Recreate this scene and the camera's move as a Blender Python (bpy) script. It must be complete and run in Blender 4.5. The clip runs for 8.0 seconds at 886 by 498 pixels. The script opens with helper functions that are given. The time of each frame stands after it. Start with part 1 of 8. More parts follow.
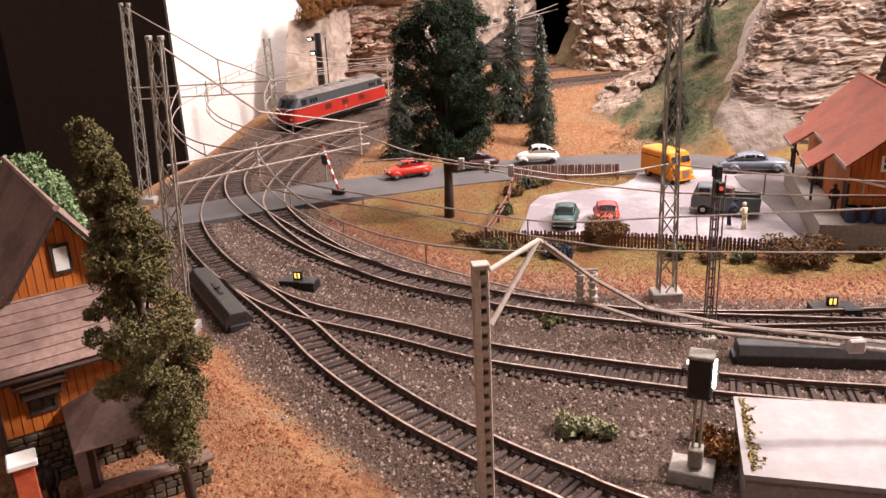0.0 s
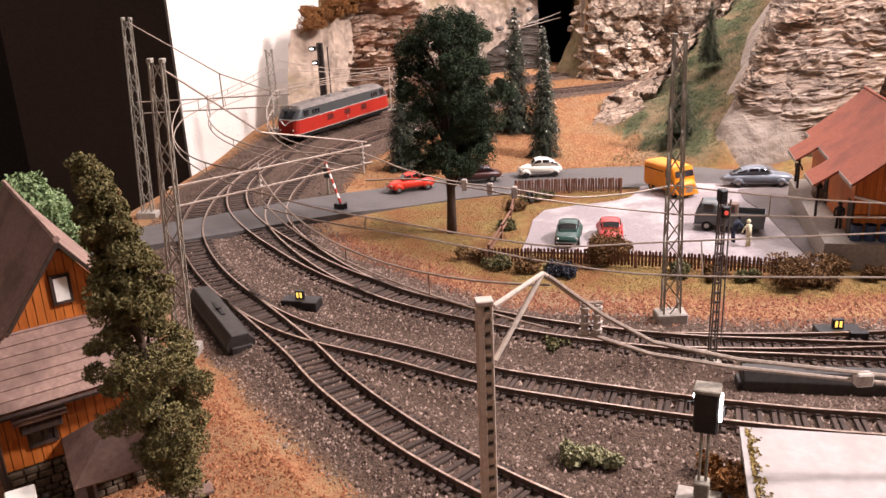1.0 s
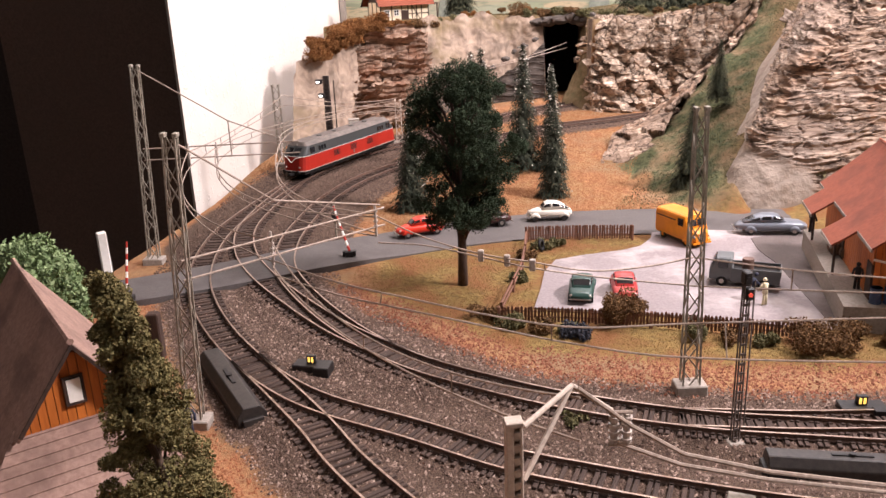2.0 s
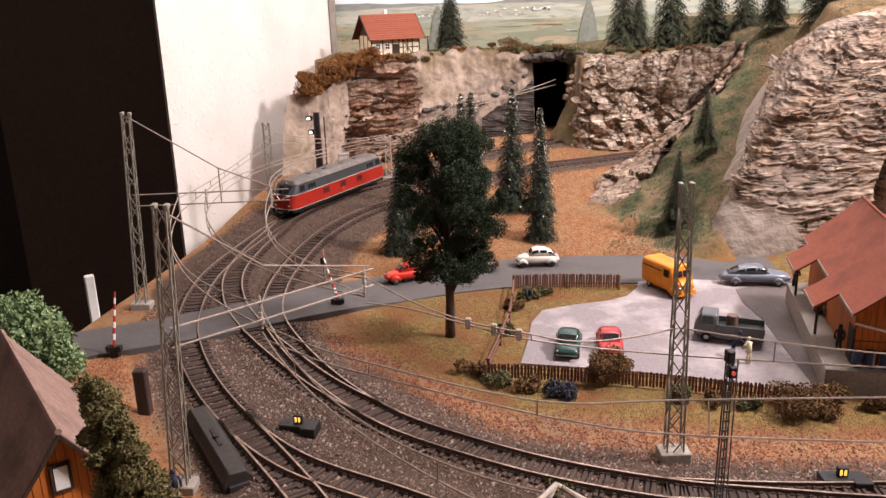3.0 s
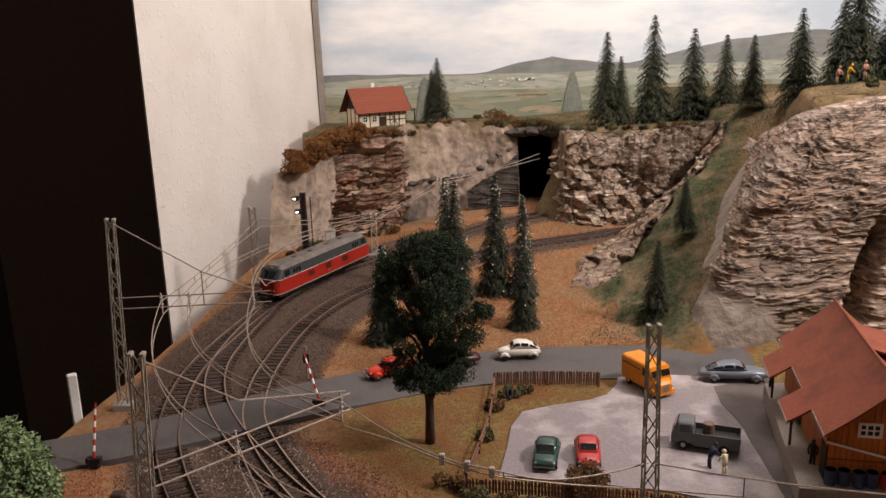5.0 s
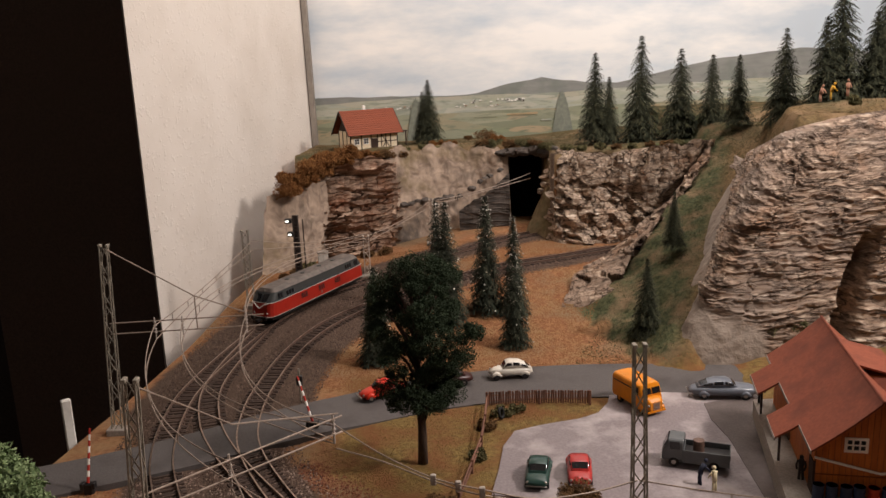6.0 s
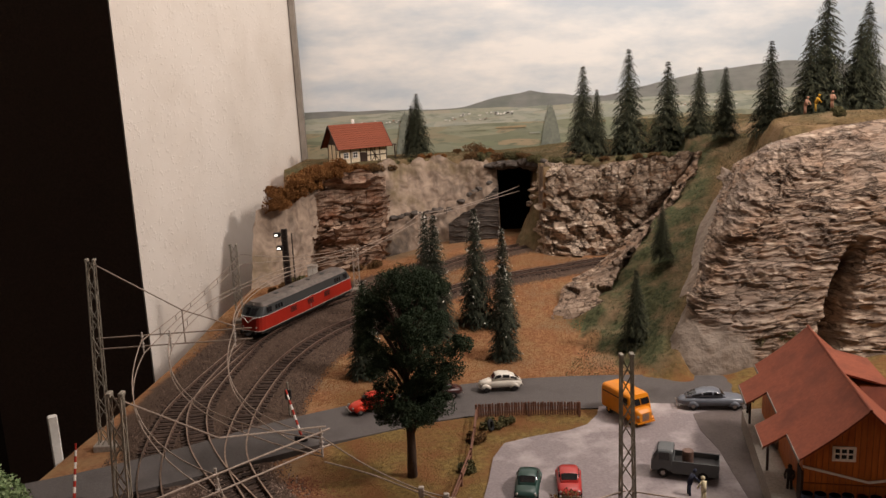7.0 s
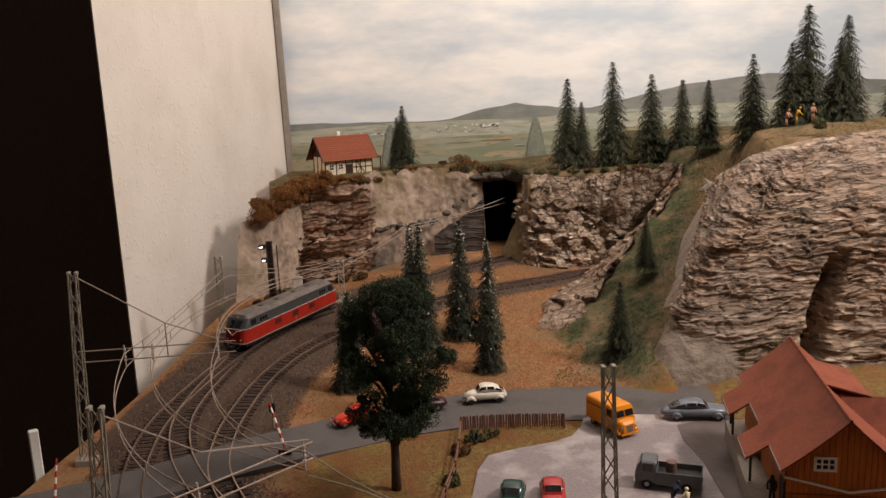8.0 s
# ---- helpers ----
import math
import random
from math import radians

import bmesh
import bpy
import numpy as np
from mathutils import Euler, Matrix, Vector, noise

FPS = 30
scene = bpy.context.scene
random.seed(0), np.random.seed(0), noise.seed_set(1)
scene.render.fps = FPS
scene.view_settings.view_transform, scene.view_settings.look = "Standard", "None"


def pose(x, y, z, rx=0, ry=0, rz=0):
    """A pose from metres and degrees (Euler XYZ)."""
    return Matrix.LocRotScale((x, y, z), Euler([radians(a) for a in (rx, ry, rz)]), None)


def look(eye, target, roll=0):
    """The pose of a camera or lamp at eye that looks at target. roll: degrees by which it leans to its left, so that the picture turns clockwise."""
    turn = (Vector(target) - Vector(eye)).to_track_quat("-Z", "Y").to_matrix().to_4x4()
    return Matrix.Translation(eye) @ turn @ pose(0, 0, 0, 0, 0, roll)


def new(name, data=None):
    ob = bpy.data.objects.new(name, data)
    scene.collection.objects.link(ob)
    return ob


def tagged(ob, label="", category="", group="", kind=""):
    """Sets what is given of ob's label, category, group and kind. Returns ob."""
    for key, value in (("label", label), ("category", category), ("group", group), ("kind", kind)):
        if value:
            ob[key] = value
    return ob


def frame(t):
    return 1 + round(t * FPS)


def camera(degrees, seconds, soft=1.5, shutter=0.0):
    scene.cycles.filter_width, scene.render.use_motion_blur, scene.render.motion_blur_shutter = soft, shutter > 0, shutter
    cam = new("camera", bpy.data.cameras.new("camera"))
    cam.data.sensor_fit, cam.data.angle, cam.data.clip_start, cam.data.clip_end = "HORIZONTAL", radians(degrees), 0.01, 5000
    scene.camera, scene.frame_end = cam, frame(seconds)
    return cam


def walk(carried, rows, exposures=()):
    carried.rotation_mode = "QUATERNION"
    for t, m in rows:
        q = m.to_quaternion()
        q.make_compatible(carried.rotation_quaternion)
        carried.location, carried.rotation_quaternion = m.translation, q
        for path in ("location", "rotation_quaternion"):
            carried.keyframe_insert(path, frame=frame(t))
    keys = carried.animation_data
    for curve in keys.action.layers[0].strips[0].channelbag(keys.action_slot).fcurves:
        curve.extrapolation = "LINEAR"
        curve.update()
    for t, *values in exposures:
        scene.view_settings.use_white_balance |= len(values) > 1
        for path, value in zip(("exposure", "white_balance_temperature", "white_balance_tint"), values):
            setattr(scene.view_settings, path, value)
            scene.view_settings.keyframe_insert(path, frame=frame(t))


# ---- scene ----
cam = camera(56.9, 8.0)
METRES, EYE, TILT, LEAN, TURN = 0.155, 0.178, -18.9, 2.5, 0.0
ROWS = [
    (0.0, 0.0, 0.0, 0.0, -0.0, 0.0, -0.0),
    (0.5, 0.032, 0.0088, 0.0281, -0.03, 0.07, 0.0),
    (1.0, -0.0034, 0.0168, 0.0685, 0.13, 0.14, -0.01),
    (2.5, -0.0699, 0.0606, 0.3871, -0.22, 1.28, -0.42),
    (3.0, -0.0625, 0.0335, 0.4619, -0.76, 1.88, -0.81),
    (3.5, -0.082, 0.0196, 0.5878, -1.23, 2.54, -1.05),
    (4.0, -0.0403, -0.0254, 0.7527, -1.46, 3.14, -0.91),
    (4.5, -0.0093, -0.0275, 0.7928, -1.31, 3.87, -0.81),
    (6.0, 0.0198, -0.094, 0.8137, -1.56, 5.87, 0.17),
    (6.5, 0.0389, -0.1037, 0.8049, -1.85, 6.49, 0.45),
    (7.0, 0.0353, -0.0979, 0.8042, -2.14, 6.84, 0.6),
    (7.5, 0.0489, -0.1049, 0.8063, -2.58, 7.18, 0.69),
    (8.0, 0.0532, -0.1049, 0.8076, -3.0, 7.62, 0.83),
]
walk(cam, [(t, pose(0, 0, EYE, TILT, LEAN, TURN) @ pose(METRES * x, METRES * y, METRES * z, 90 + pitch, roll, yaw)) for t, x, y, z, yaw, pitch, roll in ROWS],
     [(0.0, 0.31, 6200, 15.5), (1.0, 0.27, 6200, 15.5), (2.5, 0.06, 6150, 15), (3.5, -0.36, 6200, 13), (4.5, -0.81, 6300, 11), (6.0, -1.16, 6550, 9), (8.0, -1.26, 6800, 9)])

# ---- light: warm room lamps over the layout ----
world = bpy.data.worlds.new("room_air")
scene.world = world
world.use_nodes = True
world.node_tree.nodes["Background"].inputs[0].default_value = (1.0, 0.90, 0.82, 1)
world.node_tree.nodes["Background"].inputs[1].default_value = 0.05


def lamp(name, eye, target, size, watts, colour):
    data = bpy.data.lights.new(name, "AREA")
    data.shape, data.size, data.energy, data.color = "DISK", size, watts, colour
    ob = new(name, data)
    ob.matrix_world = look(eye, target)
    return ob


WARM = (1.0, 0.90, 0.86)
lamp("key_lamp", (1.00, 0.38, 1.00), (0.05, 0.90, 0.0), 0.20, 37, WARM)
lamp("ceiling_lamp", (0.42, 1.02, 1.22), (0.25, 1.55, 0.25), 0.6, 20, (1.0, 0.92, 0.90))
lamp("room_lamp", (-0.55, -0.55, 1.40), (-0.1, 0.6, 0.0), 0.8, 5, (1.0, 0.91, 0.87))

# ---- materials ----
def srgb(r, g, b):
    return tuple(((c / 255 + 0.055) / 1.055) ** 2.4 if c > 10 else c / 255 / 12.92 for c in (r, g, b)) + (1.0,)


def mix(nt, fac, a, b):
    n = nt.nodes.new("ShaderNodeMix")
    n.data_type = "RGBA"
    for sock, v in ((n.inputs[0], fac), (n.inputs[6], a), (n.inputs[7], b)):
        if isinstance(v, bpy.types.NodeSocket):
            nt.links.new(v, sock)
        else:
            sock.default_value = v
    return n.outputs[2]


def noise_tex(nt, coord, scale, detail=4.0, stretch=None, rough=0.6):
    n = nt.nodes.new("ShaderNodeTexNoise")
    n.inputs["Scale"].default_value, n.inputs["Detail"].default_value, n.inputs["Roughness"].default_value = scale, detail, rough
    if stretch:
        m = nt.nodes.new("ShaderNodeMapping")
        m.inputs["Scale"].default_value = stretch
        nt.links.new(coord, m.inputs[0])
        coord = m.outputs[0]
    nt.links.new(coord, n.inputs["Vector"])
    return n.outputs[0]


def ramp(nt, fac, lo, hi):
    n = nt.nodes.new("ShaderNodeMapRange")
    n.inputs[1].default_value, n.inputs[2].default_value = lo, hi
    nt.links.new(fac, n.inputs[0])
    return n.outputs[0]


def start(name):
    m = bpy.data.materials.new(name)
    m.use_nodes = True
    nt = m.node_tree
    b = nt.nodes["Principled BSDF"]
    c = nt.nodes.new("ShaderNodeTexCoord").outputs["Object"]
    return m, nt, b, c


def bump(nt, b, height, strength, dist):
    n = nt.nodes.new("ShaderNodeBump")
    n.inputs["Strength"].default_value, n.inputs["Distance"].default_value = strength, dist
    nt.links.new(height, n.inputs["Height"])
    nt.links.new(n.outputs[0], b.inputs["Normal"])


def mat(name, c1, c2, scale=400, rough=0.8, metal=0.0, c3=None, stain=60, bumpy=0.3, depth=0.0004, stretch=None, vary=0.0, lo=0.35, hi=0.65, spec=0.4):
    """Two colours mixed by fine grain, a third by broad stains, with relief; vary: how far each object differs in tone."""
    m, nt, b, c = start(name)
    g = noise_tex(nt, c, scale, 5.0, stretch)
    col = mix(nt, ramp(nt, g, lo, hi), c1, c2)
    if c3:
        col = mix(nt, ramp(nt, noise_tex(nt, c, stain, 4.0), 0.48, 0.72), col, c3)
    if vary:
        info = nt.nodes.new("ShaderNodeObjectInfo")
        h = nt.nodes.new("ShaderNodeHueSaturation")
        r = nt.nodes.new("ShaderNodeMapRange")
        r.inputs[3].default_value, r.inputs[4].default_value = 1 - vary, 1 + vary
        nt.links.new(info.outputs["Random"], r.inputs[0])
        nt.links.new(r.outputs[0], h.inputs["Value"])
        nt.links.new(col, h.inputs["Color"])
        col = h.outputs[0]
    nt.links.new(col, b.inputs["Base Color"])
    b.inputs["Roughness"].default_value, b.inputs["Metallic"].default_value = rough, metal
    b.inputs["Specular IOR Level"].default_value = spec
    if bumpy:
        bump(nt, b, g, bumpy, depth)
    return m


def island(name, c1, c2, c3, rough=0.9, spec=0.2, grain=900):
    """Loose bits: every bit has a tone of its own between three colours."""
    m, nt, b, c = start(name)
    geo = nt.nodes.new("ShaderNodeNewGeometry")
    r = nt.nodes.new("ShaderNodeValToRGB")
    e = r.color_ramp.elements
    e[0].color, e[1].color = c1, c3
    e.new(0.5).color = c2
    nt.links.new(geo.outputs["Random Per Island"], r.inputs[0])
    col = mix(nt, ramp(nt, noise_tex(nt, c, grain, 3.0), 0.4, 0.7), r.outputs[0], c2)
    nt.links.new(col, b.inputs["Base Color"])
    b.inputs["Roughness"].default_value, b.inputs["Specular IOR Level"].default_value = rough, spec
    return m


def glow(name, colour, strength):
    m, nt, b, c = start(name)
    b.inputs["Base Color"].default_value = colour
    b.inputs["Emission Color"].default_value, b.inputs["Emission Strength"].default_value = colour, strength
    return m


STEEL_RUST = mat("rail_rust", srgb(82, 63, 53), srgb(108, 84, 71), 700, 0.65, 0.2, bumpy=0.2)
STEEL_SHINE = mat("rail_head_steel", srgb(176, 156, 142), srgb(136, 114, 100), 300, 0.36, 0.9, bumpy=0.05)
SLEEPER = mat("sleeper_brown", srgb(50, 38, 32), srgb(78, 60, 50), 900, 0.8, bumpy=0.5, vary=0.25, stretch=(1, 6, 1))
ASPHALT = mat("road_grey", srgb(80, 74, 72), srgb(95, 89, 86), 900, 0.85, c3=srgb(72, 66, 64), stain=25, bumpy=0.25)
CONCRETE = mat("lot_concrete", srgb(122, 111, 111), srgb(138, 127, 127), 500, 0.75, c3=srgb(176, 165, 162), stain=26, bumpy=0.2)
ROCK_BROWN = mat("rock_brown_layers", srgb(92, 72, 60), srgb(182, 154, 132), 120, 0.85, c3=srgb(124, 82, 58), stain=40, bumpy=0.7, depth=0.0016, stretch=(0.5, 0.5, 1.6))
PLASTER_ROCK, nt, b, c = start("grey_plaster_slope")
swirl = nt.nodes.new("ShaderNodeTexNoise")
swirl.inputs["Scale"].default_value, swirl.inputs["Detail"].default_value, swirl.inputs["Distortion"].default_value = 55, 6.0, 1.3
nt.links.new(c, swirl.inputs["Vector"])
col = mix(nt, ramp(nt, swirl.outputs[0], 0.30, 0.68), srgb(126, 109, 96), srgb(178, 157, 138))
col = mix(nt, ramp(nt, noise_tex(nt, c, 16, 4.0), 0.52, 0.72), col, srgb(122, 106, 78))
col = mix(nt, ramp(nt, noise_tex(nt, c, 24, 4.0, (1, 1, 0.5)), 0.54, 0.74), col, srgb(86, 77, 70))
nt.links.new(col, b.inputs["Base Color"])
b.inputs["Roughness"].default_value, b.inputs["Specular IOR Level"].default_value = 0.9, 0.2
bump(nt, b, swirl.outputs[0], 0.45, 0.003)


def fissure(nt, tex, width):
    """One on sound rock, falling to nought along thin winding cracks."""
    m = nt.nodes.new("ShaderNodeMath")
    m.operation = "SUBTRACT"
    m.inputs[1].default_value = 0.5
    a = nt.nodes.new("ShaderNodeMath")
    a.operation = "ABSOLUTE"
    nt.links.new(tex, m.inputs[0])
    nt.links.new(m.outputs[0], a.inputs[0])
    return ramp(nt, a.outputs[0], 0.0, width)


def blend(nt, fac, a, b):
    n = nt.nodes.new("ShaderNodeMix")
    for sock, v in ((n.inputs[0], fac), (n.inputs[2], a), (n.inputs[3], b)):
        if isinstance(v, bpy.types.NodeSocket):
            nt.links.new(v, sock)
        else:
            sock.default_value = v
    return n.outputs[0]


def cracked_tones(nt, c, stretch, big, small, dark, low, high, warm, pale):
    """Colour and relief of broken rock: two nets of dark cracks, warm stains, pale ridges."""
    wide, fine = noise_tex(nt, c, big, 5.0, stretch, 0.55), noise_tex(nt, c, small, 4.0, stretch, 0.6)
    grain = noise_tex(nt, c, small * 2.2, 4.0, stretch)
    k1, k2 = fissure(nt, wide, 0.030), fissure(nt, fine, 0.028)
    col = mix(nt, ramp(nt, grain, 0.32, 0.66), low, high)
    col = mix(nt, ramp(nt, noise_tex(nt, c, 22, 4.0), 0.50, 0.74), col, warm)
    col = mix(nt, ramp(nt, fine, 0.57, 0.68), col, pale)
    col = mix(nt, blend(nt, 0.45, k2, 1.0), dark, col)
    col = mix(nt, k1, dark, col)
    return col, blend(nt, 0.35, blend(nt, 0.40, k1, k2), blend(nt, 0.4, fine, grain))


def cracked(name, stretch, big, small, dark, low, high, warm, pale, depth):
    m, nt, b, c = start(name)
    col, relief = cracked_tones(nt, c, stretch, big, small, dark, low, high, warm, pale)
    nt.links.new(col, b.inputs["Base Color"])
    b.inputs["Roughness"].default_value, b.inputs["Specular IOR Level"].default_value = 0.8, 0.3
    bump(nt, b, relief, 0.9, depth)
    return m


def rock_and_plaster():
    """Layered warm grey rock, paler on jutting lips, giving way to trowelled plaster where the attribute says so."""
    m, nt, b, c = start("rock_grey_ledges")
    a = nt.nodes.new("ShaderNodeAttribute")
    a.attribute_name = "finish"
    s = nt.nodes.new("ShaderNodeSeparateColor")
    nt.links.new(a.outputs["Color"], s.inputs[0])
    rock, relief = cracked_tones(nt, c, (0.42, 0.42, 1.9), 40, 105, srgb(78, 62, 51), srgb(124, 103, 88), srgb(170, 146, 125), srgb(154, 118, 90), srgb(206, 186, 164))
    rock = mix(nt, ramp(nt, noise_tex(nt, c, 12, 3.0), 0.48, 0.68), rock, srgb(144, 126, 112))
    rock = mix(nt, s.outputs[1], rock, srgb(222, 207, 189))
    trowel = noise_tex(nt, c, 70, 4.0)
    pale = mix(nt, ramp(nt, noise_tex(nt, c, 110, 5.0), 0.25, 0.75), srgb(126, 112, 100), srgb(150, 135, 121))
    pale = mix(nt, ramp(nt, noise_tex(nt, c, 30, 4.0), 0.5, 0.85), pale, srgb(124, 104, 86))
    nt.links.new(mix(nt, s.outputs[0], pale, rock), b.inputs["Base Color"])
    b.inputs["Roughness"].default_value, b.inputs["Specular IOR Level"].default_value = 0.75, 0.35
    bump(nt, b, blend(nt, s.outputs[0], trowel, relief), 0.9, 0.0036)
    return m


ROCK_SLATE = mat("rock_dark_slate", srgb(58, 52, 48), srgb(98, 88, 80), 160, 0.8, c3=srgb(76, 66, 58), stain=40, bumpy=0.6, depth=0.001, stretch=(0.5, 0.5, 2.0))
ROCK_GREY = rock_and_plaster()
ROCK_BLOCK = cracked("rock_pale_blocks", (0.8, 0.8, 1.5), 46, 110, srgb(78, 65, 56), srgb(142, 121, 104), srgb(200, 178, 156), srgb(168, 132, 104), srgb(228, 212, 192), 0.0036)
ROCK_RIDGE = cracked("rock_brown_ridge", (1.0, 1.0, 0.8), 42, 90, srgb(70, 56, 46), srgb(124, 103, 87), srgb(160, 138, 119), srgb(142, 106, 78), srgb(190, 170, 148), 0.0035)
PLASTER_MOSS = mat("mossy_plaster", srgb(104, 88, 62), srgb(134, 116, 88), 160, 0.95, c3=srgb(98, 92, 62), stain=50, bumpy=0.6, depth=0.002)
WALL_WHITE, nt, b, c = start("white_roughcast")
b.inputs["Roughness"].default_value, b.inputs["Specular IOR Level"].default_value = 0.9, 0.2
nt.links.new(mix(nt, ramp(nt, noise_tex(nt, c, 8, 4.0), 0.4, 0.65), srgb(218, 209, 199), srgb(209, 199, 188)), b.inputs["Base Color"])
bump(nt, b, ramp(nt, noise_tex(nt, c, 120, 2.5), 0.56, 0.74), 0.32, 0.0022)
BLACK_CLOTH = mat("black_fabric", srgb(86, 71, 63), srgb(97, 81, 72), 300, 0.95, c3=srgb(90, 75, 67), stain=3, bumpy=0.1, spec=0.1)
BLACK_DEEP = mat("black_board", srgb(52, 45, 42), srgb(62, 54, 50), 200, 0.95, bumpy=0.1, spec=0.1)
CAVE = mat("tunnel_darkness", srgb(7, 6, 6), srgb(13, 11, 10), 100, 0.95, bumpy=0.3, depth=0.002, spec=0.05)
ROOM = mat("room_paint", srgb(205, 192, 176), srgb(215, 203, 188), 30, 0.9, bumpy=0.1)

# ---- track plan: centre lines in metres ----
def step(x, a, b):
    t = np.clip((x - a) / (b - a), 0, 1)
    return t * t * (3 - 2 * t)


def grade(x, y):
    """Height of the track bed: level in front, climbing behind the level crossing towards the tunnel."""
    return -0.005 + 0.007 * step(np.asarray(y), 0.78, 1.08) + 0.026 * step(np.asarray(x), -0.1, 0.14) * step(np.asarray(y), 0.85, 1.08)


def spline(pts, step=0.004):
    """Even points along a smooth line through pts."""
    p = np.array(pts, float)
    p = np.vstack([2 * p[0] - p[1], p, 2 * p[-1] - p[-2]])
    out = []
    for i in range(1, len(p) - 2):
        a, b, c, d = p[i - 1:i + 3]
        for t in np.linspace(0, 1, 24, endpoint=False):
            out.append(0.5 * (2 * b + (c - a) * t + (2 * a - 5 * b + 4 * c - d) * t * t + (3 * b - a - 3 * c + d) * t ** 3))
    out = np.array(out + [p[-2]])
    s = np.r_[0, np.cumsum(np.linalg.norm(np.diff(out, axis=0), axis=1))]
    q = np.linspace(0, s[-1], max(2, int(s[-1] / step)))
    return np.stack([np.interp(q, s, out[:, k]) for k in range(out.shape[1])], 1)


MAIN = [(0.62, 0.235), (0.40, 0.262), (0.27, 0.284), (0.177, 0.304), (0.143, 0.312), (0.098, 0.326), (0.049, 0.345), (0.011, 0.362), (-0.032, 0.390), (-0.082, 0.420), (-0.112, 0.447), (-0.138, 0.480), (-0.167, 0.526),
        (-0.193, 0.579), (-0.212, 0.634), (-0.224, 0.705), (-0.225, 0.778), (-0.208, 0.873), (-0.181, 0.964), (-0.138, 1.055), (-0.091, 1.113), (-0.030, 1.158), (0.040, 1.195), (0.126, 1.240), (0.197, 1.290), (0.26, 1.36)]
BRANCH = [(-0.140, 0.483), (-0.112, 0.442), (-0.084, 0.399), (-0.065, 0.366), (-0.042, 0.333), (-0.016, 0.301), (0.014, 0.271), (0.036, 0.252), (0.052, 0.238), (0.10, 0.205), (0.18, 0.165)]
INNER = [(0.62, 0.305), (0.40, 0.340), (0.212, 0.371), (0.168, 0.379), (0.114, 0.390), (0.059, 0.410), (0.014, 0.434), (-0.037, 0.470), (-0.077, 0.516), (-0.115, 0.578), (-0.145, 0.645), (-0.155, 0.704), (-0.155, 0.769), (-0.144, 0.857),
         (-0.117, 0.937), (-0.075, 0.997), (-0.010, 1.040), (0.065, 1.065), (0.135, 1.086), (0.205, 1.115), (0.257, 1.140), (0.34, 1.165)]
LINK = [(-0.045, 0.478), (-0.088, 0.524), (-0.128, 0.580), (-0.163, 0.637), (-0.189, 0.695), (-0.205, 0.765), (-0.203, 0.840), (-0.188, 0.935)]
SIDING = [(0.105, 0.393), (0.165, 0.386), (0.23, 0.384), (0.30, 0.386), (0.45, 0.392), (0.62, 0.40)]
LINES = {n: spline(p, 0.003) for n, p in (("main", MAIN), ("branch", BRANCH), ("inner", INNER), ("link", LINK), ("siding", SIDING))}
ROAD = spline([(-0.36, 0.578), (-0.276, 0.607), (-0.20, 0.640), (-0.135, 0.676), (-0.075, 0.712), (0.0, 0.744), (0.07, 0.759), (0.13, 0.762), (0.21, 0.756), (0.32, 0.738), (0.50, 0.718), (0.70, 0.71)], 0.008)


def near(x, y, line):
    """Least distance of the points (x, y) to a line."""
    d = np.full(np.shape(x), 9.0)
    for px, py in line[::3, :2]:
        d = np.minimum(d, np.hypot(x - px, y - py))
    return d


def value_noise(x, y, seed=0):
    """Smooth noise between -1 and 1 on a unit lattice."""
    x, y = np.broadcast_arrays(np.asarray(x, float), np.asarray(y, float))
    xi, yi = np.floor(x).astype(np.int64), np.floor(y).astype(np.int64)
    fx, fy = x - xi, y - yi
    fx, fy = fx * fx * (3 - 2 * fx), fy * fy * (3 - 2 * fy)

    def h(a, b):
        n = (a * 374761393 + b * 668265263 + int(seed * 1000) * 69069) & 0x7FFFFFFF
        n = ((n ^ (n >> 13)) * 1274126177) & 0x7FFFFFFF
        return ((n ^ (n >> 16)) & 0xFFFF) / 32767.5 - 1
    a, b, c, d = h(xi, yi), h(xi + 1, yi), h(xi, yi + 1), h(xi + 1, yi + 1)
    return (a + (b - a) * fx) * (1 - fy) + (c + (d - c) * fx) * fy


def lump(x, y, f, seed=0.0, octaves=4):
    """Fractal noise; f: how many lumps to about six metres."""
    v, a = 0.0, 1.0
    f = f / 3.0
    for k in range(octaves):
        t = 0.6 * k + 0.3
        u, w = x * np.cos(t) + y * np.sin(t), -x * np.sin(t) + y * np.cos(t)
        v = v + a * value_noise(u * f + 31.7 * k, w * f - 17.3 * k, seed + k)
        f, a = f * 2.03, a * 0.55
    return v / 1.3


def left_edge(y):
    return np.interp(y, [0.0, 0.62, 0.67, 0.86, 0.98, 1.18, 1.30, 1.60], [-0.40, -0.305, -0.297, -0.271, -0.249, -0.228, -0.215, -0.185])


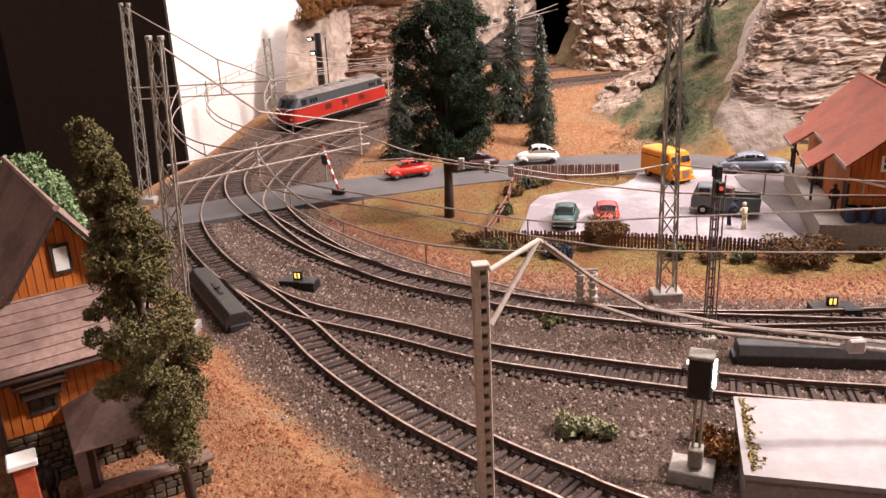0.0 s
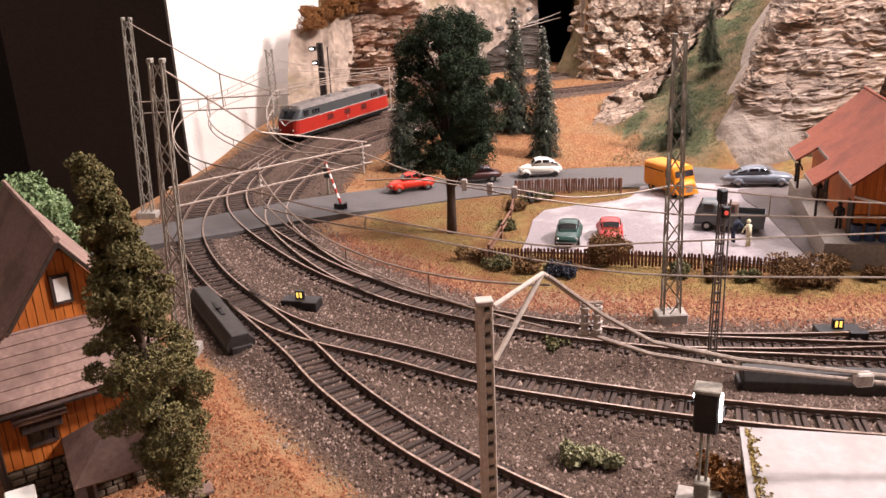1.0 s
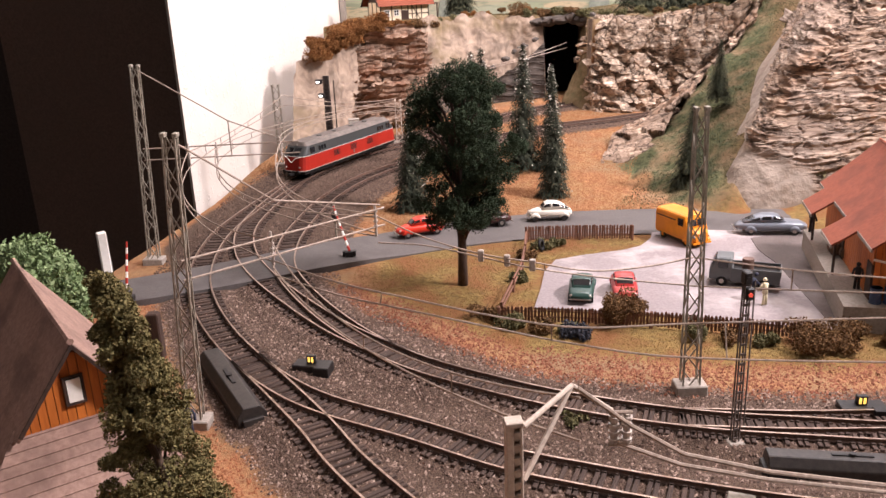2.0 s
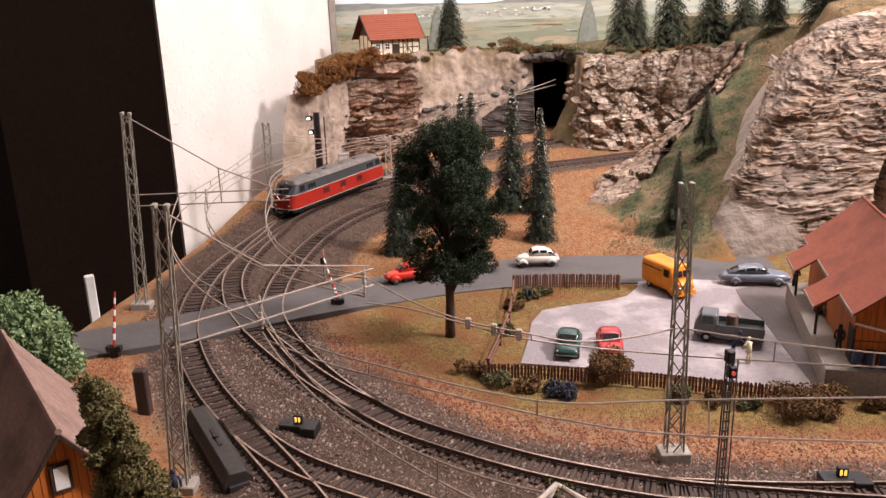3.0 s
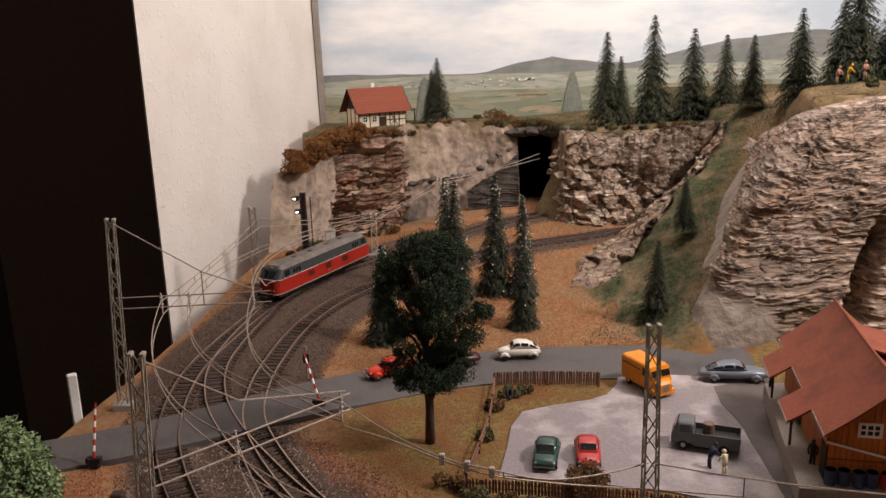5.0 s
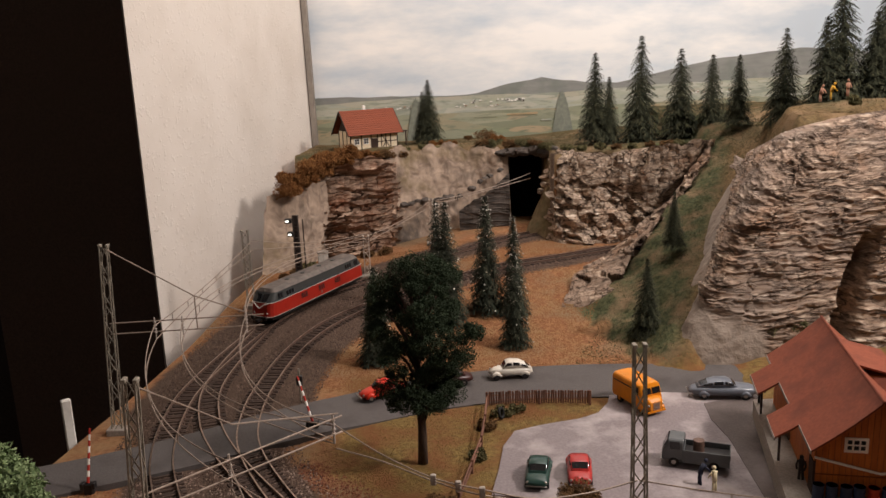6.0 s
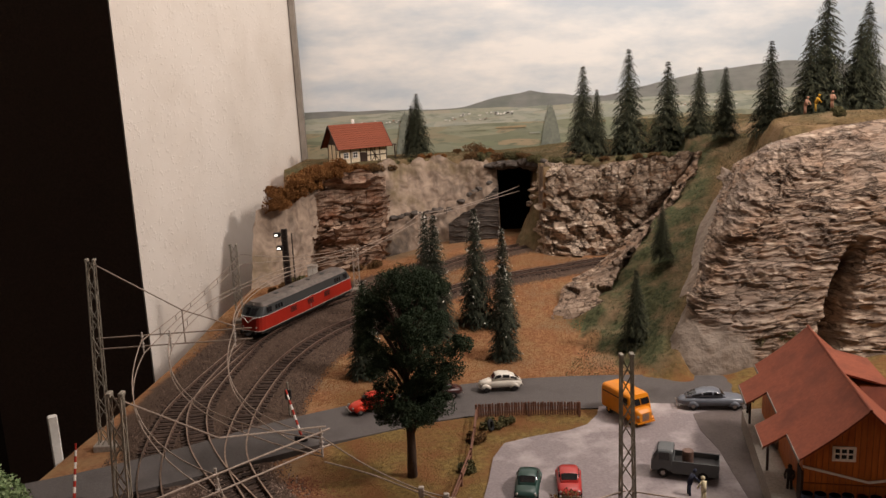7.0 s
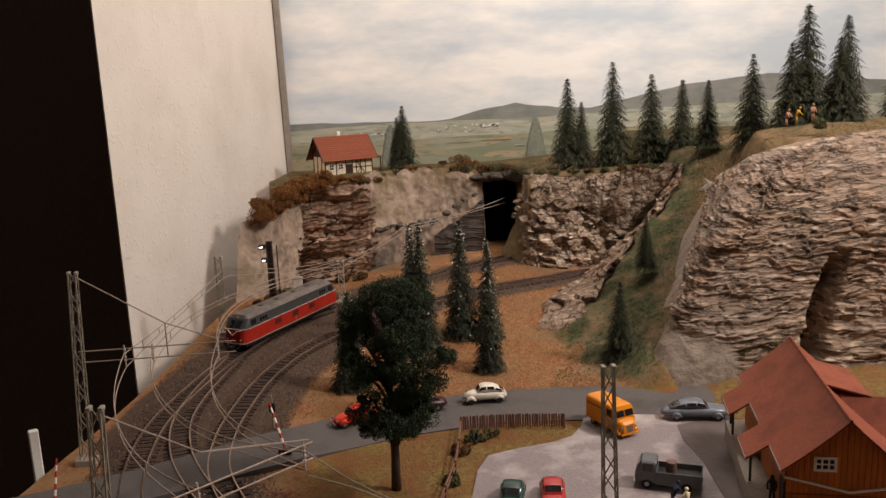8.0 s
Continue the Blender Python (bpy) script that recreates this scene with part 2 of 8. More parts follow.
def bank(x, y):
    """How far the ground beside the cottage and outside the climbing curve lies above the track bed."""
    x, y = np.asarray(x, float), np.asarray(y, float)
    yard = 1 - step(x - np.interp(y, [0.15, 0.25, 0.31, 0.37, 0.45, 0.6, 0.7], [0.04, -0.03, -0.078, -0.122, -0.18, -0.245, -0.30]), -0.012, 0.0)
    d = y - np.interp(x, [-0.225, -0.208, -0.181, -0.138, -0.091, -0.03, 0.04, 0.126, 0.197], [0.778, 0.873, 0.964, 1.055, 1.113, 1.158, 1.195, 1.24, 1.29])
    return 0.0045 * yard * (1 - step(y, 0.55, 0.62)) + 0.009 * step(d, 0.02, 0.05) * step(y, 0.88, 1.0)


def height(x, y, bed=None):
    """The ground of the layout; bed: distance to the nearest track, round which the ballast is heaped."""
    base = grade(x, y) + bank(x, y)
    z = base + 0.0008 * lump(x, y, 60, 2.0)
    if bed is not None:
        z = base + 0.0026 * (1 - step(bed, 0.016, 0.032)) + 0.0008 * lump(x, y, 60, 2.0) * step(bed, 0.014, 0.03)
    cliff = np.where(x < 0.13, 1.375, np.where(x < 0.20, 1.44, 1.24))
    top = 0.156 + 0.006 * lump(x, y, 14, 5.0) + 0.010 * step(x, 0.15, 0.35) + 0.034 * step(x, 0.47, 0.62)
    z = np.maximum(z, base + (top - base) * step(y, cliff - 0.012, cliff + 0.012))
    ridge = np.interp(y, [0.80, 0.86, 0.90, 0.95, 1.02, 1.09, 1.15, 1.22], [0.12, 0.14, 0.155, 0.176, 0.232, 0.302, 0.362, 0.38])
    ridge = ridge + 0.010 * lump(x, y, 80, 14.0, 3)
    flank = np.interp(y, [0.78, 0.80, 0.865, 0.945, 1.015, 1.06, 1.07], [0.250, 0.254, 0.285, 0.325, 0.372, 0.395, 0.9])
    slope = -0.278 + 0.484 * x + 0.207 * y + 0.010 * lump(x, y, 34, 1.0) + 0.003 * lump(x, y, 130, 6.0) - 0.002
    z = np.maximum(z, base + np.clip(slope - base, 0, 0.165) * step(x, ridge - 0.004 + 0.008 * lump(x, y, 60, 4.0), ridge + 0.046) * step(y, 0.76, 0.80) * (1 - step(x, flank + 0.012, flank + 0.03)))
    side = np.interp(y, [0.78, 0.95, 1.05, 1.2], [0.29, 0.375, 0.405, 0.44]) + 0.008 * lump(x, y, 60, 8.0)
    hill = 0.12 * step(y, 0.845, 0.91) + 0.105 * step(y, 0.88, 0.968) + 0.012 * step(y, 0.97, 1.1) + 0.008 * lump(x, y, 25, 3.0)
    hill = np.minimum(hill, np.interp(y, [1.0, 1.06, 1.12, 1.20, 1.28, 1.4], [0.245, 0.219, 0.206, 0.196, 0.168, 0.160]) + 0.003 * lump(x, y, 50, 3.0) + 0.02 * step(x, 0.56, 0.66))
    brow = np.interp(x, [0.36, 0.40, 0.44, 0.50, 0.58], [0.165, 0.192, 0.212, 0.226, 0.24]) + 0.4 * np.maximum(y - 0.93, 0) * (1 - step(y, 1.02, 1.12))
    hill = np.where(y < 1.12, np.minimum(hill, brow), hill)
    z = np.maximum(z, base + np.maximum(hill - base, 0) * step(x, side, side + 0.06))
    return z


# ---- structure: ground sheet ----
def part(name, bm, material, parent=None, label="", smooth=False):
    me = bpy.data.meshes.new(name)
    bm.normal_update()
    bm.to_mesh(me)
    bm.free()
    for mt in (material if isinstance(material, (list, tuple)) else [material]):
        me.materials.append(mt)
    if smooth:
        me.polygons.foreach_set("use_smooth", [True] * len(me.polygons))
    ob = new(name, me)
    if parent:
        ob.parent = parent
    return tagged(ob, label)


def mesh_from(name, verts, faces, material, parent=None, smooth=True):
    me = bpy.data.meshes.new(name)
    me.from_pydata([tuple(v) for v in verts], [], faces)
    for mt in (material if isinstance(material, (list, tuple)) else [material]):
        me.materials.append(mt)
    if smooth:
        me.polygons.foreach_set("use_smooth", [True] * len(me.polygons))
    ob = new(name, me)
    if parent:
        ob.parent = parent
    return ob


def grid_faces(nu, nv):
    i = np.arange(nu - 1)[:, None] * nv + np.arange(nv - 1)[None]
    return np.stack([i, i + nv, i + nv + 1, i + 1], -1).reshape(-1, 4).tolist()


def box(bm, x0, x1, y0, y1, z0, z1, m=None):
    v = [bm.verts.new((x, y, z)) for x in (x0, x1) for y in (y0, y1) for z in (z0, z1)]
    if m is not None:
        for w in v:
            w.co = m @ w.co
    for f in ((0, 1, 3, 2), (4, 6, 7, 5), (0, 4, 5, 1), (2, 3, 7, 6), (0, 2, 6, 4), (1, 5, 7, 3)):
        bm.faces.new([v[k] for k in f])
    return v


def new_box(*a):
    bm = bmesh.new()
    box(bm, *a)
    return bm


def rounded(bm, width, segments=1):
    bmesh.ops.bevel(bm, geom=bm.edges[:], offset=width, segments=segments, affect="EDGES", profile=0.6)
    return bm


def tube(bm, pts, r, sides=6, r2=None):
    """A round rod along pts; r2: its radius at the end."""
    pts = [Vector(p) for p in pts]
    rings = []
    for i, p in enumerate(pts):
        d = (pts[min(i + 1, len(pts) - 1)] - pts[max(i - 1, 0)]).normalized()
        a = d.orthogonal().normalized() if not rings else (last - d * last.dot(d)).normalized()
        last = a
        b = d.cross(a)
        rr = r if r2 is None else r + (r2 - r) * i / (len(pts) - 1)
        rings.append([bm.verts.new(p + rr * (a * math.cos(t) + b * math.sin(t))) for t in (2 * math.pi * k / sides for k in range(sides))])
    for s, e in zip(rings, rings[1:]):
        for k in range(sides):
            bm.faces.new((s[k], s[(k + 1) % sides], e[(k + 1) % sides], e[k]))
    bm.faces.new(rings[0][::-1])
    bm.faces.new(rings[-1])
    return bm


def group_of(name, label, category, group="", at=(0, 0, 0), turn=0):
    ob = new(name)
    ob.empty_display_size = 0.01
    ob.matrix_world = pose(*at, 0, 0, turn)
    return tagged(ob, label, category, group)


NU, NV = 260, 380
vv = np.linspace(0.02, 1.555, NV)
uu = np.linspace(0, 1, NU)
GX = left_edge(vv)[None] + (0.75 - left_edge(vv)[None]) * uu[:, None] ** 1.15
GY = np.repeat(vv[None], NU, 0)
track_d = np.min([near(GX, GY, l) for l in LINES.values()], axis=0)
GZ = height(GX, GY, track_d)
ground = mesh_from("ground", np.stack([GX, GY, GZ], -1).reshape(-1, 3), grid_faces(NU, NV), [])
tagged(ground, "model landscape of ballast, grass and rust-coloured turf", "ground", kind="structure")

def zones(x, y, d):
    """Shares of ballast, green grass, red leaf litter, meadow green on the slopes."""
    j = 0.006 * lump(x, y, 90, 7.0)
    yard = (1 - step(y - np.interp(x, [-0.2, -0.06, 0.03, 0.18, 0.4], [0.62, 0.555, 0.455, 0.42, 0.405]) + j, -0.004, 0.008)) * step(x - np.interp(y, [0.15, 0.25, 0.31, 0.37, 0.45, 0.6], [0.05, -0.02, -0.068, -0.112, -0.17, -0.235]) + j, -0.004, 0.008)
    ballast = np.maximum(1 - step(d + j - 0.018 * step(y, 0.68, 0.74) * (1 - step(x, -0.02, 0.06)), 0.026, 0.034), yard)
    back = step(y, 0.78, 0.81)
    inner_side = step(y - np.interp(x, [-0.1, -0.06, 0.03, 0.18, 0.4], [0.60, 0.575, 0.478, 0.44, 0.42]), 0.0, 0.02)
    grass = inner_side * (1 - back) * step(x, -0.09, -0.06)
    meadow = step(y + j, 0.775, 0.80) * step(x - np.interp(y, [0.76, 0.80, 0.85, 0.91, 0.955, 1.02, 1.09, 1.15], [0.24, 0.228, 0.212, 0.185, 0.165, 0.22, 0.285, 0.345]) + 2.5 * j, -0.004, 0.012)
    top = step(height(x, y), 0.13, 0.15) * (0.8 - 0.15 * step(x, 0.36, 0.40) * (1 - step(y, 1.18, 1.24)))
    meadow = meadow * (1 - 0.6 * step(x - 0.5 * y, -0.16, -0.12))
    return ballast, grass, np.maximum(meadow, top)


zb, zg, zm = zones(GX, GY, track_d)
zb = zb * (1 - step(GY, 1.25, 1.3))
tint = ground.data.color_attributes.new("zones", "FLOAT_COLOR", "POINT")
tint.data.foreach_set("color", np.stack([zb, zg, zm, np.ones_like(zb)], -1).reshape(-1).astype(np.float32))


def ground_material():
    m, nt, b, c = start("layout_ground")
    a = nt.nodes.new("ShaderNodeAttribute")
    a.attribute_name = "zones"
    s = nt.nodes.new("ShaderNodeSeparateColor")
    nt.links.new(a.outputs["Color"], s.inputs[0])
    fine = noise_tex(nt, c, 1100, 4.0)
    mid = noise_tex(nt, c, 220, 5.0)
    big = noise_tex(nt, c, 28, 4.0)
    litter = mix(nt, ramp(nt, mid, 0.35, 0.65), srgb(124, 82, 56), srgb(156, 114, 80))
    litter = mix(nt, ramp(nt, big, 0.45, 0.7), litter, srgb(146, 118, 84))
    litter = mix(nt, ramp(nt, noise_tex(nt, c, 12, 4.0), 0.50, 0.68), litter, srgb(128, 106, 82))
    grass = mix(nt, ramp(nt, mid, 0.35, 0.65), srgb(98, 80, 46), srgb(136, 112, 68))
    grass = mix(nt, ramp(nt, big, 0.40, 0.62), grass, srgb(118, 80, 50))
    meadow = mix(nt, ramp(nt, mid, 0.35, 0.65), srgb(54, 60, 40), srgb(92, 92, 64))
    meadow = mix(nt, ramp(nt, big, 0.46, 0.64), meadow, srgb(122, 102, 78))
    stone = mix(nt, ramp(nt, fine, 0.35, 0.62), srgb(54, 43, 36), srgb(98, 80, 68))
    col = mix(nt, s.outputs[1], litter, grass)
    col = mix(nt, s.outputs[2], col, meadow)
    col = mix(nt, s.outputs[0], col, stone)
    nt.links.new(col, b.inputs["Base Color"])
    b.inputs["Roughness"].default_value, b.inputs["Specular IOR Level"].default_value = 0.95, 0.15
    bump(nt, b, fine, 0.8, 0.001)
    return m


ground.data.materials.append(ground_material())
rim = bmesh.new()
ys = np.linspace(0.02, 1.55, 40)
for y0, y1 in zip(ys, ys[1:]):
    q = [(left_edge(y0), y0), (left_edge(y1), y1)]
    w = [rim.verts.new((x, y, z)) for (x, y) in q for z in (float(height(np.array(x), np.array(y))), -0.12)]
    rim.faces.new((w[0], w[1], w[3], w[2]))
tagged(part("trim", rim, mat("edge_board", srgb(150, 104, 70), srgb(170, 122, 84), 200, 0.9)), "rust-brown edge board of the layout", "board", kind="structure")

# ---- structure: room ----
bm = bmesh.new()
w = [bm.verts.new(p) for p in ((-0.185, 1.56, -0.9), (-0.339, 1.04, -0.9), (-0.339, 1.04, 1.5), (-0.215, 1.56, 1.5), (-0.295, 1.56, -0.9), (-0.365, 1.110, -0.9), (-0.365, 1.110, 1.5), (-0.325, 1.56, 1.5))]
for f in ((0, 1, 2, 3), (5, 4, 7, 6), (1, 5, 6, 2), (4, 0, 3, 7), (3, 2, 6, 7), (0, 4, 5, 1)):
    bm.faces.new([w[k] for k in f])
tagged(part("wall_west", bm, WALL_WHITE), "white roughcast wall beside the layout", "wall", kind="structure")
bm = bmesh.new()
w = [bm.verts.new((x + lean, y, z)) for z, lean in ((-0.9, 0.0115), (1.5, -0.0175)) for x, y in ((-0.1965, 1.552), (-0.1875, 1.552), (-0.1875, 1.572), (-0.1965, 1.572))]
for f in ((0, 1, 5, 4), (1, 2, 6, 5), (2, 3, 7, 6), (3, 0, 4, 7), (4, 5, 6, 7), (3, 2, 1, 0)):
    bm.faces.new([w[k] for k in f])
tagged(part("trim", bm, mat("corner_strip", srgb(132, 122, 112), srgb(146, 136, 126), 60, 0.8)), "grey strip in the corner beside the printed landscape", "strip", kind="structure")
tagged(part("wall_north", new_box(-0.6, 2.2, 1.58, 1.68, -0.9, 1.5), ROOM), "painted room wall behind the layout", "wall", kind="structure")
tagged(part("wall_east", new_box(2.2, 2.3, -2.0, 1.68, -0.9, 1.5), ROOM), "painted room wall", "wall", kind="structure")
tagged(part("wall_south", new_box(-2.2, 2.3, -2.1, -2.0, -0.9, 1.5), ROOM), "painted room wall", "wall", kind="structure")
tagged(part("wall_far_west", new_box(-2.3, -2.2, -2.1, 1.68, -0.9, 1.5), BLACK_CLOTH), "black cloth-covered room wall", "wall", kind="structure")
tagged(part("floor", new_box(-2.3, 2.3, -2.1, 1.68, -0.95, -0.9), mat("floor_dark", srgb(70, 60, 54), srgb(84, 74, 66), 20, 0.7)), "dark room floor under the layout", "floor", kind="structure")
tagged(part("ceiling", new_box(-2.3, 2.3, -2.1, 1.68, 1.5, 1.55), ROOM), "painted room ceiling", "ceiling", kind="structure")
tagged(part("wall_curtain", new_box(-0.735, -0.29, 1.395, 1.41, -0.9, 1.5), BLACK_CLOTH), "black cloth panel beyond the white wall", "curtain", kind="structure")
tagged(part("wall_recess", new_box(-2.2, -0.29, 1.42, 1.45, -0.9, 1.5), BLACK_DEEP), "deep black panel behind the layout edge", "panel", kind="structure")

# ---- structure: rock faces ----
def face_sheet(name, base, top, nu, nv, shape, material, label, rag=0.0, tuck=0.022, soft=None, smooth=False):
    """A rock face between a line along its foot and one along its head, pushed out by shape(u metres, v metres)."""
    s = np.linspace(0, 1, nu)
    lines = []
    for row in [base] + list(top if isinstance(top[0], list) else [top]):
        q = spline(row, 0.003)
        lines.append(np.stack([np.interp(s, np.linspace(0, 1, len(q)), q[:, k]) for k in range(3)], 1))
    b, t = lines[0], lines[-1]
    t[:, 2] += rag * lump(t[:, 0] * 1.0, t[:, 1] * 1.0, 120, 12.0, 4)
    v = np.linspace(0, 1, nv)
    lines = np.stack(lines, 1)
    at = np.linspace(0, 1, lines.shape[1])
    p = np.stack([np.stack([np.interp(v, at, lines[i, :, k]) for k in range(3)], 1) for i in range(nu)])
    du = np.gradient(p, axis=0)
    dv = np.gradient(p, axis=1)
    n = np.cross(du, dv)
    n /= np.linalg.norm(n, axis=2, keepdims=True) + 1e-12
    us = np.r_[0, np.cumsum(np.linalg.norm(np.diff(b, axis=0), axis=1))][:, None] + 0 * v[None]
    vs = np.linalg.norm(np.diff(lines, axis=1), axis=2).sum(1)[:, None] * v[None]
    side = np.minimum(us, us[-1:] - us)
    off = shape(us, 0.8 * p[..., 2] + 0.25 * vs)
    keep = soft(us, vs) if soft else 1.0 + 0 * vs
    rough = 0.0050 * lump(us, vs, 34, 9.0, 4) + 0.0007 * lump(us, vs, 260, 5.0, 2)
    off = off * (1 - 0.85 * step(v, 0.90, 0.99))[None] if soft else off
    off = off * keep + rough * (1 - keep) - tuck * (1 - step(side, 0, 0.028))
    p = p + n * off[..., None]
    ob = mesh_from(name, p.reshape(-1, 3), grid_faces(nu, nv), material)
    for poly in ob.data.polygons:
        poly.use_smooth = smooth
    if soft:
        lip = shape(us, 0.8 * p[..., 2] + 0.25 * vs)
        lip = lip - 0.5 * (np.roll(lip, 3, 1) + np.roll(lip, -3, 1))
        # paler on lips jutting past the rock above and below, broken by noise
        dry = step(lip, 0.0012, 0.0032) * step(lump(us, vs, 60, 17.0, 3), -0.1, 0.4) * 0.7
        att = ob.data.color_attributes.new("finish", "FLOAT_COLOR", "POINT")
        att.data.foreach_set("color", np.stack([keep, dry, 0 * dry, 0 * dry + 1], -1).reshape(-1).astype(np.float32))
    return tagged(ob, label, "rock", kind="structure")


def ledges(pitch, depth, seed, tilt=0.0, cleft=None, crisp=False):
    """Layered rock: long flakes that taper at both ends, undercut at the foot and curling to a sharp lip. cleft: metres along, width and depth of a gully."""
    def layer(u, v, p, sd, run):
        w = (v + tilt * u) / p + 0.9 * lump(u * 0.8, v, 55, sd, 3) + 0.22 * lump(u, v * 1.5, 200, sd + 9, 3)
        k = np.floor(w)
        fr = w - k
        jut = step(value_noise(u * run + k * 13.7, k * 7.3 + 0.5, sd), -0.25, 0.65)
        jut = jut * (0.75 + 0.25 * step(value_noise(u * run * 2.3 + k * 5.1, k * 3.7, sd + 4), -0.25, -0.05))
        return jut * (0.34 * fr ** 0.7 + 0.80 * np.exp(-((1 - fr) / 0.13) ** 2))

    def shape(u, v):
        d = depth * (0.85 * layer(u, v, pitch * 1.9, seed, 15) + 0.50 * layer(u, v, pitch * 0.95, seed + 3, 26) + 0.20 * layer(u, v, pitch * 0.5, seed + 5, 60) + 0.5 * lump(u, v, 22, seed + 6, 3) + 0.05 * lump(u, v, 500, seed + 1, 3))
        crack = np.abs(lump(u * 0.55, v * 1.5, 130, seed + 8, 3))
        d = d - 0.55 * depth * np.exp(-(crack / 0.05) ** 2) * step(lump(u, v, 50, seed + 2, 2), -0.05, 0.25)
        if crisp:
            bend = 0.010 * lump(u, v, 46, seed + 40, 3)
            flake = 1 - np.abs(lump(u * 0.36 + 0.3 * bend, v * 1.7 + 0.10 * u + 1.6 * bend, 190, seed + 21, 4))
            d = 0.55 * d + depth * 0.42 * flake ** 3
        if cleft:
            c, wd, dp = cleft
            d = d - dp * np.exp(-np.abs((u - c + 0.15 * (v - 0.06) + 0.004 * lump(u, v, 120, 3.0)) / wd) ** 3) * (1 - step(v, 0.10, 0.13))
        return d
    return shape


def blocks(size, depth, seed, n=420):
    """Broken rock: tilted flat facets between thin dark cracks."""
    rs = np.random.RandomState(int(seed * 10))
    c = rs.rand(n, 2) * np.array([0.42, 0.17]) - 0.01
    tilt = rs.randn(n, 2) * np.array([0.5, 0.9])
    jut = rs.rand(n) ** 1.3

    def shape(u, v):
        uu, vw = u + 0.005 * lump(u, v, 120, seed, 4), v + 0.005 * lump(u, v, 110, seed + 5, 4)
        ur, vr = uu * 0.94 - vw * 0.34, uu * 0.34 + vw * 0.94
        d = (ur[..., None] - c[:, 0]) ** 2 + ((vr[..., None] - c[:, 1]) * 1.9) ** 2
        i = d.argmin(-1)
        d.partition(1, -1)
        edge = np.sqrt(d[..., 1]) - np.sqrt(d[..., 0])
        f = 1.5 * jut[i] + (tilt[i, 0] * (ur - c[i, 0]) + tilt[i, 1] * (vr - c[i, 1])) / size
        return depth * (f * 0.75 + 0.35 * step(edge, 0, size * 0.10) + 1.1 * lump(u, v, 30, seed + 2, 3)) + depth * 0.25 * lump(u, v, 350, seed, 3)
    return shape


def folds(depth, seed):
    """Trowelled plaster with upright folds and broad dents."""
    return lambda u, v: depth * (1.1 * lump(u * 2.2, v * 0.35, 40, seed, 4) + 0.8 * lump(u, v, 24, seed + 4, 3) + 0.25 * lump(u, v, 260, seed + 2, 3))


def trowelled(depth, seed):
    return lambda u, v: depth * (lump(u, v * 0.5, 40, seed, 4) + 0.4 * lump(u, v, 160, seed + 2, 3))


# the face left of the tunnel, from the white wall to the dark mouth
face_sheet("rock_plaster_shoulder", [(-0.208, 1.150, 0.006), (-0.190, 1.195, 0.008), (-0.125, 1.285, 0.008)], [(-0.200, 1.190, 0.118), (-0.176, 1.245, 0.136), (-0.125, 1.330, 0.146)], 60, 60, trowelled(0.005, 1.0), PLASTER_ROCK, "smooth grey-brown plaster shoulder of the cliff", 0.010, smooth=True)
face_sheet("rock_layered_cliff", [(-0.160, 1.240, 0.008), (-0.11, 1.255, 0.010), (-0.030, 1.298, 0.012)], [(-0.160, 1.300, 0.142), (-0.11, 1.318, 0.145), (-0.030, 1.350, 0.148)], 200, 220, ledges(0.0095, 0.026, 2.0), ROCK_BROWN, "brown layered rock cliff with many thin ledges", 0.012)
face_sheet("rock_plaster_cliff", [(-0.075, 1.298, 0.01), (0.0, 1.33, 0.02), (0.07, 1.340, 0.03), (0.143, 1.322, 0.035)], [(-0.075, 1.355, 0.160), (0.0, 1.372, 0.162), (0.07, 1.375, 0.160), (0.143, 1.352, 0.152)], 150, 100, trowelled(0.006, 3.0), PLASTER_ROCK, "grey-brown trowelled plaster cliff above the railway", 0.012, 0.008, smooth=True)
face_sheet("rock_wing_wall", [(0.060, 1.316, 0.02), (0.11, 1.312, 0.03), (0.141, 1.308, 0.03)], [(0.060, 1.322, 0.062), (0.11, 1.322, 0.095), (0.141, 1.318, 0.124)], 90, 90, ledges(0.0042, 0.006, 11.0), ROCK_SLATE, "dark thin-layered stone wall beside the tunnel mouth", 0.004, 0.004)
face_sheet("rock_block_cliff", [(0.202, 1.29, 0.018), (0.200, 1.235, 0.018), (0.222, 1.205, 0.018), (0.30, 1.200, 0.018), (0.42, 1.185, 0.02)], [(0.215, 1.30, 0.158), (0.212, 1.25, 0.160), (0.235, 1.225, 0.162), (0.30, 1.225, 0.160), (0.42, 1.215, 0.17)], 200, 120, blocks(0.012, 0.0085, 4.0), ROCK_BLOCK, "pale broken rock cliff with deep cracks", 0.006)
face_sheet("rock_buttress", [(0.152, 1.282, 0.018), (0.180, 1.245, 0.018), (0.226, 1.205, 0.018)], [(0.208, 1.315, 0.146), (0.218, 1.28, 0.158), (0.240, 1.232, 0.160)], 70, 60, trowelled(0.005, 6.0), PLASTER_MOSS, "brown mossy plaster buttress beside the tunnel mouth", 0.004, 0.006, smooth=True)
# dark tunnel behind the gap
# near-black box close behind the gap; its colour stands for the tunnel's unlit depth
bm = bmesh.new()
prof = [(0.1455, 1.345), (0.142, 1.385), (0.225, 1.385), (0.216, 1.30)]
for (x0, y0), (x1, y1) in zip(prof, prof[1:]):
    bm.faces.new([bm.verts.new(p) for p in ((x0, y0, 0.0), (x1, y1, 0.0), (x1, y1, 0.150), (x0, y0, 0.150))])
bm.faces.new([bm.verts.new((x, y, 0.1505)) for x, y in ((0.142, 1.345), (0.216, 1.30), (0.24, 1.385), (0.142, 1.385))])
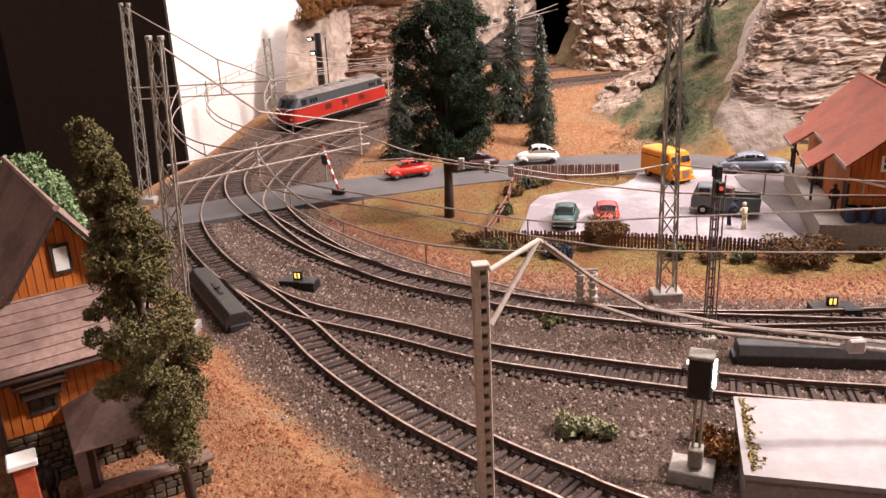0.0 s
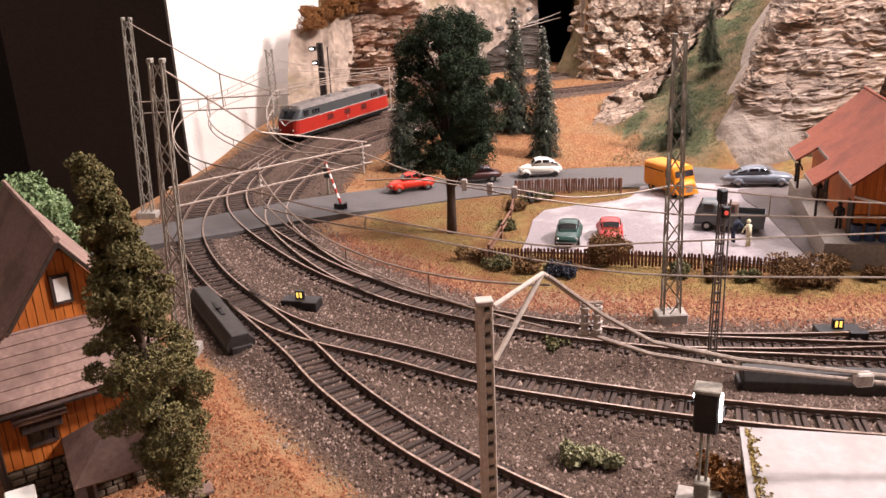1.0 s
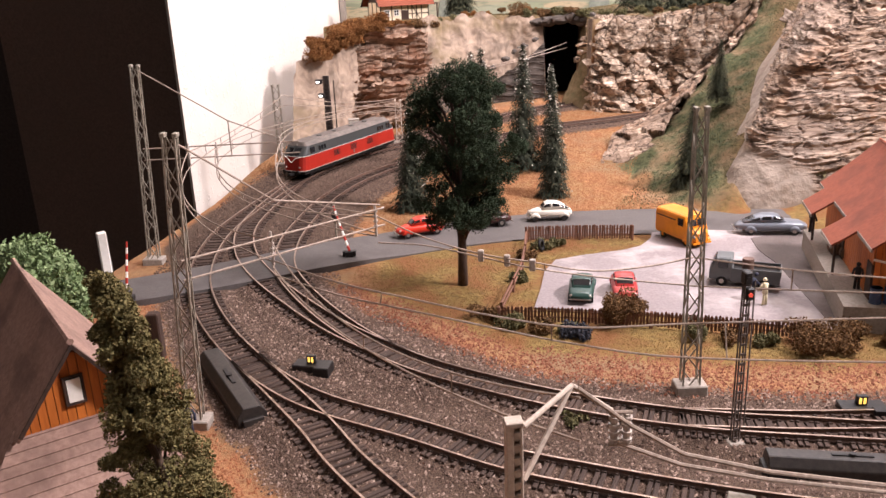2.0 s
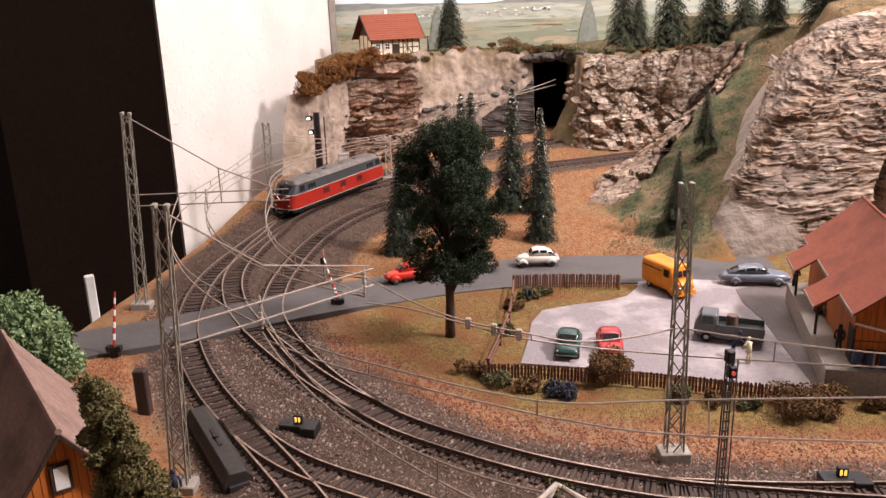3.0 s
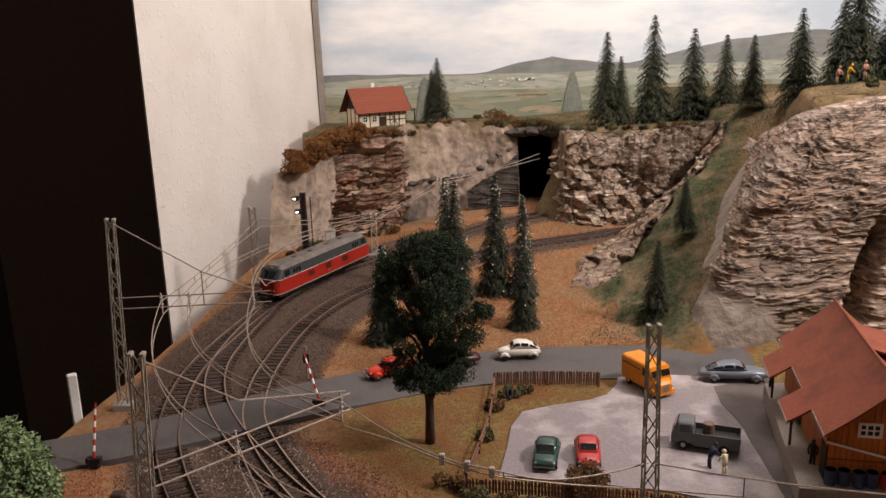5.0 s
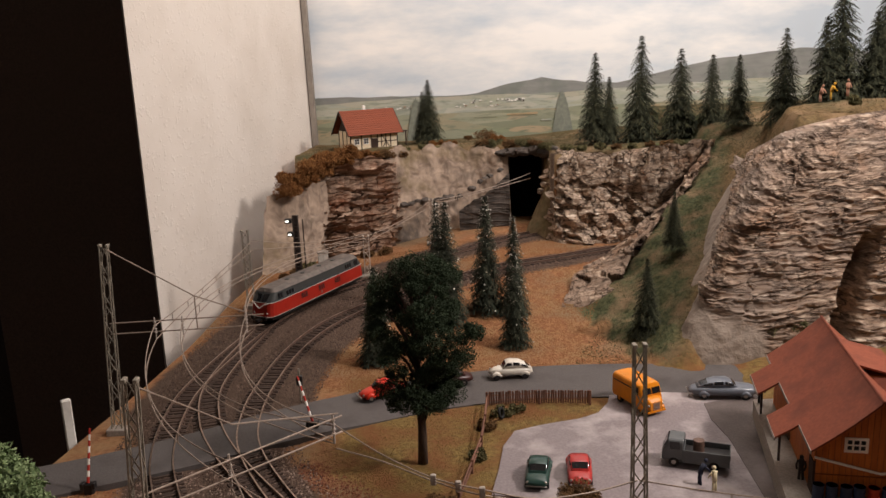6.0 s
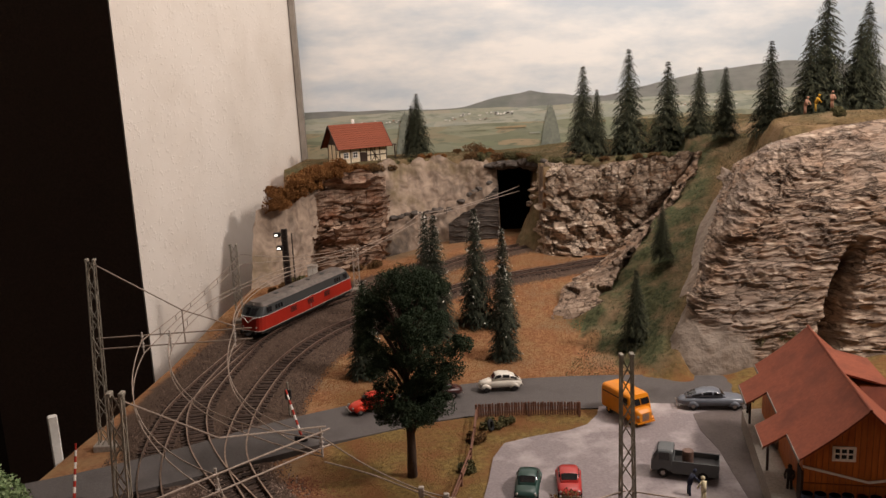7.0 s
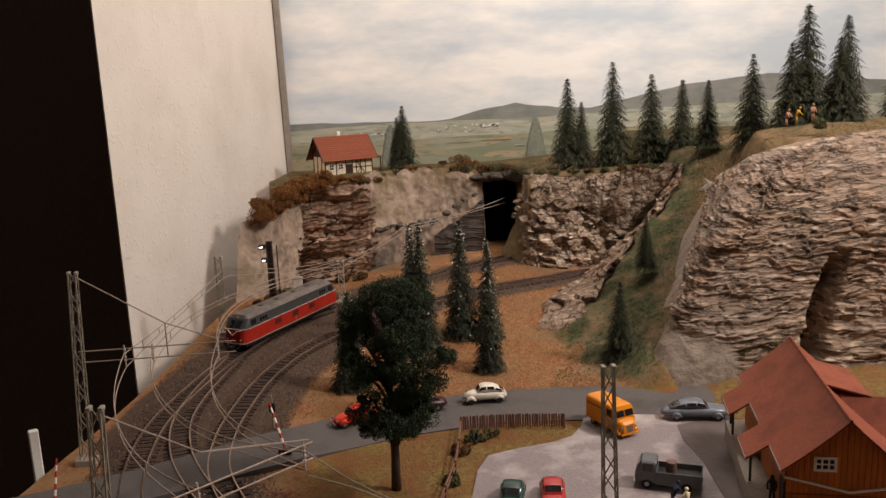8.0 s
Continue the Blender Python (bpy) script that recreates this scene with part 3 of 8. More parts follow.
tagged(part("tunnel_dark_box", bm, CAVE), "black box painted as the dark depth of the rock tunnel", "tunnel", kind="structure")


def boulder(bm, at, size, seed, turn=0.0):
    """A broken stone: a ball cut by chance planes."""
    rs = random.Random(seed)
    r = bmesh.ops.create_icosphere(bm, subdivisions=2, radius=1.0)
    cuts = [(Vector((rs.gauss(0, 1), rs.gauss(0, 1), rs.gauss(0, 1))).normalized(), rs.uniform(0.45, 0.8)) for _ in range(9)]
    for v in r["verts"]:
        q = v.co.copy()
        for n, d in cuts:
            k = q.dot(n)
            if k > d:
                q -= n * (k - d)
        v.co = pose(*at, 0, 0, turn) @ Vector((q.x * size[0], q.y * size[1], q.z * size[2]))


def stone_row(name, a, b, n, size, seed, material, label):
    bm = bmesh.new()
    rs = random.Random(seed)
    for k in range(n):
        q = (k + rs.uniform(-0.3, 0.3)) / max(1, n - 1)
        at = [a[i] + (b[i] - a[i]) * q + rs.uniform(-0.3, 0.3) * size for i in range(3)]
        boulder(bm, at, (size * rs.uniform(0.8, 1.5), size * rs.uniform(0.6, 1.1), size * rs.uniform(0.45, 0.9)), seed + k, rs.uniform(-30, 30))
    tagged(part(name, bm, material), label, "rock", kind="structure")


stone_row("rock_lintel", (0.136, 1.348, 0.150), (0.212, 1.300, 0.156), 13, 0.0125, 3, ROCK_SLATE, "jutting broken stones above the tunnel mouth")
stone_row("rock_jamb", (0.206, 1.288, 0.140), (0.186, 1.272, 0.100), 6, 0.008, 31, ROCK_BLOCK, "rough stones at the side of the tunnel mouth")
stone_row("rock_outcrop", (-0.025, 1.318, 0.078), (0.062, 1.328, 0.086), 14, 0.0070, 91, ROCK_SLATE, "dark ledge of broken stones in the plaster cliff")
stone_row("rock_outcrop", (0.085, 1.322, 0.100), (0.132, 1.326, 0.130), 6, 0.0060, 57, ROCK_SLATE, "broken stones in the plaster beside the tunnel")
# ridge beside the inner track
face_sheet("rock_ridge", [(0.160, 0.940, 0.006), (0.180, 0.99, 0.018), (0.222, 1.055, 0.030), (0.272, 1.105, 0.036), (0.335, 1.16, 0.04), (0.352, 1.20, 0.04)][::-1], [(0.215, 0.935, 0.014), (0.256, 0.995, 0.052), (0.306, 1.045, 0.086), (0.352, 1.09, 0.118), (0.402, 1.14, 0.150), (0.42, 1.20, 0.168)][::-1], 200, 80, blocks(0.022, 0.0060, 7.0, 160), ROCK_RIDGE, "brown broken rock ridge beside the track", 0.010)


def plaster_strip(u, v):
    """Rock above, smooth plaster along the foot and the flank that leans to the gully."""
    w = np.interp(u, [0, 0.05, 0.15, 0.25, 0.33, 0.40, 0.44], [0.012, 0.028, 0.048, 0.055, 0.056, 0.036, -0.02])
    return step(v + 0.010 * lump(u, v, 60, 21.0, 4), w - 0.005, w + 0.009)


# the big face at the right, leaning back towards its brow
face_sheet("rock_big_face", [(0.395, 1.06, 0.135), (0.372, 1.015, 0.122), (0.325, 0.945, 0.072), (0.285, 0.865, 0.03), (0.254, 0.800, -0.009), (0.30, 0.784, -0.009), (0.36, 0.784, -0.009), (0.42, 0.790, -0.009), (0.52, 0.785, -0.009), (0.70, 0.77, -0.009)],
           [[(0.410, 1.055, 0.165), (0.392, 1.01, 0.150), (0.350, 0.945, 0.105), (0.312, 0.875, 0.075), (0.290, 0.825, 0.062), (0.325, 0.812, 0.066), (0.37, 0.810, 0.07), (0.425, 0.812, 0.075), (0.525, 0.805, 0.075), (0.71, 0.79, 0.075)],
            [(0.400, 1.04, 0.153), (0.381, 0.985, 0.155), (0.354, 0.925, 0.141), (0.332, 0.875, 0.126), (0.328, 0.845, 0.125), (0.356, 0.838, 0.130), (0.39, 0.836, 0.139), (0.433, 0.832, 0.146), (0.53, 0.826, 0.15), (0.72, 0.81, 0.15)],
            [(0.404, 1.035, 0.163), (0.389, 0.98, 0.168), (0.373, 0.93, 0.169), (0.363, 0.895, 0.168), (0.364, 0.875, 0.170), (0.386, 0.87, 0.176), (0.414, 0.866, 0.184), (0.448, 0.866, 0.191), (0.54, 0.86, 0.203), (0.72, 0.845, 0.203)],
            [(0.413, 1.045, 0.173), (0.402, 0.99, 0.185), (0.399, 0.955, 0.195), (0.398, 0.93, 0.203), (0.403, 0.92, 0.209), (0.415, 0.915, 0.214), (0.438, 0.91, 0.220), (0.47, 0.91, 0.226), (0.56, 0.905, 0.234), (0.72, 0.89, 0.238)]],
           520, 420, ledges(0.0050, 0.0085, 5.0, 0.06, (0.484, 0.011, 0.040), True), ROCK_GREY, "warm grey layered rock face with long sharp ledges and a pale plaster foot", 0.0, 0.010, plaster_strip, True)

# ---- structure: road and parking lot ----
bm = bmesh.new()
rows = []
for i, p in enumerate(ROAD):
    d = ROAD[min(i + 1, len(ROAD) - 1)] - ROAD[max(i - 1, 0)]
    d /= np.linalg.norm(d)
    n = np.array([-d[1], d[0]])
    half = float(np.interp(p[0], [-0.25, -0.15, -0.05, 0.07, 0.20], [0.028, 0.032, 0.037, 0.040, 0.042]))
    top = 0.0008 - 0.0043 * float(step(p[0], -0.14, -0.05))
    rows.append([bm.verts.new((*(p + n * s * half), top + z)) for s, z in ((1, -0.0096), (0.98, -0.0004), (0, 0), (-0.98, -0.0004), (-1, -0.0096))])
for a, b in zip(rows, rows[1:]):
    for k in range(4):
        bm.faces.new((a[k], a[k + 1], b[k + 1], b[k]))
tagged(part("road", bm, ASPHALT, smooth=False), "grey model road across the tracks", "road", kind="structure")


def slab(pts, z0, z1, bm=None):
    bm = bm or bmesh.new()
    lo = [bm.verts.new((x, y, z0)) for x, y in pts]
    hi = [bm.verts.new((x, y, z1)) for x, y in pts]
    n = len(pts)
    bm.faces.new(hi)
    bm.faces.new(lo[::-1])
    for k in range(n):
        bm.faces.new((lo[k], lo[(k + 1) % n], hi[(k + 1) % n], hi[k]))
    return bm


LOT = [(0.046, 0.557), (0.10, 0.545), (0.16, 0.528), (0.215, 0.505), (0.262, 0.50), (0.285, 0.60), (0.295, 0.71), (0.20, 0.726), (0.168, 0.722), (0.163, 0.706), (0.150, 0.686), (0.132, 0.676), (0.10, 0.668), (0.074, 0.658), (0.062, 0.632), (0.055, 0.595)]
tagged(part("pavement", slab(LOT, -0.010, -0.0036), CONCRETE), "pale grey concrete parking lot", "pavement", kind="structure")

# asphalt slab with the shed roof's cast shadow put into its dark colour
PATCH = [(0.232, 0.505), (0.262, 0.502), (0.285, 0.60), (0.296, 0.708), (0.246, 0.694), (0.241, 0.662), (0.243, 0.625), (0.239, 0.584)]
tagged(part("pavement", slab(PATCH, -0.006, -0.0031), mat("lot_asphalt_shadow", srgb(84, 74, 70), srgb(100, 89, 85), 600, 0.8, c3=srgb(112, 101, 98), stain=30, bumpy=0.2)), "dark asphalt coloured with the shed's shadow beside the loading platform", "pavement", kind="structure")

# ---- tracks ----
def rail_line(line, off, a=0, b=None):
    d = np.gradient(line, axis=0)
    d /= np.linalg.norm(d, axis=1, keepdims=True)
    q = line + off * np.stack([-d[:, 1], d[:, 0]], 1)
    return q[a:b], d[a:b]


def build_rail(parent, line, off):
    q, d = rail_line(line, off)
    n = np.stack([-d[:, 1], d[:, 0]], 1)
    z = grade(q[:, 0], q[:, 1])
    prof = [(-0.0011, 0.0038), (-0.0004, 0.0044), (-0.0004, 0.0056), (-0.0006, 0.0058), (-0.0006, 0.0066), (0.0006, 0.0066), (0.0006, 0.0058), (0.0004, 0.0056), (0.0004, 0.0044), (0.0011, 0.0038)]
    v = [np.c_[q + n * s, z + h] for s, h in prof]
    v = np.stack(v, 1)
    k = len(prof)
    f = []
    for i in range(len(q) - 1):
        for j in range(k - 1):
            f.append((i * k + j, i * k + j + 1, (i + 1) * k + j + 1, (i + 1) * k + j))
    ob = mesh_from("rail", v.reshape(-1, 3), f, [STEEL_RUST, STEEL_SHINE], parent, smooth=False)
    ob.data.polygons.foreach_set("material_index", [1 if (i % (k - 1)) == 4 else 0 for i in range(len(f))])


bm = rounded(new_box(-0.0145, 0.0145, -0.0011, 0.0011, 0.0, 0.0041), 0.0003)
for s in (-1, 1):
    box(bm, s * 0.00875 - 0.0021, s * 0.00875 + 0.0021, -0.0009, 0.0009, 0.0040, 0.0047)
SLEEPER_MESH = bpy.data.meshes.new("sleeper")
bm.to_mesh(SLEEPER_MESH)
bm.free()
SLEEPER_MESH.materials.append(SLEEPER)

for tag, line in LINES.items():
    tr = group_of("track", "brown model railway track on dark sleepers in grey ballast", "track", "railway tracks")
    for off in (-0.0087, 0.0087):
        build_rail(tr, line, off)
    d = np.gradient(line, axis=0)
    every = 1.6
    for k in range(int(len(line) / every)):
        i = int(k * every)
        x, y = line[i]
        if near(np.array([x]), np.array([y]), ROAD)[0] < 0.030 or y > 1.33 or x > 0.32:
            continue
        ob = new("sleeper", SLEEPER_MESH)
        ob.parent = tr
        ob.matrix_basis = Matrix.Translation((x, y, float(grade(x, y)))) @ Matrix.Rotation(math.atan2(-d[i][0], d[i][1]), 4, "Z")

# ---- things: common parts ----
S = 1 / 87.0
GLASS_DARK = mat("dark_glass", srgb(26, 26, 28), srgb(36, 36, 38), 300, 0.12, bumpy=0, spec=0.6)
TYRE = mat("tyre_black", srgb(22, 20, 19), srgb(34, 31, 29), 600, 0.85)
CHROME = mat("dull_chrome", srgb(180, 172, 164), srgb(150, 142, 134), 500, 0.3, 0.8, bumpy=0)
BLACKISH = mat("black_plastic", srgb(24, 22, 22), srgb(38, 34, 33), 500, 0.5, bumpy=0.1)
MAST_STEEL = mat("mast_grey_olive", srgb(128, 120, 106), srgb(154, 144, 130), 600, 0.6, 0.1, bumpy=0.2)
MAST_PALE = mat("mast_beige", srgb(170, 154, 140), srgb(190, 175, 160), 500, 0.6, bumpy=0.2)
WIRE = mat("wire_brown", srgb(140, 124, 110), srgb(170, 152, 138), 500, 0.5, 0.3, bumpy=0)
INSULATOR = mat("insulator_grey", srgb(190, 178, 168), srgb(160, 148, 138), 800, 0.4)
STONE_BASE = mat("base_concrete", srgb(142, 132, 122), srgb(164, 154, 144), 500, 0.85, bumpy=0.4)
CREAM = mat("cream_plaster", srgb(226, 206, 174), srgb(236, 220, 192), 300, 0.85)
WHITE = mat("white_paint", srgb(228, 222, 212), srgb(238, 232, 224), 300, 0.6, bumpy=0.05)
DARK_WOOD = mat("dark_timber", srgb(48, 34, 27), srgb(70, 50, 40), 600, 0.8, stretch=(1, 1, 0.2))
FENCE_WOOD = mat("fence_wood", srgb(98, 66, 52), srgb(126, 88, 70), 600, 0.85, bumpy=0.3, vary=0.2)
ROOF_RED = mat("roof_red", srgb(124, 60, 38), srgb(138, 71, 46), 350, 0.75, c3=srgb(106, 50, 32), stain=40, stretch=(1, 1, 1), bumpy=0.25)
ROOF_ORANGE = mat("roof_orange", srgb(122, 58, 34), srgb(136, 69, 43), 500, 0.7, bumpy=0.3, vary=0.06)
PLANK = mat("plank_orange", srgb(176, 94, 34), srgb(196, 112, 44), 500, 0.65, c3=srgb(150, 76, 28), stain=60, stretch=(1, 1, 0.12), bumpy=0.2)
PLANK_DARK = mat("plank_groove", srgb(92, 48, 20), srgb(110, 60, 26), 400, 0.8)
SHINGLE = mat("roof_brown_tiles", srgb(126, 98, 86), srgb(146, 118, 105), 500, 0.8, c3=srgb(106, 82, 72), stain=50, vary=0.06, bumpy=0.4)
STONEWALL = mat("rubble_stone", srgb(73, 60, 46), srgb(109, 92, 73), 300, 0.9, vary=0.25, bumpy=0.6)
BARK = mat("bark", srgb(58, 44, 36), srgb(84, 66, 54), 500, 0.9, bumpy=0.6, stretch=(1, 1, 0.3))


def ring(bm, x, w, zb, zt, n=2.6, k=16):
    h, zc = (zt - zb) / 2, (zt + zb) / 2
    out = []
    for i in range(k):
        a = 2 * math.pi * (i + 0.5) / k
        c, s = math.cos(a), math.sin(a)
        out.append(bm.verts.new((x, w * math.copysign(abs(c) ** (2 / n), c), zc + h * math.copysign(abs(s) ** (2 / n), s))))
    return out


def loft(stations, n=2.6, k=16, bm=None, scale=S):
    """A closed hull along x through sections (x, half width, bottom, top)."""
    bm = bm or bmesh.new()
    rs = [ring(bm, *(v * scale for v in st), n, k) for st in stations]
    for a, b in zip(rs, rs[1:]):
        for i in range(k):
            bm.faces.new((a[i], a[(i + 1) % k], b[(i + 1) % k], b[i]))
    bm.faces.new(rs[0][::-1])
    bm.faces.new(rs[-1])
    return bm


def disc(bm, centre, r, width, axis="Y", sides=16):
    c = Vector(centre)
    d = {"X": Vector((1, 0, 0)), "Y": Vector((0, 1, 0)), "Z": Vector((0, 0, 1))}[axis]
    return tube(bm, [c - d * width / 2, c + d * width / 2], r, sides)


def wheel(parent, x, y, r, width, rim=CHROME):
    bm = disc(bmesh.new(), (x, y, r), r, width)
    w = part("wheel", rounded(bm, r * 0.08), TYRE, parent, smooth=False)
    part("hubcap", disc(bmesh.new(), (x, y + math.copysign(width * 0.45, y), r), r * 0.45, width * 0.25), rim, w)
    return w


def car(label, colour, at, turn, hull, cabin, fenders, wheels_x, wheel_r, track, group="vehicles on the layout", roof_colour=None, name="car", n_cabin=3.0, rim=CHROME, size=1.0, wide=1.0):
    th = group_of(name, label, "car", group, at, turn)
    th.matrix_world = pose(*at, 0, 0, turn) @ Matrix.Diagonal((size, size * wide, size, 1))
    paint = colour
    part("body", loft(hull, 3.2), paint, th, smooth=True)
    part("cabin", loft(cabin, n_cabin), roof_colour or paint, th, smooth=True)

    def on_cabin(x, a):
        k = [np.interp(x, [c[0] for c in cabin], [c[i] for c in cabin]) for i in (1, 2, 3)]
        c, s = math.cos(a), math.sin(a)
        w, h, zc = k[0] + 0.012, (k[2] - k[1]) / 2 + 0.012, (k[2] + k[1]) / 2
        return (x * S, w * math.copysign(abs(c) ** (2 / n_cabin), c) * S, (zc + h * math.copysign(abs(s) ** (2 / n_cabin), s)) * S)

    def pane(name, x0, x1, a0, a1):
        bm = bmesh.new()
        g = [[bm.verts.new(on_cabin(x, a)) for a in np.linspace(a0, a1, 7)] for x in np.linspace(x0, x1, 4)]
        for i in range(3):
            for j in range(6):
                bm.faces.new((g[i][j], g[i + 1][j], g[i + 1][j + 1], g[i][j + 1]))
        part(name, bm, GLASS_DARK, th)
    xs = [c[0] for c in cabin]
    lo, hi = xs[0] + 0.55 * (xs[1] - xs[0]), xs[-1] - 0.45 * (xs[-1] - xs[-2])
    n_win = 3 if hi - lo > 1.7 else 2
    for k in range(n_win):
        a, b = lo + (hi - lo) * k / n_win, lo + (hi - lo) * (k + 1) / n_win
        for side in (0, 1):
            t0, t1 = 0.0 * math.pi, 0.19 * math.pi
            pane("side_window", a + 0.07, b - 0.07, *((t0, t1) if side == 0 else (math.pi - t1, math.pi - t0)))
    pane("windscreen", xs[-2] + 0.12 * (xs[-1] - xs[-2]), xs[-2] + 0.8 * (xs[-1] - xs[-2]), 0.24 * math.pi, 0.76 * math.pi)
    pane("rear_window", xs[1] - 0.75 * (xs[1] - xs[0]), xs[1] + 0.1 * (xs[2] - xs[1]), 0.28 * math.pi, 0.72 * math.pi)
    for fx, fw in fenders:
        for s in (-1, 1):
            b = loft([(fx - 0.42, 0.10, 0.30, 0.42), (fx - 0.25, 0.15, 0.28, 0.66), (fx, 0.16, 0.42, 0.76), (fx + 0.25, 0.15, 0.28, 0.66), (fx + 0.42, 0.10, 0.30, 0.42)], 2.4, 10)
            bmesh.ops.translate(b, verts=b.verts, vec=(0, s * fw * S, 0))
            part("fender", b, paint, th, smooth=True)
    for wx in wheels_x:
        for s in (-1, 1):
            wheel(th, wx * S, s * track * S, wheel_r * S, 0.19 * S, rim)
    x0, x1 = hull[0][0], hull[-1][0]
    wb = max(h[1] for h in hull)
    for xx, sg in ((x0, -1), (x1, 1)):
        part("bumper", tube(bmesh.new(), [((xx + sg * 0.02) * S, y * wb * S, 0.42 * S) for y in (-0.85, -0.4, 0.4, 0.85)], 0.05 * S, 6), CHROME, th)
    for s in (-1, 1):
        bm = bmesh.new()
        bmesh.ops.create_uvsphere(bm, u_segments=8, v_segments=6, radius=0.1 * S)
        bmesh.ops.translate(bm, verts=bm.verts, vec=((x1 - 0.16) * S, s * wb * 0.72 * S, 0.66 * S))
        part("headlight", bm, CHROME, th, smooth=True)
    return th


def paint(name, c, rough=0.35):
    d = tuple(v * 0.85 for v in c[:3]) + (1,)
    return mat(name, c, d, 120, rough, bumpy=0.03, spec=0.5)


ROAD_Z, LOT_Z = -0.0034, -0.0035
# small rounded red car
SMALL_HULL = [(-2.0, 0.30, 0.36, 0.60), (-1.8, 0.52, 0.30, 0.82), (-1.3, 0.68, 0.28, 1.02), (-0.5, 0.74, 0.26, 1.00), (0.5, 0.74, 0.26, 0.97), (1.1, 0.66, 0.28, 0.92), (1.6, 0.52, 0.30, 0.78), (1.95, 0.30, 0.36, 0.58)]
SMALL_CABIN = [(-1.45, 0.40, 0.85, 0.98), (-1.0, 0.55, 0.9, 1.30), (-0.5, 0.60, 0.9, 1.48), (0.1, 0.60, 0.9, 1.48), (0.45, 0.56, 0.9, 1.38), (0.85, 0.50, 0.88, 0.98)]
car("small bright red rounded car on the road", paint("car_red", srgb(206, 52, 30)), (-0.040, 0.742, ROAD_Z), 202, SMALL_HULL, SMALL_CABIN, [(-1.25, 0.62), (1.2, 0.62)], (-1.25, 1.2), 0.32, 0.62)
# white upright car
car("white rounded car with big side windows on the road", paint("car_white", srgb(226, 218, 204)), (0.083, 0.776, ROAD_Z), 184,
    [(-1.85, 0.35, 0.40, 0.70), (-1.6, 0.60, 0.32, 0.88), (-1.0, 0.70, 0.30, 0.98), (0.4, 0.70, 0.30, 0.98), (0.9, 0.58, 0.32, 1.02), (1.4, 0.42, 0.36, 0.92), (1.8, 0.26, 0.42, 0.70)],
    [(-1.75, 0.45, 0.75, 0.85), (-1.3, 0.56, 0.85, 1.22), (-0.7, 0.60, 0.9, 1.52), (0.0, 0.60, 0.9, 1.60), (0.4, 0.57, 0.9, 1.50), (0.75, 0.52, 0.9, 1.02)], [(-1.15, 0.58), (1.25, 0.56)], (-1.15, 1.25), 0.31, 0.60, rim=BLACKISH)
# dark maroon car behind the tree
car("dark maroon car on the road behind the tree", paint("car_maroon", srgb(62, 30, 26)), (0.021, 0.762, ROAD_Z), 190,
    [(-2.1, 0.45, 0.38, 0.72), (-1.8, 0.68, 0.3, 0.90), (-0.8, 0.76, 0.28, 0.96), (0.8, 0.76, 0.28, 0.96), (1.7, 0.66, 0.3, 0.86), (2.1, 0.45, 0.38, 0.70)],
    [(-1.5, 0.50, 0.85, 0.95), (-1.1, 0.60, 0.88, 1.30), (-0.4, 0.64, 0.9, 1.46), (0.3, 0.62, 0.9, 1.42), (0.9, 0.54, 0.9, 0.98)], [], (-1.25, 1.3), 0.33, 0.64)
# grey American-style saloon
car("blue-grey fastback saloon with swept fenders on the road", paint("car_bluegrey", srgb(112, 116, 124), 0.3), (0.267, 0.708, ROAD_Z), -9,
    [(-2.6, 0.30, 0.40, 0.62), (-2.2, 0.62, 0.32, 0.84), (-1.4, 0.82, 0.28, 0.98), (0.2, 0.88, 0.27, 1.02), (1.2, 0.84, 0.28, 1.04), (2.1, 0.70, 0.30, 0.96), (2.55, 0.50, 0.36, 0.76)],
    [(-2.0, 0.46, 0.85, 0.96), (-1.3, 0.62, 0.9, 1.28), (-0.6, 0.70, 0.92, 1.52), (0.2, 0.70, 0.92, 1.54), (0.55, 0.67, 0.92, 1.42), (1.0, 0.58, 0.92, 1.06)], [(-1.5, 0.74), (1.6, 0.74)], (-1.5, 1.6), 0.36, 0.74)
# two cars parked nose to the fence
LOT_HULL = [(-2.0, 0.55, 0.36, 0.74), (-1.8, 0.70, 0.3, 0.92), (-0.8, 0.76, 0.28, 0.96), (0.6, 0.76, 0.28, 0.96), (1.6, 0.70, 0.3, 0.88), (1.95, 0.52, 0.36, 0.70)]
LOT_CABIN = [(-1.55, 0.52, 0.85, 0.95), (-1.15, 0.60, 0.88, 1.30), (-0.5, 0.64, 0.9, 1.45), (0.3, 0.63, 0.9, 1.43), (0.9, 0.54, 0.9, 0.97)]
car("dark green small saloon parked by the fence", paint("car_green", srgb(30, 62, 54)), (0.0825, 0.577, LOT_Z), 258, LOT_HULL, LOT_CABIN, [(-1.45, 0.66)], (-1.25, 1.25), 0.3, 0.64, size=0.88, wide=1.18)
car("red small saloon parked by the fence", paint("car_crimson", srgb(176, 46, 42)), (0.1130, 0.577, LOT_Z), 262, LOT_HULL, LOT_CABIN, [(-1.45, 0.66)], (-1.25, 1.25), 0.3, 0.64, size=0.88, wide=1.18)


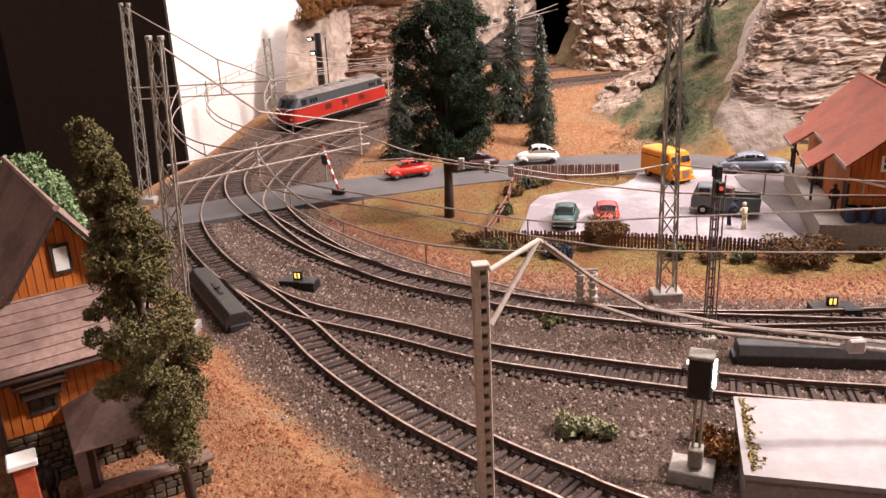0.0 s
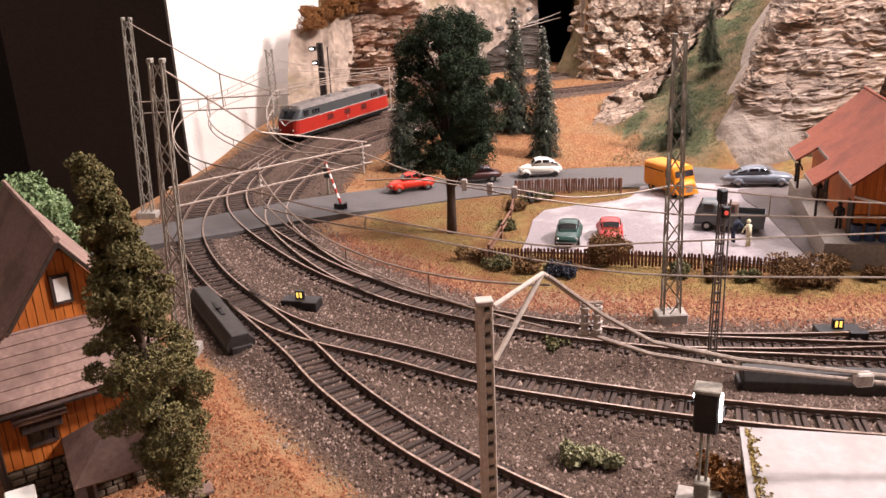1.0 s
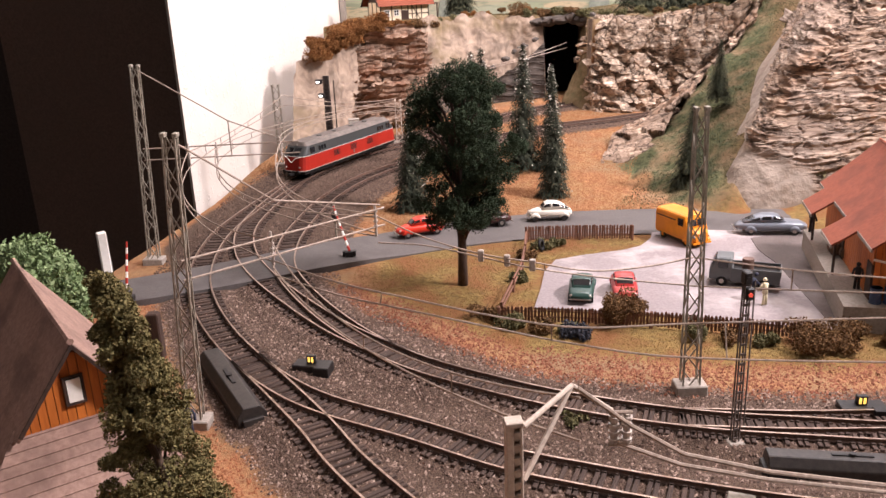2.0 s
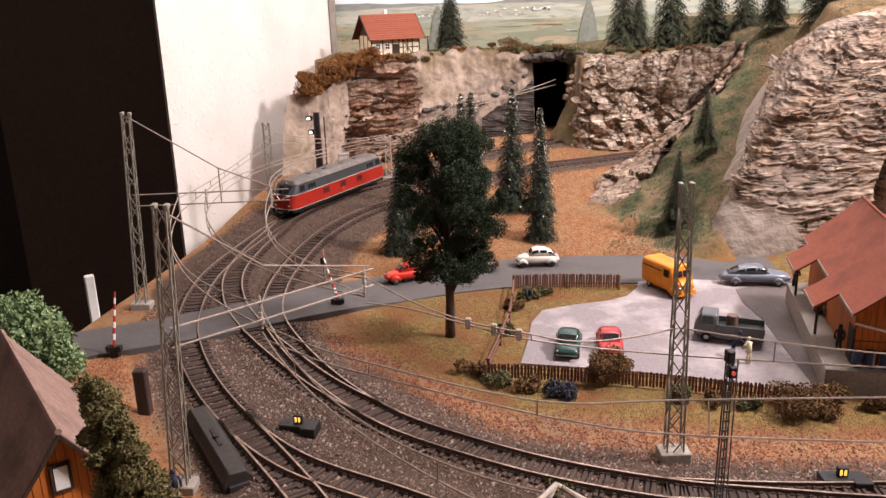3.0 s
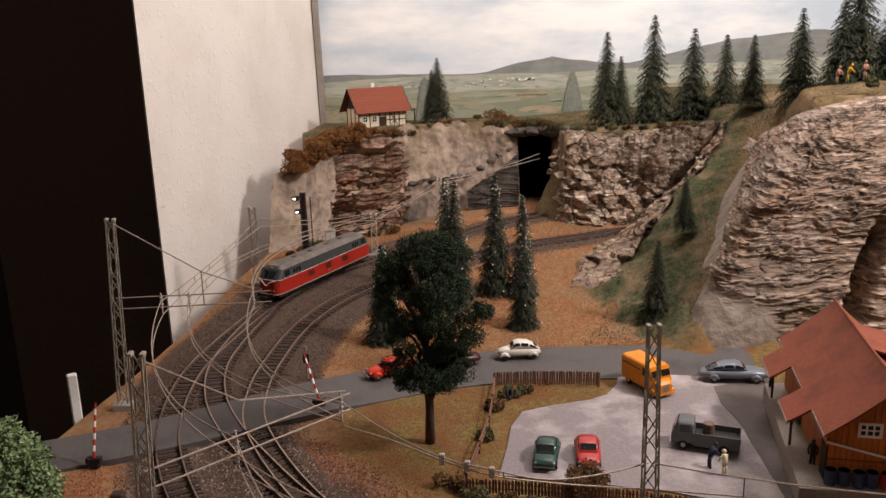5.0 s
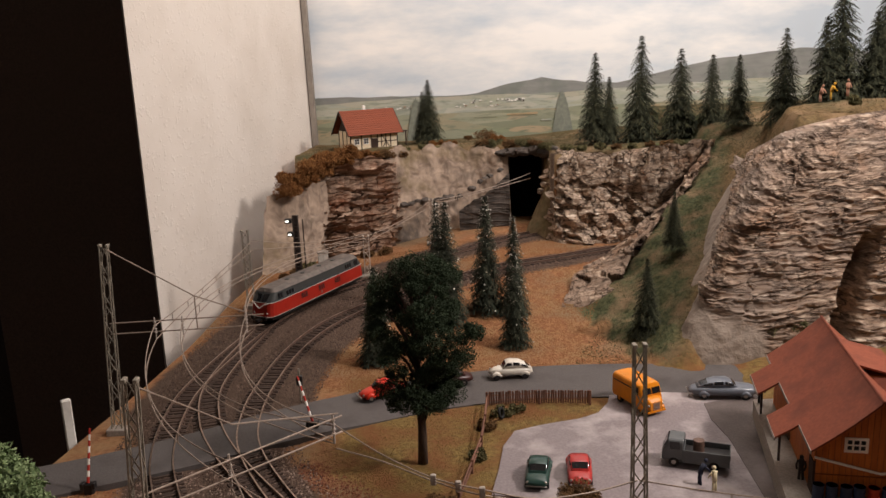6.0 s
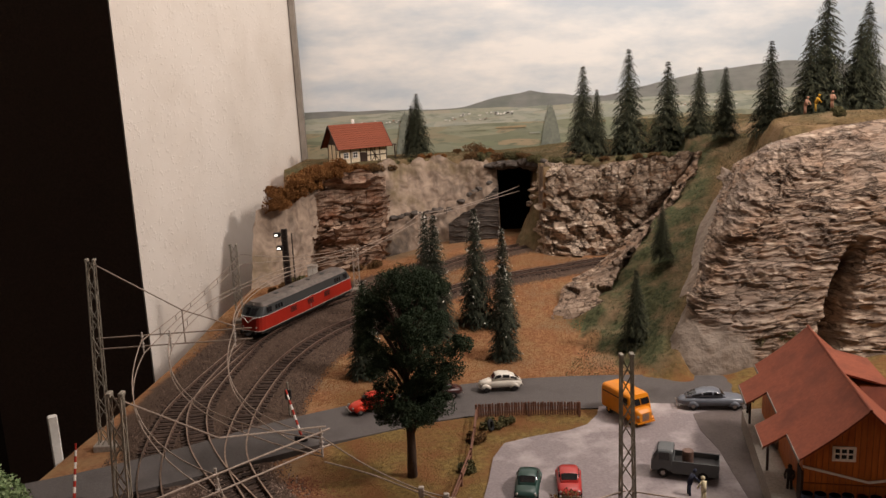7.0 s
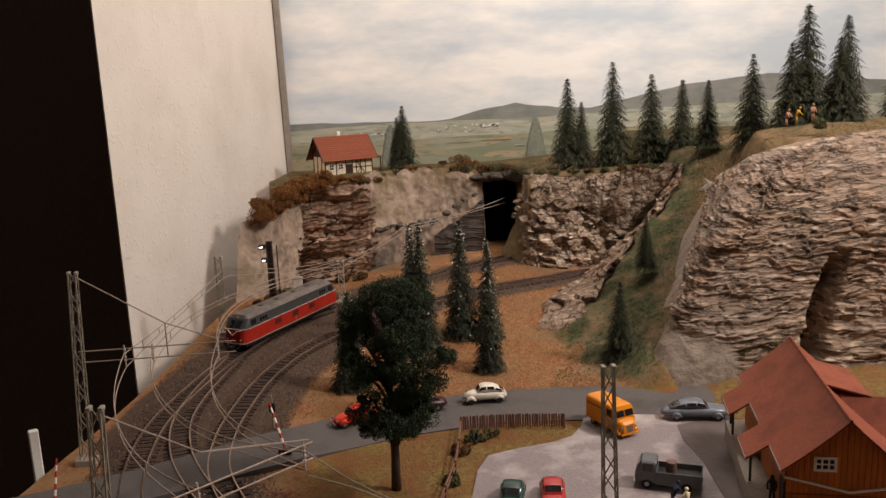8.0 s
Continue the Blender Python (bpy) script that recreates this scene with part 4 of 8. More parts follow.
def van():
    y = paint("van_yellow", srgb(226, 136, 8), 0.4)
    th = group_of("van", "yellow box van with a short nose on the lot edge", "van", "vehicles on the layout", (0.1885, 0.697, ROAD_Z), -67)
    part("body", loft([(-2.13, 0.90, 0.30, 2.18), (-2.05, 0.97, 0.28, 2.27), (0.9, 0.97, 0.28, 2.30), (1.25, 0.95, 0.28, 2.24), (1.55, 0.92, 0.28, 1.42)], 6.0, 20), y, th, smooth=False)
    part("nose", loft([(1.45, 0.86, 0.30, 1.38), (1.9, 0.72, 0.32, 1.26), (2.12, 0.55, 0.36, 1.08)], 4.0, 16), y, th)
    bm = bmesh.new()
    for s in (-1, 1):
        v = [bm.verts.new((x * S, (s * 0.42 + yy) * S, z * S)) for x, yy, z in ((1.575, -0.37, 1.52), (1.575, 0.37, 1.52), (1.40, 0.37, 1.95), (1.40, -0.37, 1.95))]
        bm.faces.new(v)
    part("windscreen", bm, GLASS_DARK, th)
    for s in (-1, 1):
        part("side_window", new_box(0.55 * S, 1.15 * S, s * 0.975 * S - 0.0002, s * 0.975 * S + 0.0002, 1.45 * S, 2.0 * S), GLASS_DARK, th)
        part("panel_slot", new_box(-1.9 * S, 0.3 * S, s * 0.972 * S - 0.0002, s * 0.972 * S + 0.0002, 1.72 * S, 1.80 * S), BLACKISH, th)
        part("fender", loft([(1.1, 0.16, 0.25, 0.5), (1.5, 0.2, 0.4, 0.9), (1.95, 0.14, 0.3, 0.5)], 2.4, 10), y, th).location.y = s * 0.8 * S
        bm = bmesh.new()
        bmesh.ops.create_uvsphere(bm, u_segments=8, v_segments=6, radius=0.11 * S)
        bmesh.ops.translate(bm, verts=bm.verts, vec=(2.02 * S, s * 0.62 * S, 0.82 * S))
        part("headlight", bm, CHROME, th, smooth=True)
        for x in (-1.25, 1.45):
            wheel(th, x * S, s * 0.80 * S, 0.33 * S, 0.2 * S, y)
    bm = bmesh.new()
    for k in range(9):
        box(bm, 2.10 * S, 2.145 * S, -0.3 * S, 0.3 * S, (0.45 + k * 0.065) * S, (0.48 + k * 0.065) * S)
    part("grille", bm, CHROME, th)
    part("bumper", new_box(2.1 * S, 2.2 * S, -0.8 * S, 0.8 * S, 0.28 * S, 0.4 * S), y, th)


van()


def pickup():
    g = paint("pickup_grey", srgb(92, 94, 94), 0.5)
    th = group_of("pickup_truck", "grey flatbed pickup truck with a drum on the bed", "truck", "vehicles on the layout", (0.2035, 0.588, LOT_Z), 158)
    part("cab", loft([(0.75, 0.80, 0.34, 1.90), (0.85, 0.84, 0.32, 1.94), (1.7, 0.84, 0.32, 1.92), (1.95, 0.80, 0.32, 1.45), (2.12, 0.70, 0.34, 1.1), (2.14, 0.62, 0.4, 0.9)], 4.5, 20), g, th)
    part("chassis", new_box(-2.1 * S, 0.8 * S, -0.80 * S, 0.80 * S, 0.36 * S, 0.86 * S), g, th)
    part("bed_floor", new_box(-2.1 * S, 0.76 * S, -0.82 * S, 0.82 * S, 0.86 * S, 0.90 * S), BLACKISH, th)
    for a in ((-2.12, 0.76, 0.80, 0.86), (-2.12, 0.76, -0.86, -0.80)):
        part("bed_side", rounded(new_box(a[0] * S, a[1] * S, a[2] * S, a[3] * S, 0.84 * S, 1.26 * S), 0.0001), g, th)
    for x in (-2.14, 0.72):
        part("bed_end", rounded(new_box(x * S, (x + 0.06) * S, -0.80 * S, 0.80 * S, 0.84 * S, 1.25 * S), 0.0001), g, th)
    for s in (-1, 1):
        part("side_window", new_box(0.98 * S, 1.62 * S, s * 0.83 * S - 0.0002, s * 0.83 * S + 0.0002, 1.25 * S, 1.78 * S), GLASS_DARK, th)
        for x in (-1.15, 1.35):
            wheel(th, x * S, s * 0.72 * S, 0.33 * S, 0.2 * S)
    part("windscreen", new_box(0, 0.0006, -0.68 * S, 0.68 * S, 0, 0.46 * S), GLASS_DARK, th).matrix_basis = pose(1.97 * S, 0, 1.36 * S, 0, -27, 0)
    part("rear_window", new_box(0.735 * S, 0.75 * S, -0.6 * S, 0.6 * S, 1.40 * S, 1.75 * S), GLASS_DARK, th)
    part("bumper", new_box(2.1 * S, 2.2 * S, -0.8 * S, 0.8 * S, 0.34 * S, 0.46 * S), CHROME, th)
    dr = group_of("drum", "rusty brown drum standing on the truck bed", "drum", "", (0, 0, 0))
    dr.matrix_world = pose(0.2035, 0.588, LOT_Z, 0, 0, 158) @ pose(-0.15 * S, 0.05 * S, 0.905 * S)
    part("body", rounded(disc(bmesh.new(), (0, 0, 0.42 * S), 0.36 * S, 0.84 * S, "Z"), 0.0003), mat("drum_brown", srgb(88, 66, 56), srgb(116, 90, 78), 500, 0.6), dr)


pickup()

# ---- locomotive ----
def locomotive():
    i0 = int(np.argmin(np.hypot(LINES["main"][:, 0] + 0.150, LINES["main"][:, 1] - 1.036)))
    a, b = LINES["main"][i0 - 24], LINES["main"][i0 + 24]
    c = (a + b) / 2
    turn = math.degrees(math.atan2(a[1] - b[1], a[0] - b[0]))
    th = group_of("locomotive", "red diesel locomotive with dark window band and weathered grey roof", "locomotive", "", (c[0], c[1], float(grade(*c)) + 0.0066), turn)
    th.matrix_world = pose(c[0], c[1], float(grade(*c)) + 0.0066, 0, math.degrees(math.atan2(float(grade(*b)) - float(grade(*a)), np.hypot(*(a - b)))), turn)
    red = paint("loco_red", srgb(160, 36, 22), 0.45)
    grey = paint("loco_darkgrey", srgb(56, 57, 56), 0.5)
    roof = mat("loco_roof_grey", srgb(112, 102, 95), srgb(96, 87, 81), 250, 0.7, c3=srgb(78, 70, 66), stain=60)
    L, W = 0.099, 0.0168
    xs = [-1.0, -0.985, -0.955, -0.90, -0.80, 0.80, 0.90, 0.955, 0.985, 1.0]
    ws = [0.55, 0.78, 0.93, 0.99, 1.0, 1.0, 0.99, 0.93, 0.78, 0.55]

    def section(x, w, z0, z1, w0=1.0, w1=1.0):
        return [(x * L, -w * W * w0, z0), (x * L, -w * W * w1, z1), (x * L, w * W * w1, z1), (x * L, w * W * w0, z0)]

    def shell(z0, z1, w0, w1, pull0=0.0, pull1=0.0):
        bm = bmesh.new()
        rows = []
        for x, w in zip(xs, ws):
            r = section(x, w, z0, z1, w0, w1)
            s = math.copysign(1, x) * max(0, abs(x) - 0.80) / 0.2
            r[1] = (r[1][0] - s * pull1, r[1][1], r[1][2])
            r[2] = (r[2][0] - s * pull1, r[2][1], r[2][2])
            r[0] = (r[0][0] - s * pull0, r[0][1], r[0][2])
            r[3] = (r[3][0] - s * pull0, r[3][1], r[3][2])
            rows.append([bm.verts.new(p) for p in r])
        for p, q in zip(rows, rows[1:]):
            for k in range(4):
                bm.faces.new((p[k], p[(k + 1) % 4], q[(k + 1) % 4], q[k]))
        bm.faces.new(rows[0][::-1])
        bm.faces.new(rows[-1])
        return bm
    part("lower_body", shell(0.0095, 0.0255, 1.0, 1.0, 0.001, 0.0035), red, th, smooth=False)
    part("sill", shell(0.0088, 0.0096, 1.012, 1.012, 0, 0), STONE_BASE, th, "thin grey line along the sill")
    part("stripe", shell(0.0255, 0.0258, 1.006, 1.008, 0.003, 0.003), WHITE, th, "pale cream waist stripe")
    part("window_band", shell(0.0260, 0.0365, 0.995, 0.90, 0.0035, 0.0115), grey, th)
    top = shell(0.0365, 0.0405, 0.90, 0.55, 0.0115, 0.014)
    part("roof", top, roof, th, "weathered grey roof")
    part("underframe", new_box(-0.94 * L, 0.94 * L, -0.8 * W, 0.8 * W, 0.0045, 0.0087), BLACKISH, th)
    for e in (-1, 1):
        for s in (-1, 1):
            bm = bmesh.new()
            v = [bm.verts.new(p) for p in ((e * 0.0957, s * 0.0012, 0.0275), (e * 0.0938, s * 0.0098, 0.0275), (e * 0.0888, s * 0.0092, 0.0347), (e * 0.0898, s * 0.0012, 0.0347))]
            bm.faces.new(v if e * s > 0 else v[::-1])
            part("cab_window", bm, GLASS_DARK, th)
            lampo = bmesh.new()
            bmesh.ops.create_uvsphere(lampo, u_segments=10, v_segments=6, radius=0.0012)
            bmesh.ops.translate(lampo, verts=lampo.verts, vec=(e * 0.0975, s * 0.0095, 0.0135))
            part("headlight", lampo, CHROME, th, smooth=True)
            part("buffer", tube(tube(bmesh.new(), [(e * 0.096, s * 0.0095, 0.0085), (e * 0.1015, s * 0.0095, 0.0085)], 0.0011, 8), [(e * 0.1012, s * 0.0095, 0.0085), (e * 0.1022, s * 0.0095, 0.0085)], 0.0024, 10), BLACKISH, th)
        part("top_lamp", disc(bmesh.new(), (e * 0.0868, 0, 0.0375), 0.0011, 0.002, "X", 10), CHROME, th)
        part("coupler", new_box(min(e * 0.094, e * 0.106), max(e * 0.094, e * 0.106), -0.002, 0.002, 0.005, 0.0075), BLACKISH, th)
        bg = part("bogie", rounded(new_box(e * 0.058 - 0.026, e * 0.058 + 0.026, -0.0125, 0.0125, 0.0028, 0.0078), 0.0008), BLACKISH, th)
        for dx in (-0.018, 0.018):
            for s in (-1, 1):
                part("wheel", disc(bmesh.new(), (e * 0.058 + dx, s * 0.0087, 0.0055), 0.0055, 0.0024, "Y", 18), BLACKISH, bg)
        # V of the stripe on the nose
        for s in (-1, 1):
            part("nose_stripe", tube(bmesh.new(), [(e * 0.0966, s * 0.0115, 0.0254), (e * 0.0985, s * 0.006, 0.0243), (e * 0.0997, 0, 0.0195)], 0.0004, 6), WHITE, th)
    for s in (-1, 1):
        for k, x in enumerate((-0.066, -0.061, -0.056, 0.056, 0.061, 0.066)):
            part("side_window", new_box(x - 0.0016, x + 0.0016, s * 0.0163 - 0.0003, s * 0.0163 + 0.0003, 0.0285, 0.0335), GLASS_DARK, th)
        for x in (-0.079, 0.079):
            part("cab_side_window", new_box(x - 0.0042, x + 0.0042, s * 0.0161 - 0.0003, s * 0.0161 + 0.0003, 0.0275, 0.0345), GLASS_DARK, th)
        for x in (-0.035, 0.0, 0.035):
            bm = bmesh.new()
            for k in range(5):
                box(bm, x - 0.006, x + 0.006, s * W - 0.0002, s * W + 0.0003, 0.0165 + k * 0.0014, 0.0173 + k * 0.0014)
            part("louvre", bm, BLACKISH, th)
        part("emblem", new_box(-0.0012, 0.0012, s * W - 0.0002, s * W + 0.0004, 0.012, 0.0155), CHROME, th)
    for x in (-0.05, -0.02, 0.015, 0.045):
        part("roof_hatch", disc(bmesh.new(), (x, 0, 0.0407), 0.0032, 0.001, "Z", 12), grey, th)


locomotive()

# ---- masts and overhead wires ----
def lattice_mast(at, h, wide=0.0042, top=0.0030, label="grey lattice steel catenary mast beside the track", base=True, material=MAST_STEEL, turn=0, bays=13, lean=0.0):
    th = group_of("lattice_mast", label, "mast", "catenary masts", at, turn)
    th.matrix_world = pose(*at, 0, math.degrees(math.atan2(lean, h)), turn)
    c = [(-1, -1), (1, -1), (1, 1), (-1, 1)]
    for sx, sy in c:
        part("leg", tube(bmesh.new(), [(sx * wide, sy * wide * 0.75, 0), (sx * top, sy * top * 0.75, h)], 0.00062, 4), material, th)
    for f in range(4):
        a, b = c[f], c[(f + 1) % 4]
        for k in range(bays):
            z0, z1 = h * k / bays, h * (k + 1) / bays
            w0, w1 = wide + (top - wide) * k / bays, wide + (top - wide) * (k + 1) / bays
            p, q = (a, b) if k % 2 == 0 else (b, a)
            part("brace", tube(bmesh.new(), [(p[0] * w0, p[1] * w0 * 0.75, z0), (q[0] * w1, q[1] * w1 * 0.75, z1)], 0.00045, 4), material, th)
    for sx in (-1, 1):
        part("cap", rounded(new_box(sx * top - 0.0012, sx * top + 0.0012, -top * 0.8, top * 0.8, h - 0.0006, h + 0.0016), 0.0003), material, th)
    if base:
        part("footing", rounded(new_box(-0.0085, 0.0085, -0.006, 0.006, -0.004, 0.0045), 0.0006), STONE_BASE, th)
    return th


lattice_mast((-0.268, 0.692, -0.004), 0.166, label="tall grey lattice mast carrying the cross span at the layout edge", lean=0.0085)
lattice_mast((-0.151, 0.412, -0.004), 0.156, label="tall grey lattice mast beside the dark switch box", lean=0.0085)
lattice_mast((0.119, 0.431, -0.004), 0.155, 0.0046, 0.0028, label="tall grey lattice mast on a pale footing by the fence", lean=-0.002)
lattice_mast((-0.214, 1.005, 0.010), 0.097, 0.0040, 0.0036, label="short grey lattice mast by the white wall", bays=9)
lattice_mast((-0.079, 1.150, 0.004), 0.060, 0.0040, 0.0036, label="short pale lattice mast below the cliff", bays=6, material=MAST_PALE)
lattice_mast((0.015, 1.265, 0.022), 0.070, 0.0032, 0.0028, label="short pale lattice mast before the cliff", bays=7, material=MAST_PALE)


def channel_mast():
    th = group_of("channel_mast", "pale beige channel-section catenary mast beside the tracks", "mast", "catenary masts", (0.0078, 0.243, -0.004), 8)
    for x0, x1 in ((-0.0027, -0.0003), (0.0016, 0.0025)):
        part("flange", rounded(new_box(x0, x1, -0.0022, 0.0022, 0, 0.0925), 0.0003), MAST_PALE, th)
    part("web", new_box(-0.0006, 0.0018, 0.0004, 0.0014, 0, 0.0920), MAST_PALE, th)
    for k in range(20):
        part("tie_plate", new_box(-0.0006, 0.0018, -0.0018, 0.0005, 0.004 + k * 0.0044, 0.0064 + k * 0.0044), MAST_PALE, th)
    part("cap", rounded(new_box(-0.0029, 0.0028, -0.0025, 0.0025, 0.0920, 0.0938), 0.0003), MAST_PALE, th)
    for p in (((0.003, 0, 0.091), (0.0235, 0.018, 0.0935)), ((0.003, 0, 0.072), (0.0235, 0.018, 0.0935)), ((0.0235, 0.018, 0.0935), (0.040, 0.026, 0.078))):
        part("bracket_tube", tube(bmesh.new(), p, 0.0009, 8), MAST_PALE, th)


channel_mast()


def cross_span(name, label, a, b, z1, z2, tops, drops):
    """Two tubes from a mast over the tracks, hung from the mast head by a guy, with hanging insulators."""
    th = group_of(name, label, "catenary boom", "catenary masts")
    for z in (z1, z2):
        part("boom", tube(bmesh.new(), [(*a, z), (*b, z)], 0.00062, 6), WIRE, th)
    part("guy", tube(bmesh.new(), tops, 0.00055, 5), WIRE, th)
    for x, y in drops:
        ins = part("insulator", tube(bmesh.new(), [(x, y, z1 + 0.003), (x, y, z1 - 0.006), (x, y, z2 - 0.006)], 0.0007, 8), INSULATOR, th)
        for k in range(4):
            part("disc", disc(bmesh.new(), (x, y, z1 - 0.001 - k * 0.003), 0.0014, 0.0010, "Z", 10), INSULATOR, ins)
    return th


cross_span("cross_span", "thin brown cross-span boom over the tracks near the crossing", (-0.263, 0.692), (-0.135, 0.700), 0.095, 0.0855, [(-0.2595, 0.692, 0.160), (-0.191, 0.696, 0.115), (-0.150, 0.699, 0.098)], [(-0.226, 0.694), (-0.203, 0.695), (-0.150, 0.699)])
cross_span("cross_span", "thin brown cross-span boom over the turnouts", (-0.146, 0.412), (-0.050, 0.500), 0.0885, 0.078, [(-0.1425, 0.412, 0.150), (-0.105, 0.452, 0.108), (-0.052, 0.498, 0.091)], [(-0.108, 0.449), (-0.055, 0.496)])
STANCHION = group_of("dropper_post", "thin grey stanchion hanging from the cross span", "catenary boom", "catenary masts")
part("post", tube(bmesh.new(), [(-0.191, 0.696, 0.115), (-0.191, 0.696, 0.086)], 0.0006, 5), WIRE, STANCHION)


def catenary(a, b, rise, n_drop, sag=0.0, bow=(0, 0), r=0.00048, label="thin brown contact wire with messenger and droppers"):
    """Contact wire from a to b with a messenger above it that sags, and droppers."""
    th = group_of("overhead_wire", label, "overhead wire", "overhead wires")
    a, b = np.array(a, float), np.array(b, float)
    t = np.linspace(0, 1, 15)
    arc = (4 * t * (1 - t))[:, None]
    low = a + (b - a) * t[:, None] + arc * np.array([*bow, -sag])
    up = low + np.c_[0 * t, 0 * t, rise * (1 - 0.62 * 4 * t * (1 - t))]
    part("contact_wire", tube(bmesh.new(), low.tolist(), r, 5), WIRE, th)
    part("messenger_wire", tube(bmesh.new(), up.tolist(), r, 5), WIRE, th)
    for k in range(1, n_drop + 1):
        q = k / (n_drop + 1)
        p = [np.array([np.interp(q, t, w[:, j]) for j in range(3)]) for w in (low, up)]
        part("dropper", tube(bmesh.new(), [p[0], p[1]], r * 0.8, 4), WIRE, th)
    return th


# between the two cross spans, bowing with the curve
catenary((-0.108, 0.449, 0.074), (-0.226, 0.694, 0.079), 0.013, 3, 0.0, (-0.020, -0.014))
catenary((-0.055, 0.496, 0.072), (-0.203, 0.695, 0.081), 0.012, 3, 0.0, (-0.026, -0.016))
catenary((-0.055, 0.496, 0.074), (-0.150, 0.699, 0.083), 0.012, 2, 0.0, (-0.022, -0.014))
# towards the tall mast by the fence and beyond
def strung(label, upper, lower, every):
    """Messenger and contact wire through given places, with droppers between."""
    th = group_of("overhead_wire", label, "overhead wire", "overhead wires")
    up, low = spline(upper, 0.006), spline(lower, 0.006)
    part("messenger_wire", tube(bmesh.new(), up.tolist(), 0.00048, 5), WIRE, th)
    part("contact_wire", tube(bmesh.new(), low.tolist(), 0.00048, 5), WIRE, th)
    for q in np.arange(every, 0.99, every):
        part("dropper", tube(bmesh.new(), [up[int(q * (len(up) - 1))].tolist(), low[int(q * (len(low) - 1))].tolist()], 0.0004, 4), WIRE, th)
    return th


STRAIN = strung("thin brown wires with strain insulators before the parking lot", [(-0.0535, 0.495, 0.0845), (-0.024, 0.464, 0.0795), (0.0056, 0.435, 0.0786), (0.0316, 0.4225, 0.0773), (0.060, 0.418, 0.0730), (0.090, 0.423, 0.0722), (0.117, 0.431, 0.0735)],
                [(-0.0545, 0.500, 0.0665), (-0.024, 0.464, 0.0750), (0.0056, 0.435, 0.0768), (0.0316, 0.4225, 0.0740), (0.070, 0.424, 0.0665), (0.118, 0.431, 0.0575)], 0.62)
for x, y, z in ((0.0056, 0.435, 0.0777), (0.0190, 0.428, 0.0768), (0.0316, 0.4225, 0.0757)):
    part("insulator", rounded(new_box(x - 0.0016, x + 0.0016, y - 0.0011, y + 0.0011, z - 0.0032, z + 0.0032), 0.0005), INSULATOR, STRAIN)
catenary((0.118, 0.431, 0.0575), (0.45, 0.372, 0.060), 0.016, 6, 0.001, (0, -0.004))
catenary((-0.108, 0.449, 0.070), (0.031, 0.262, 0.070), 0.016, 3, 0.001, (-0.010, -0.012))
wire_pair = group_of("overhead_wire", "thick pale feeder wires running down from the bracket", "overhead wire", "overhead wires")
part("upper_wire", tube(bmesh.new(), [(0.0305, 0.264, 0.0885), (0.048, 0.263, 0.0745), (0.066, 0.262, 0.0635), (0.095, 0.261, 0.0562), (0.151, 0.258, 0.0482), (0.26, 0.250, 0.040)], 0.0008, 6), WIRE, wire_pair)
part("lower_wire", tube(bmesh.new(), [(0.046, 0.2695, 0.0637), (0.066, 0.265, 0.0575), (0.095, 0.262, 0.0525), (0.151, 0.259, 0.0450), (0.26, 0.251, 0.037)], 0.0008, 6), WIRE, wire_pair)
part("clamp", rounded(new_box(0.135, 0.141, 0.2565, 0.2605, 0.0455, 0.0505), 0.0006), INSULATOR, wire_pair)
strung("thin brown contact wire with messenger over the curve", [(-0.108, 0.449, 0.0745), (-0.070, 0.415, 0.0735), (-0.031, 0.394, 0.0710), (0.012, 0.376, 0.0670), (0.050, 0.372, 0.0620), (0.106, 0.372, 0.0620), (0.25, 0.360, 0.066)],
       [(-0.108, 0.449, 0.0660), (-0.070, 0.415, 0.0665), (-0.031, 0.391, 0.0660), (0.012, 0.378, 0.0600), (0.050, 0.372, 0.0530), (0.105, 0.366, 0.0470), (0.25, 0.352, 0.045)], 0.22)
# beyond the first cross span
catenary((-0.226, 0.694, 0.079), (-0.205, 1.003, 0.084), 0.012, 6, 0.0, (-0.004, 0))
catenary((-0.203, 0.695, 0.081), (-0.085, 1.146, 0.054), 0.011, 6, 0.0, (-0.050, 0.030))
catenary((-0.150, 0.699, 0.083), (-0.079, 1.146, 0.052), 0.010, 6, 0.0, (-0.055, 0.030))
catenary((-0.205, 1.003, 0.084), (-0.079, 1.150, 0.056), 0.012, 4)
catenary((-0.079, 1.150, 0.054), (0.015, 1.265, 0.082), 0.010, 3)
catenary((0.015, 1.265, 0.082), (0.175, 1.315, 0.112), 0.008, 3)

# hanging double insulator on the bracket of the channel mast
th = group_of("strain_insulator", "pair of grey ribbed insulators hanging from the bracket", "insulator", "", (0.046, 0.2695, 0.0))
for s in (-1, 1):
    part("rod", tube(bmesh.new(), [(s * 0.0022, 0, 0.064), (s * 0.0022, 0, 0.0755)], 0.0013, 8), INSULATOR, th)
    for k in range(4):
        part("rib", disc(bmesh.new(), (s * 0.0022, 0, 0.0655 + k * 0.0028), 0.0019, 0.0010, "Z", 10), INSULATOR, th)
part("yoke", tube(bmesh.new(), [(-0.004, 0, 0.0758), (0.004, 0, 0.0758)], 0.0007, 6), WIRE, th)
part("lower_yoke", tube(bmesh.new(), [(-0.004, 0, 0.0637), (0.004, 0, 0.0637)], 0.0007, 6), WIRE, th)

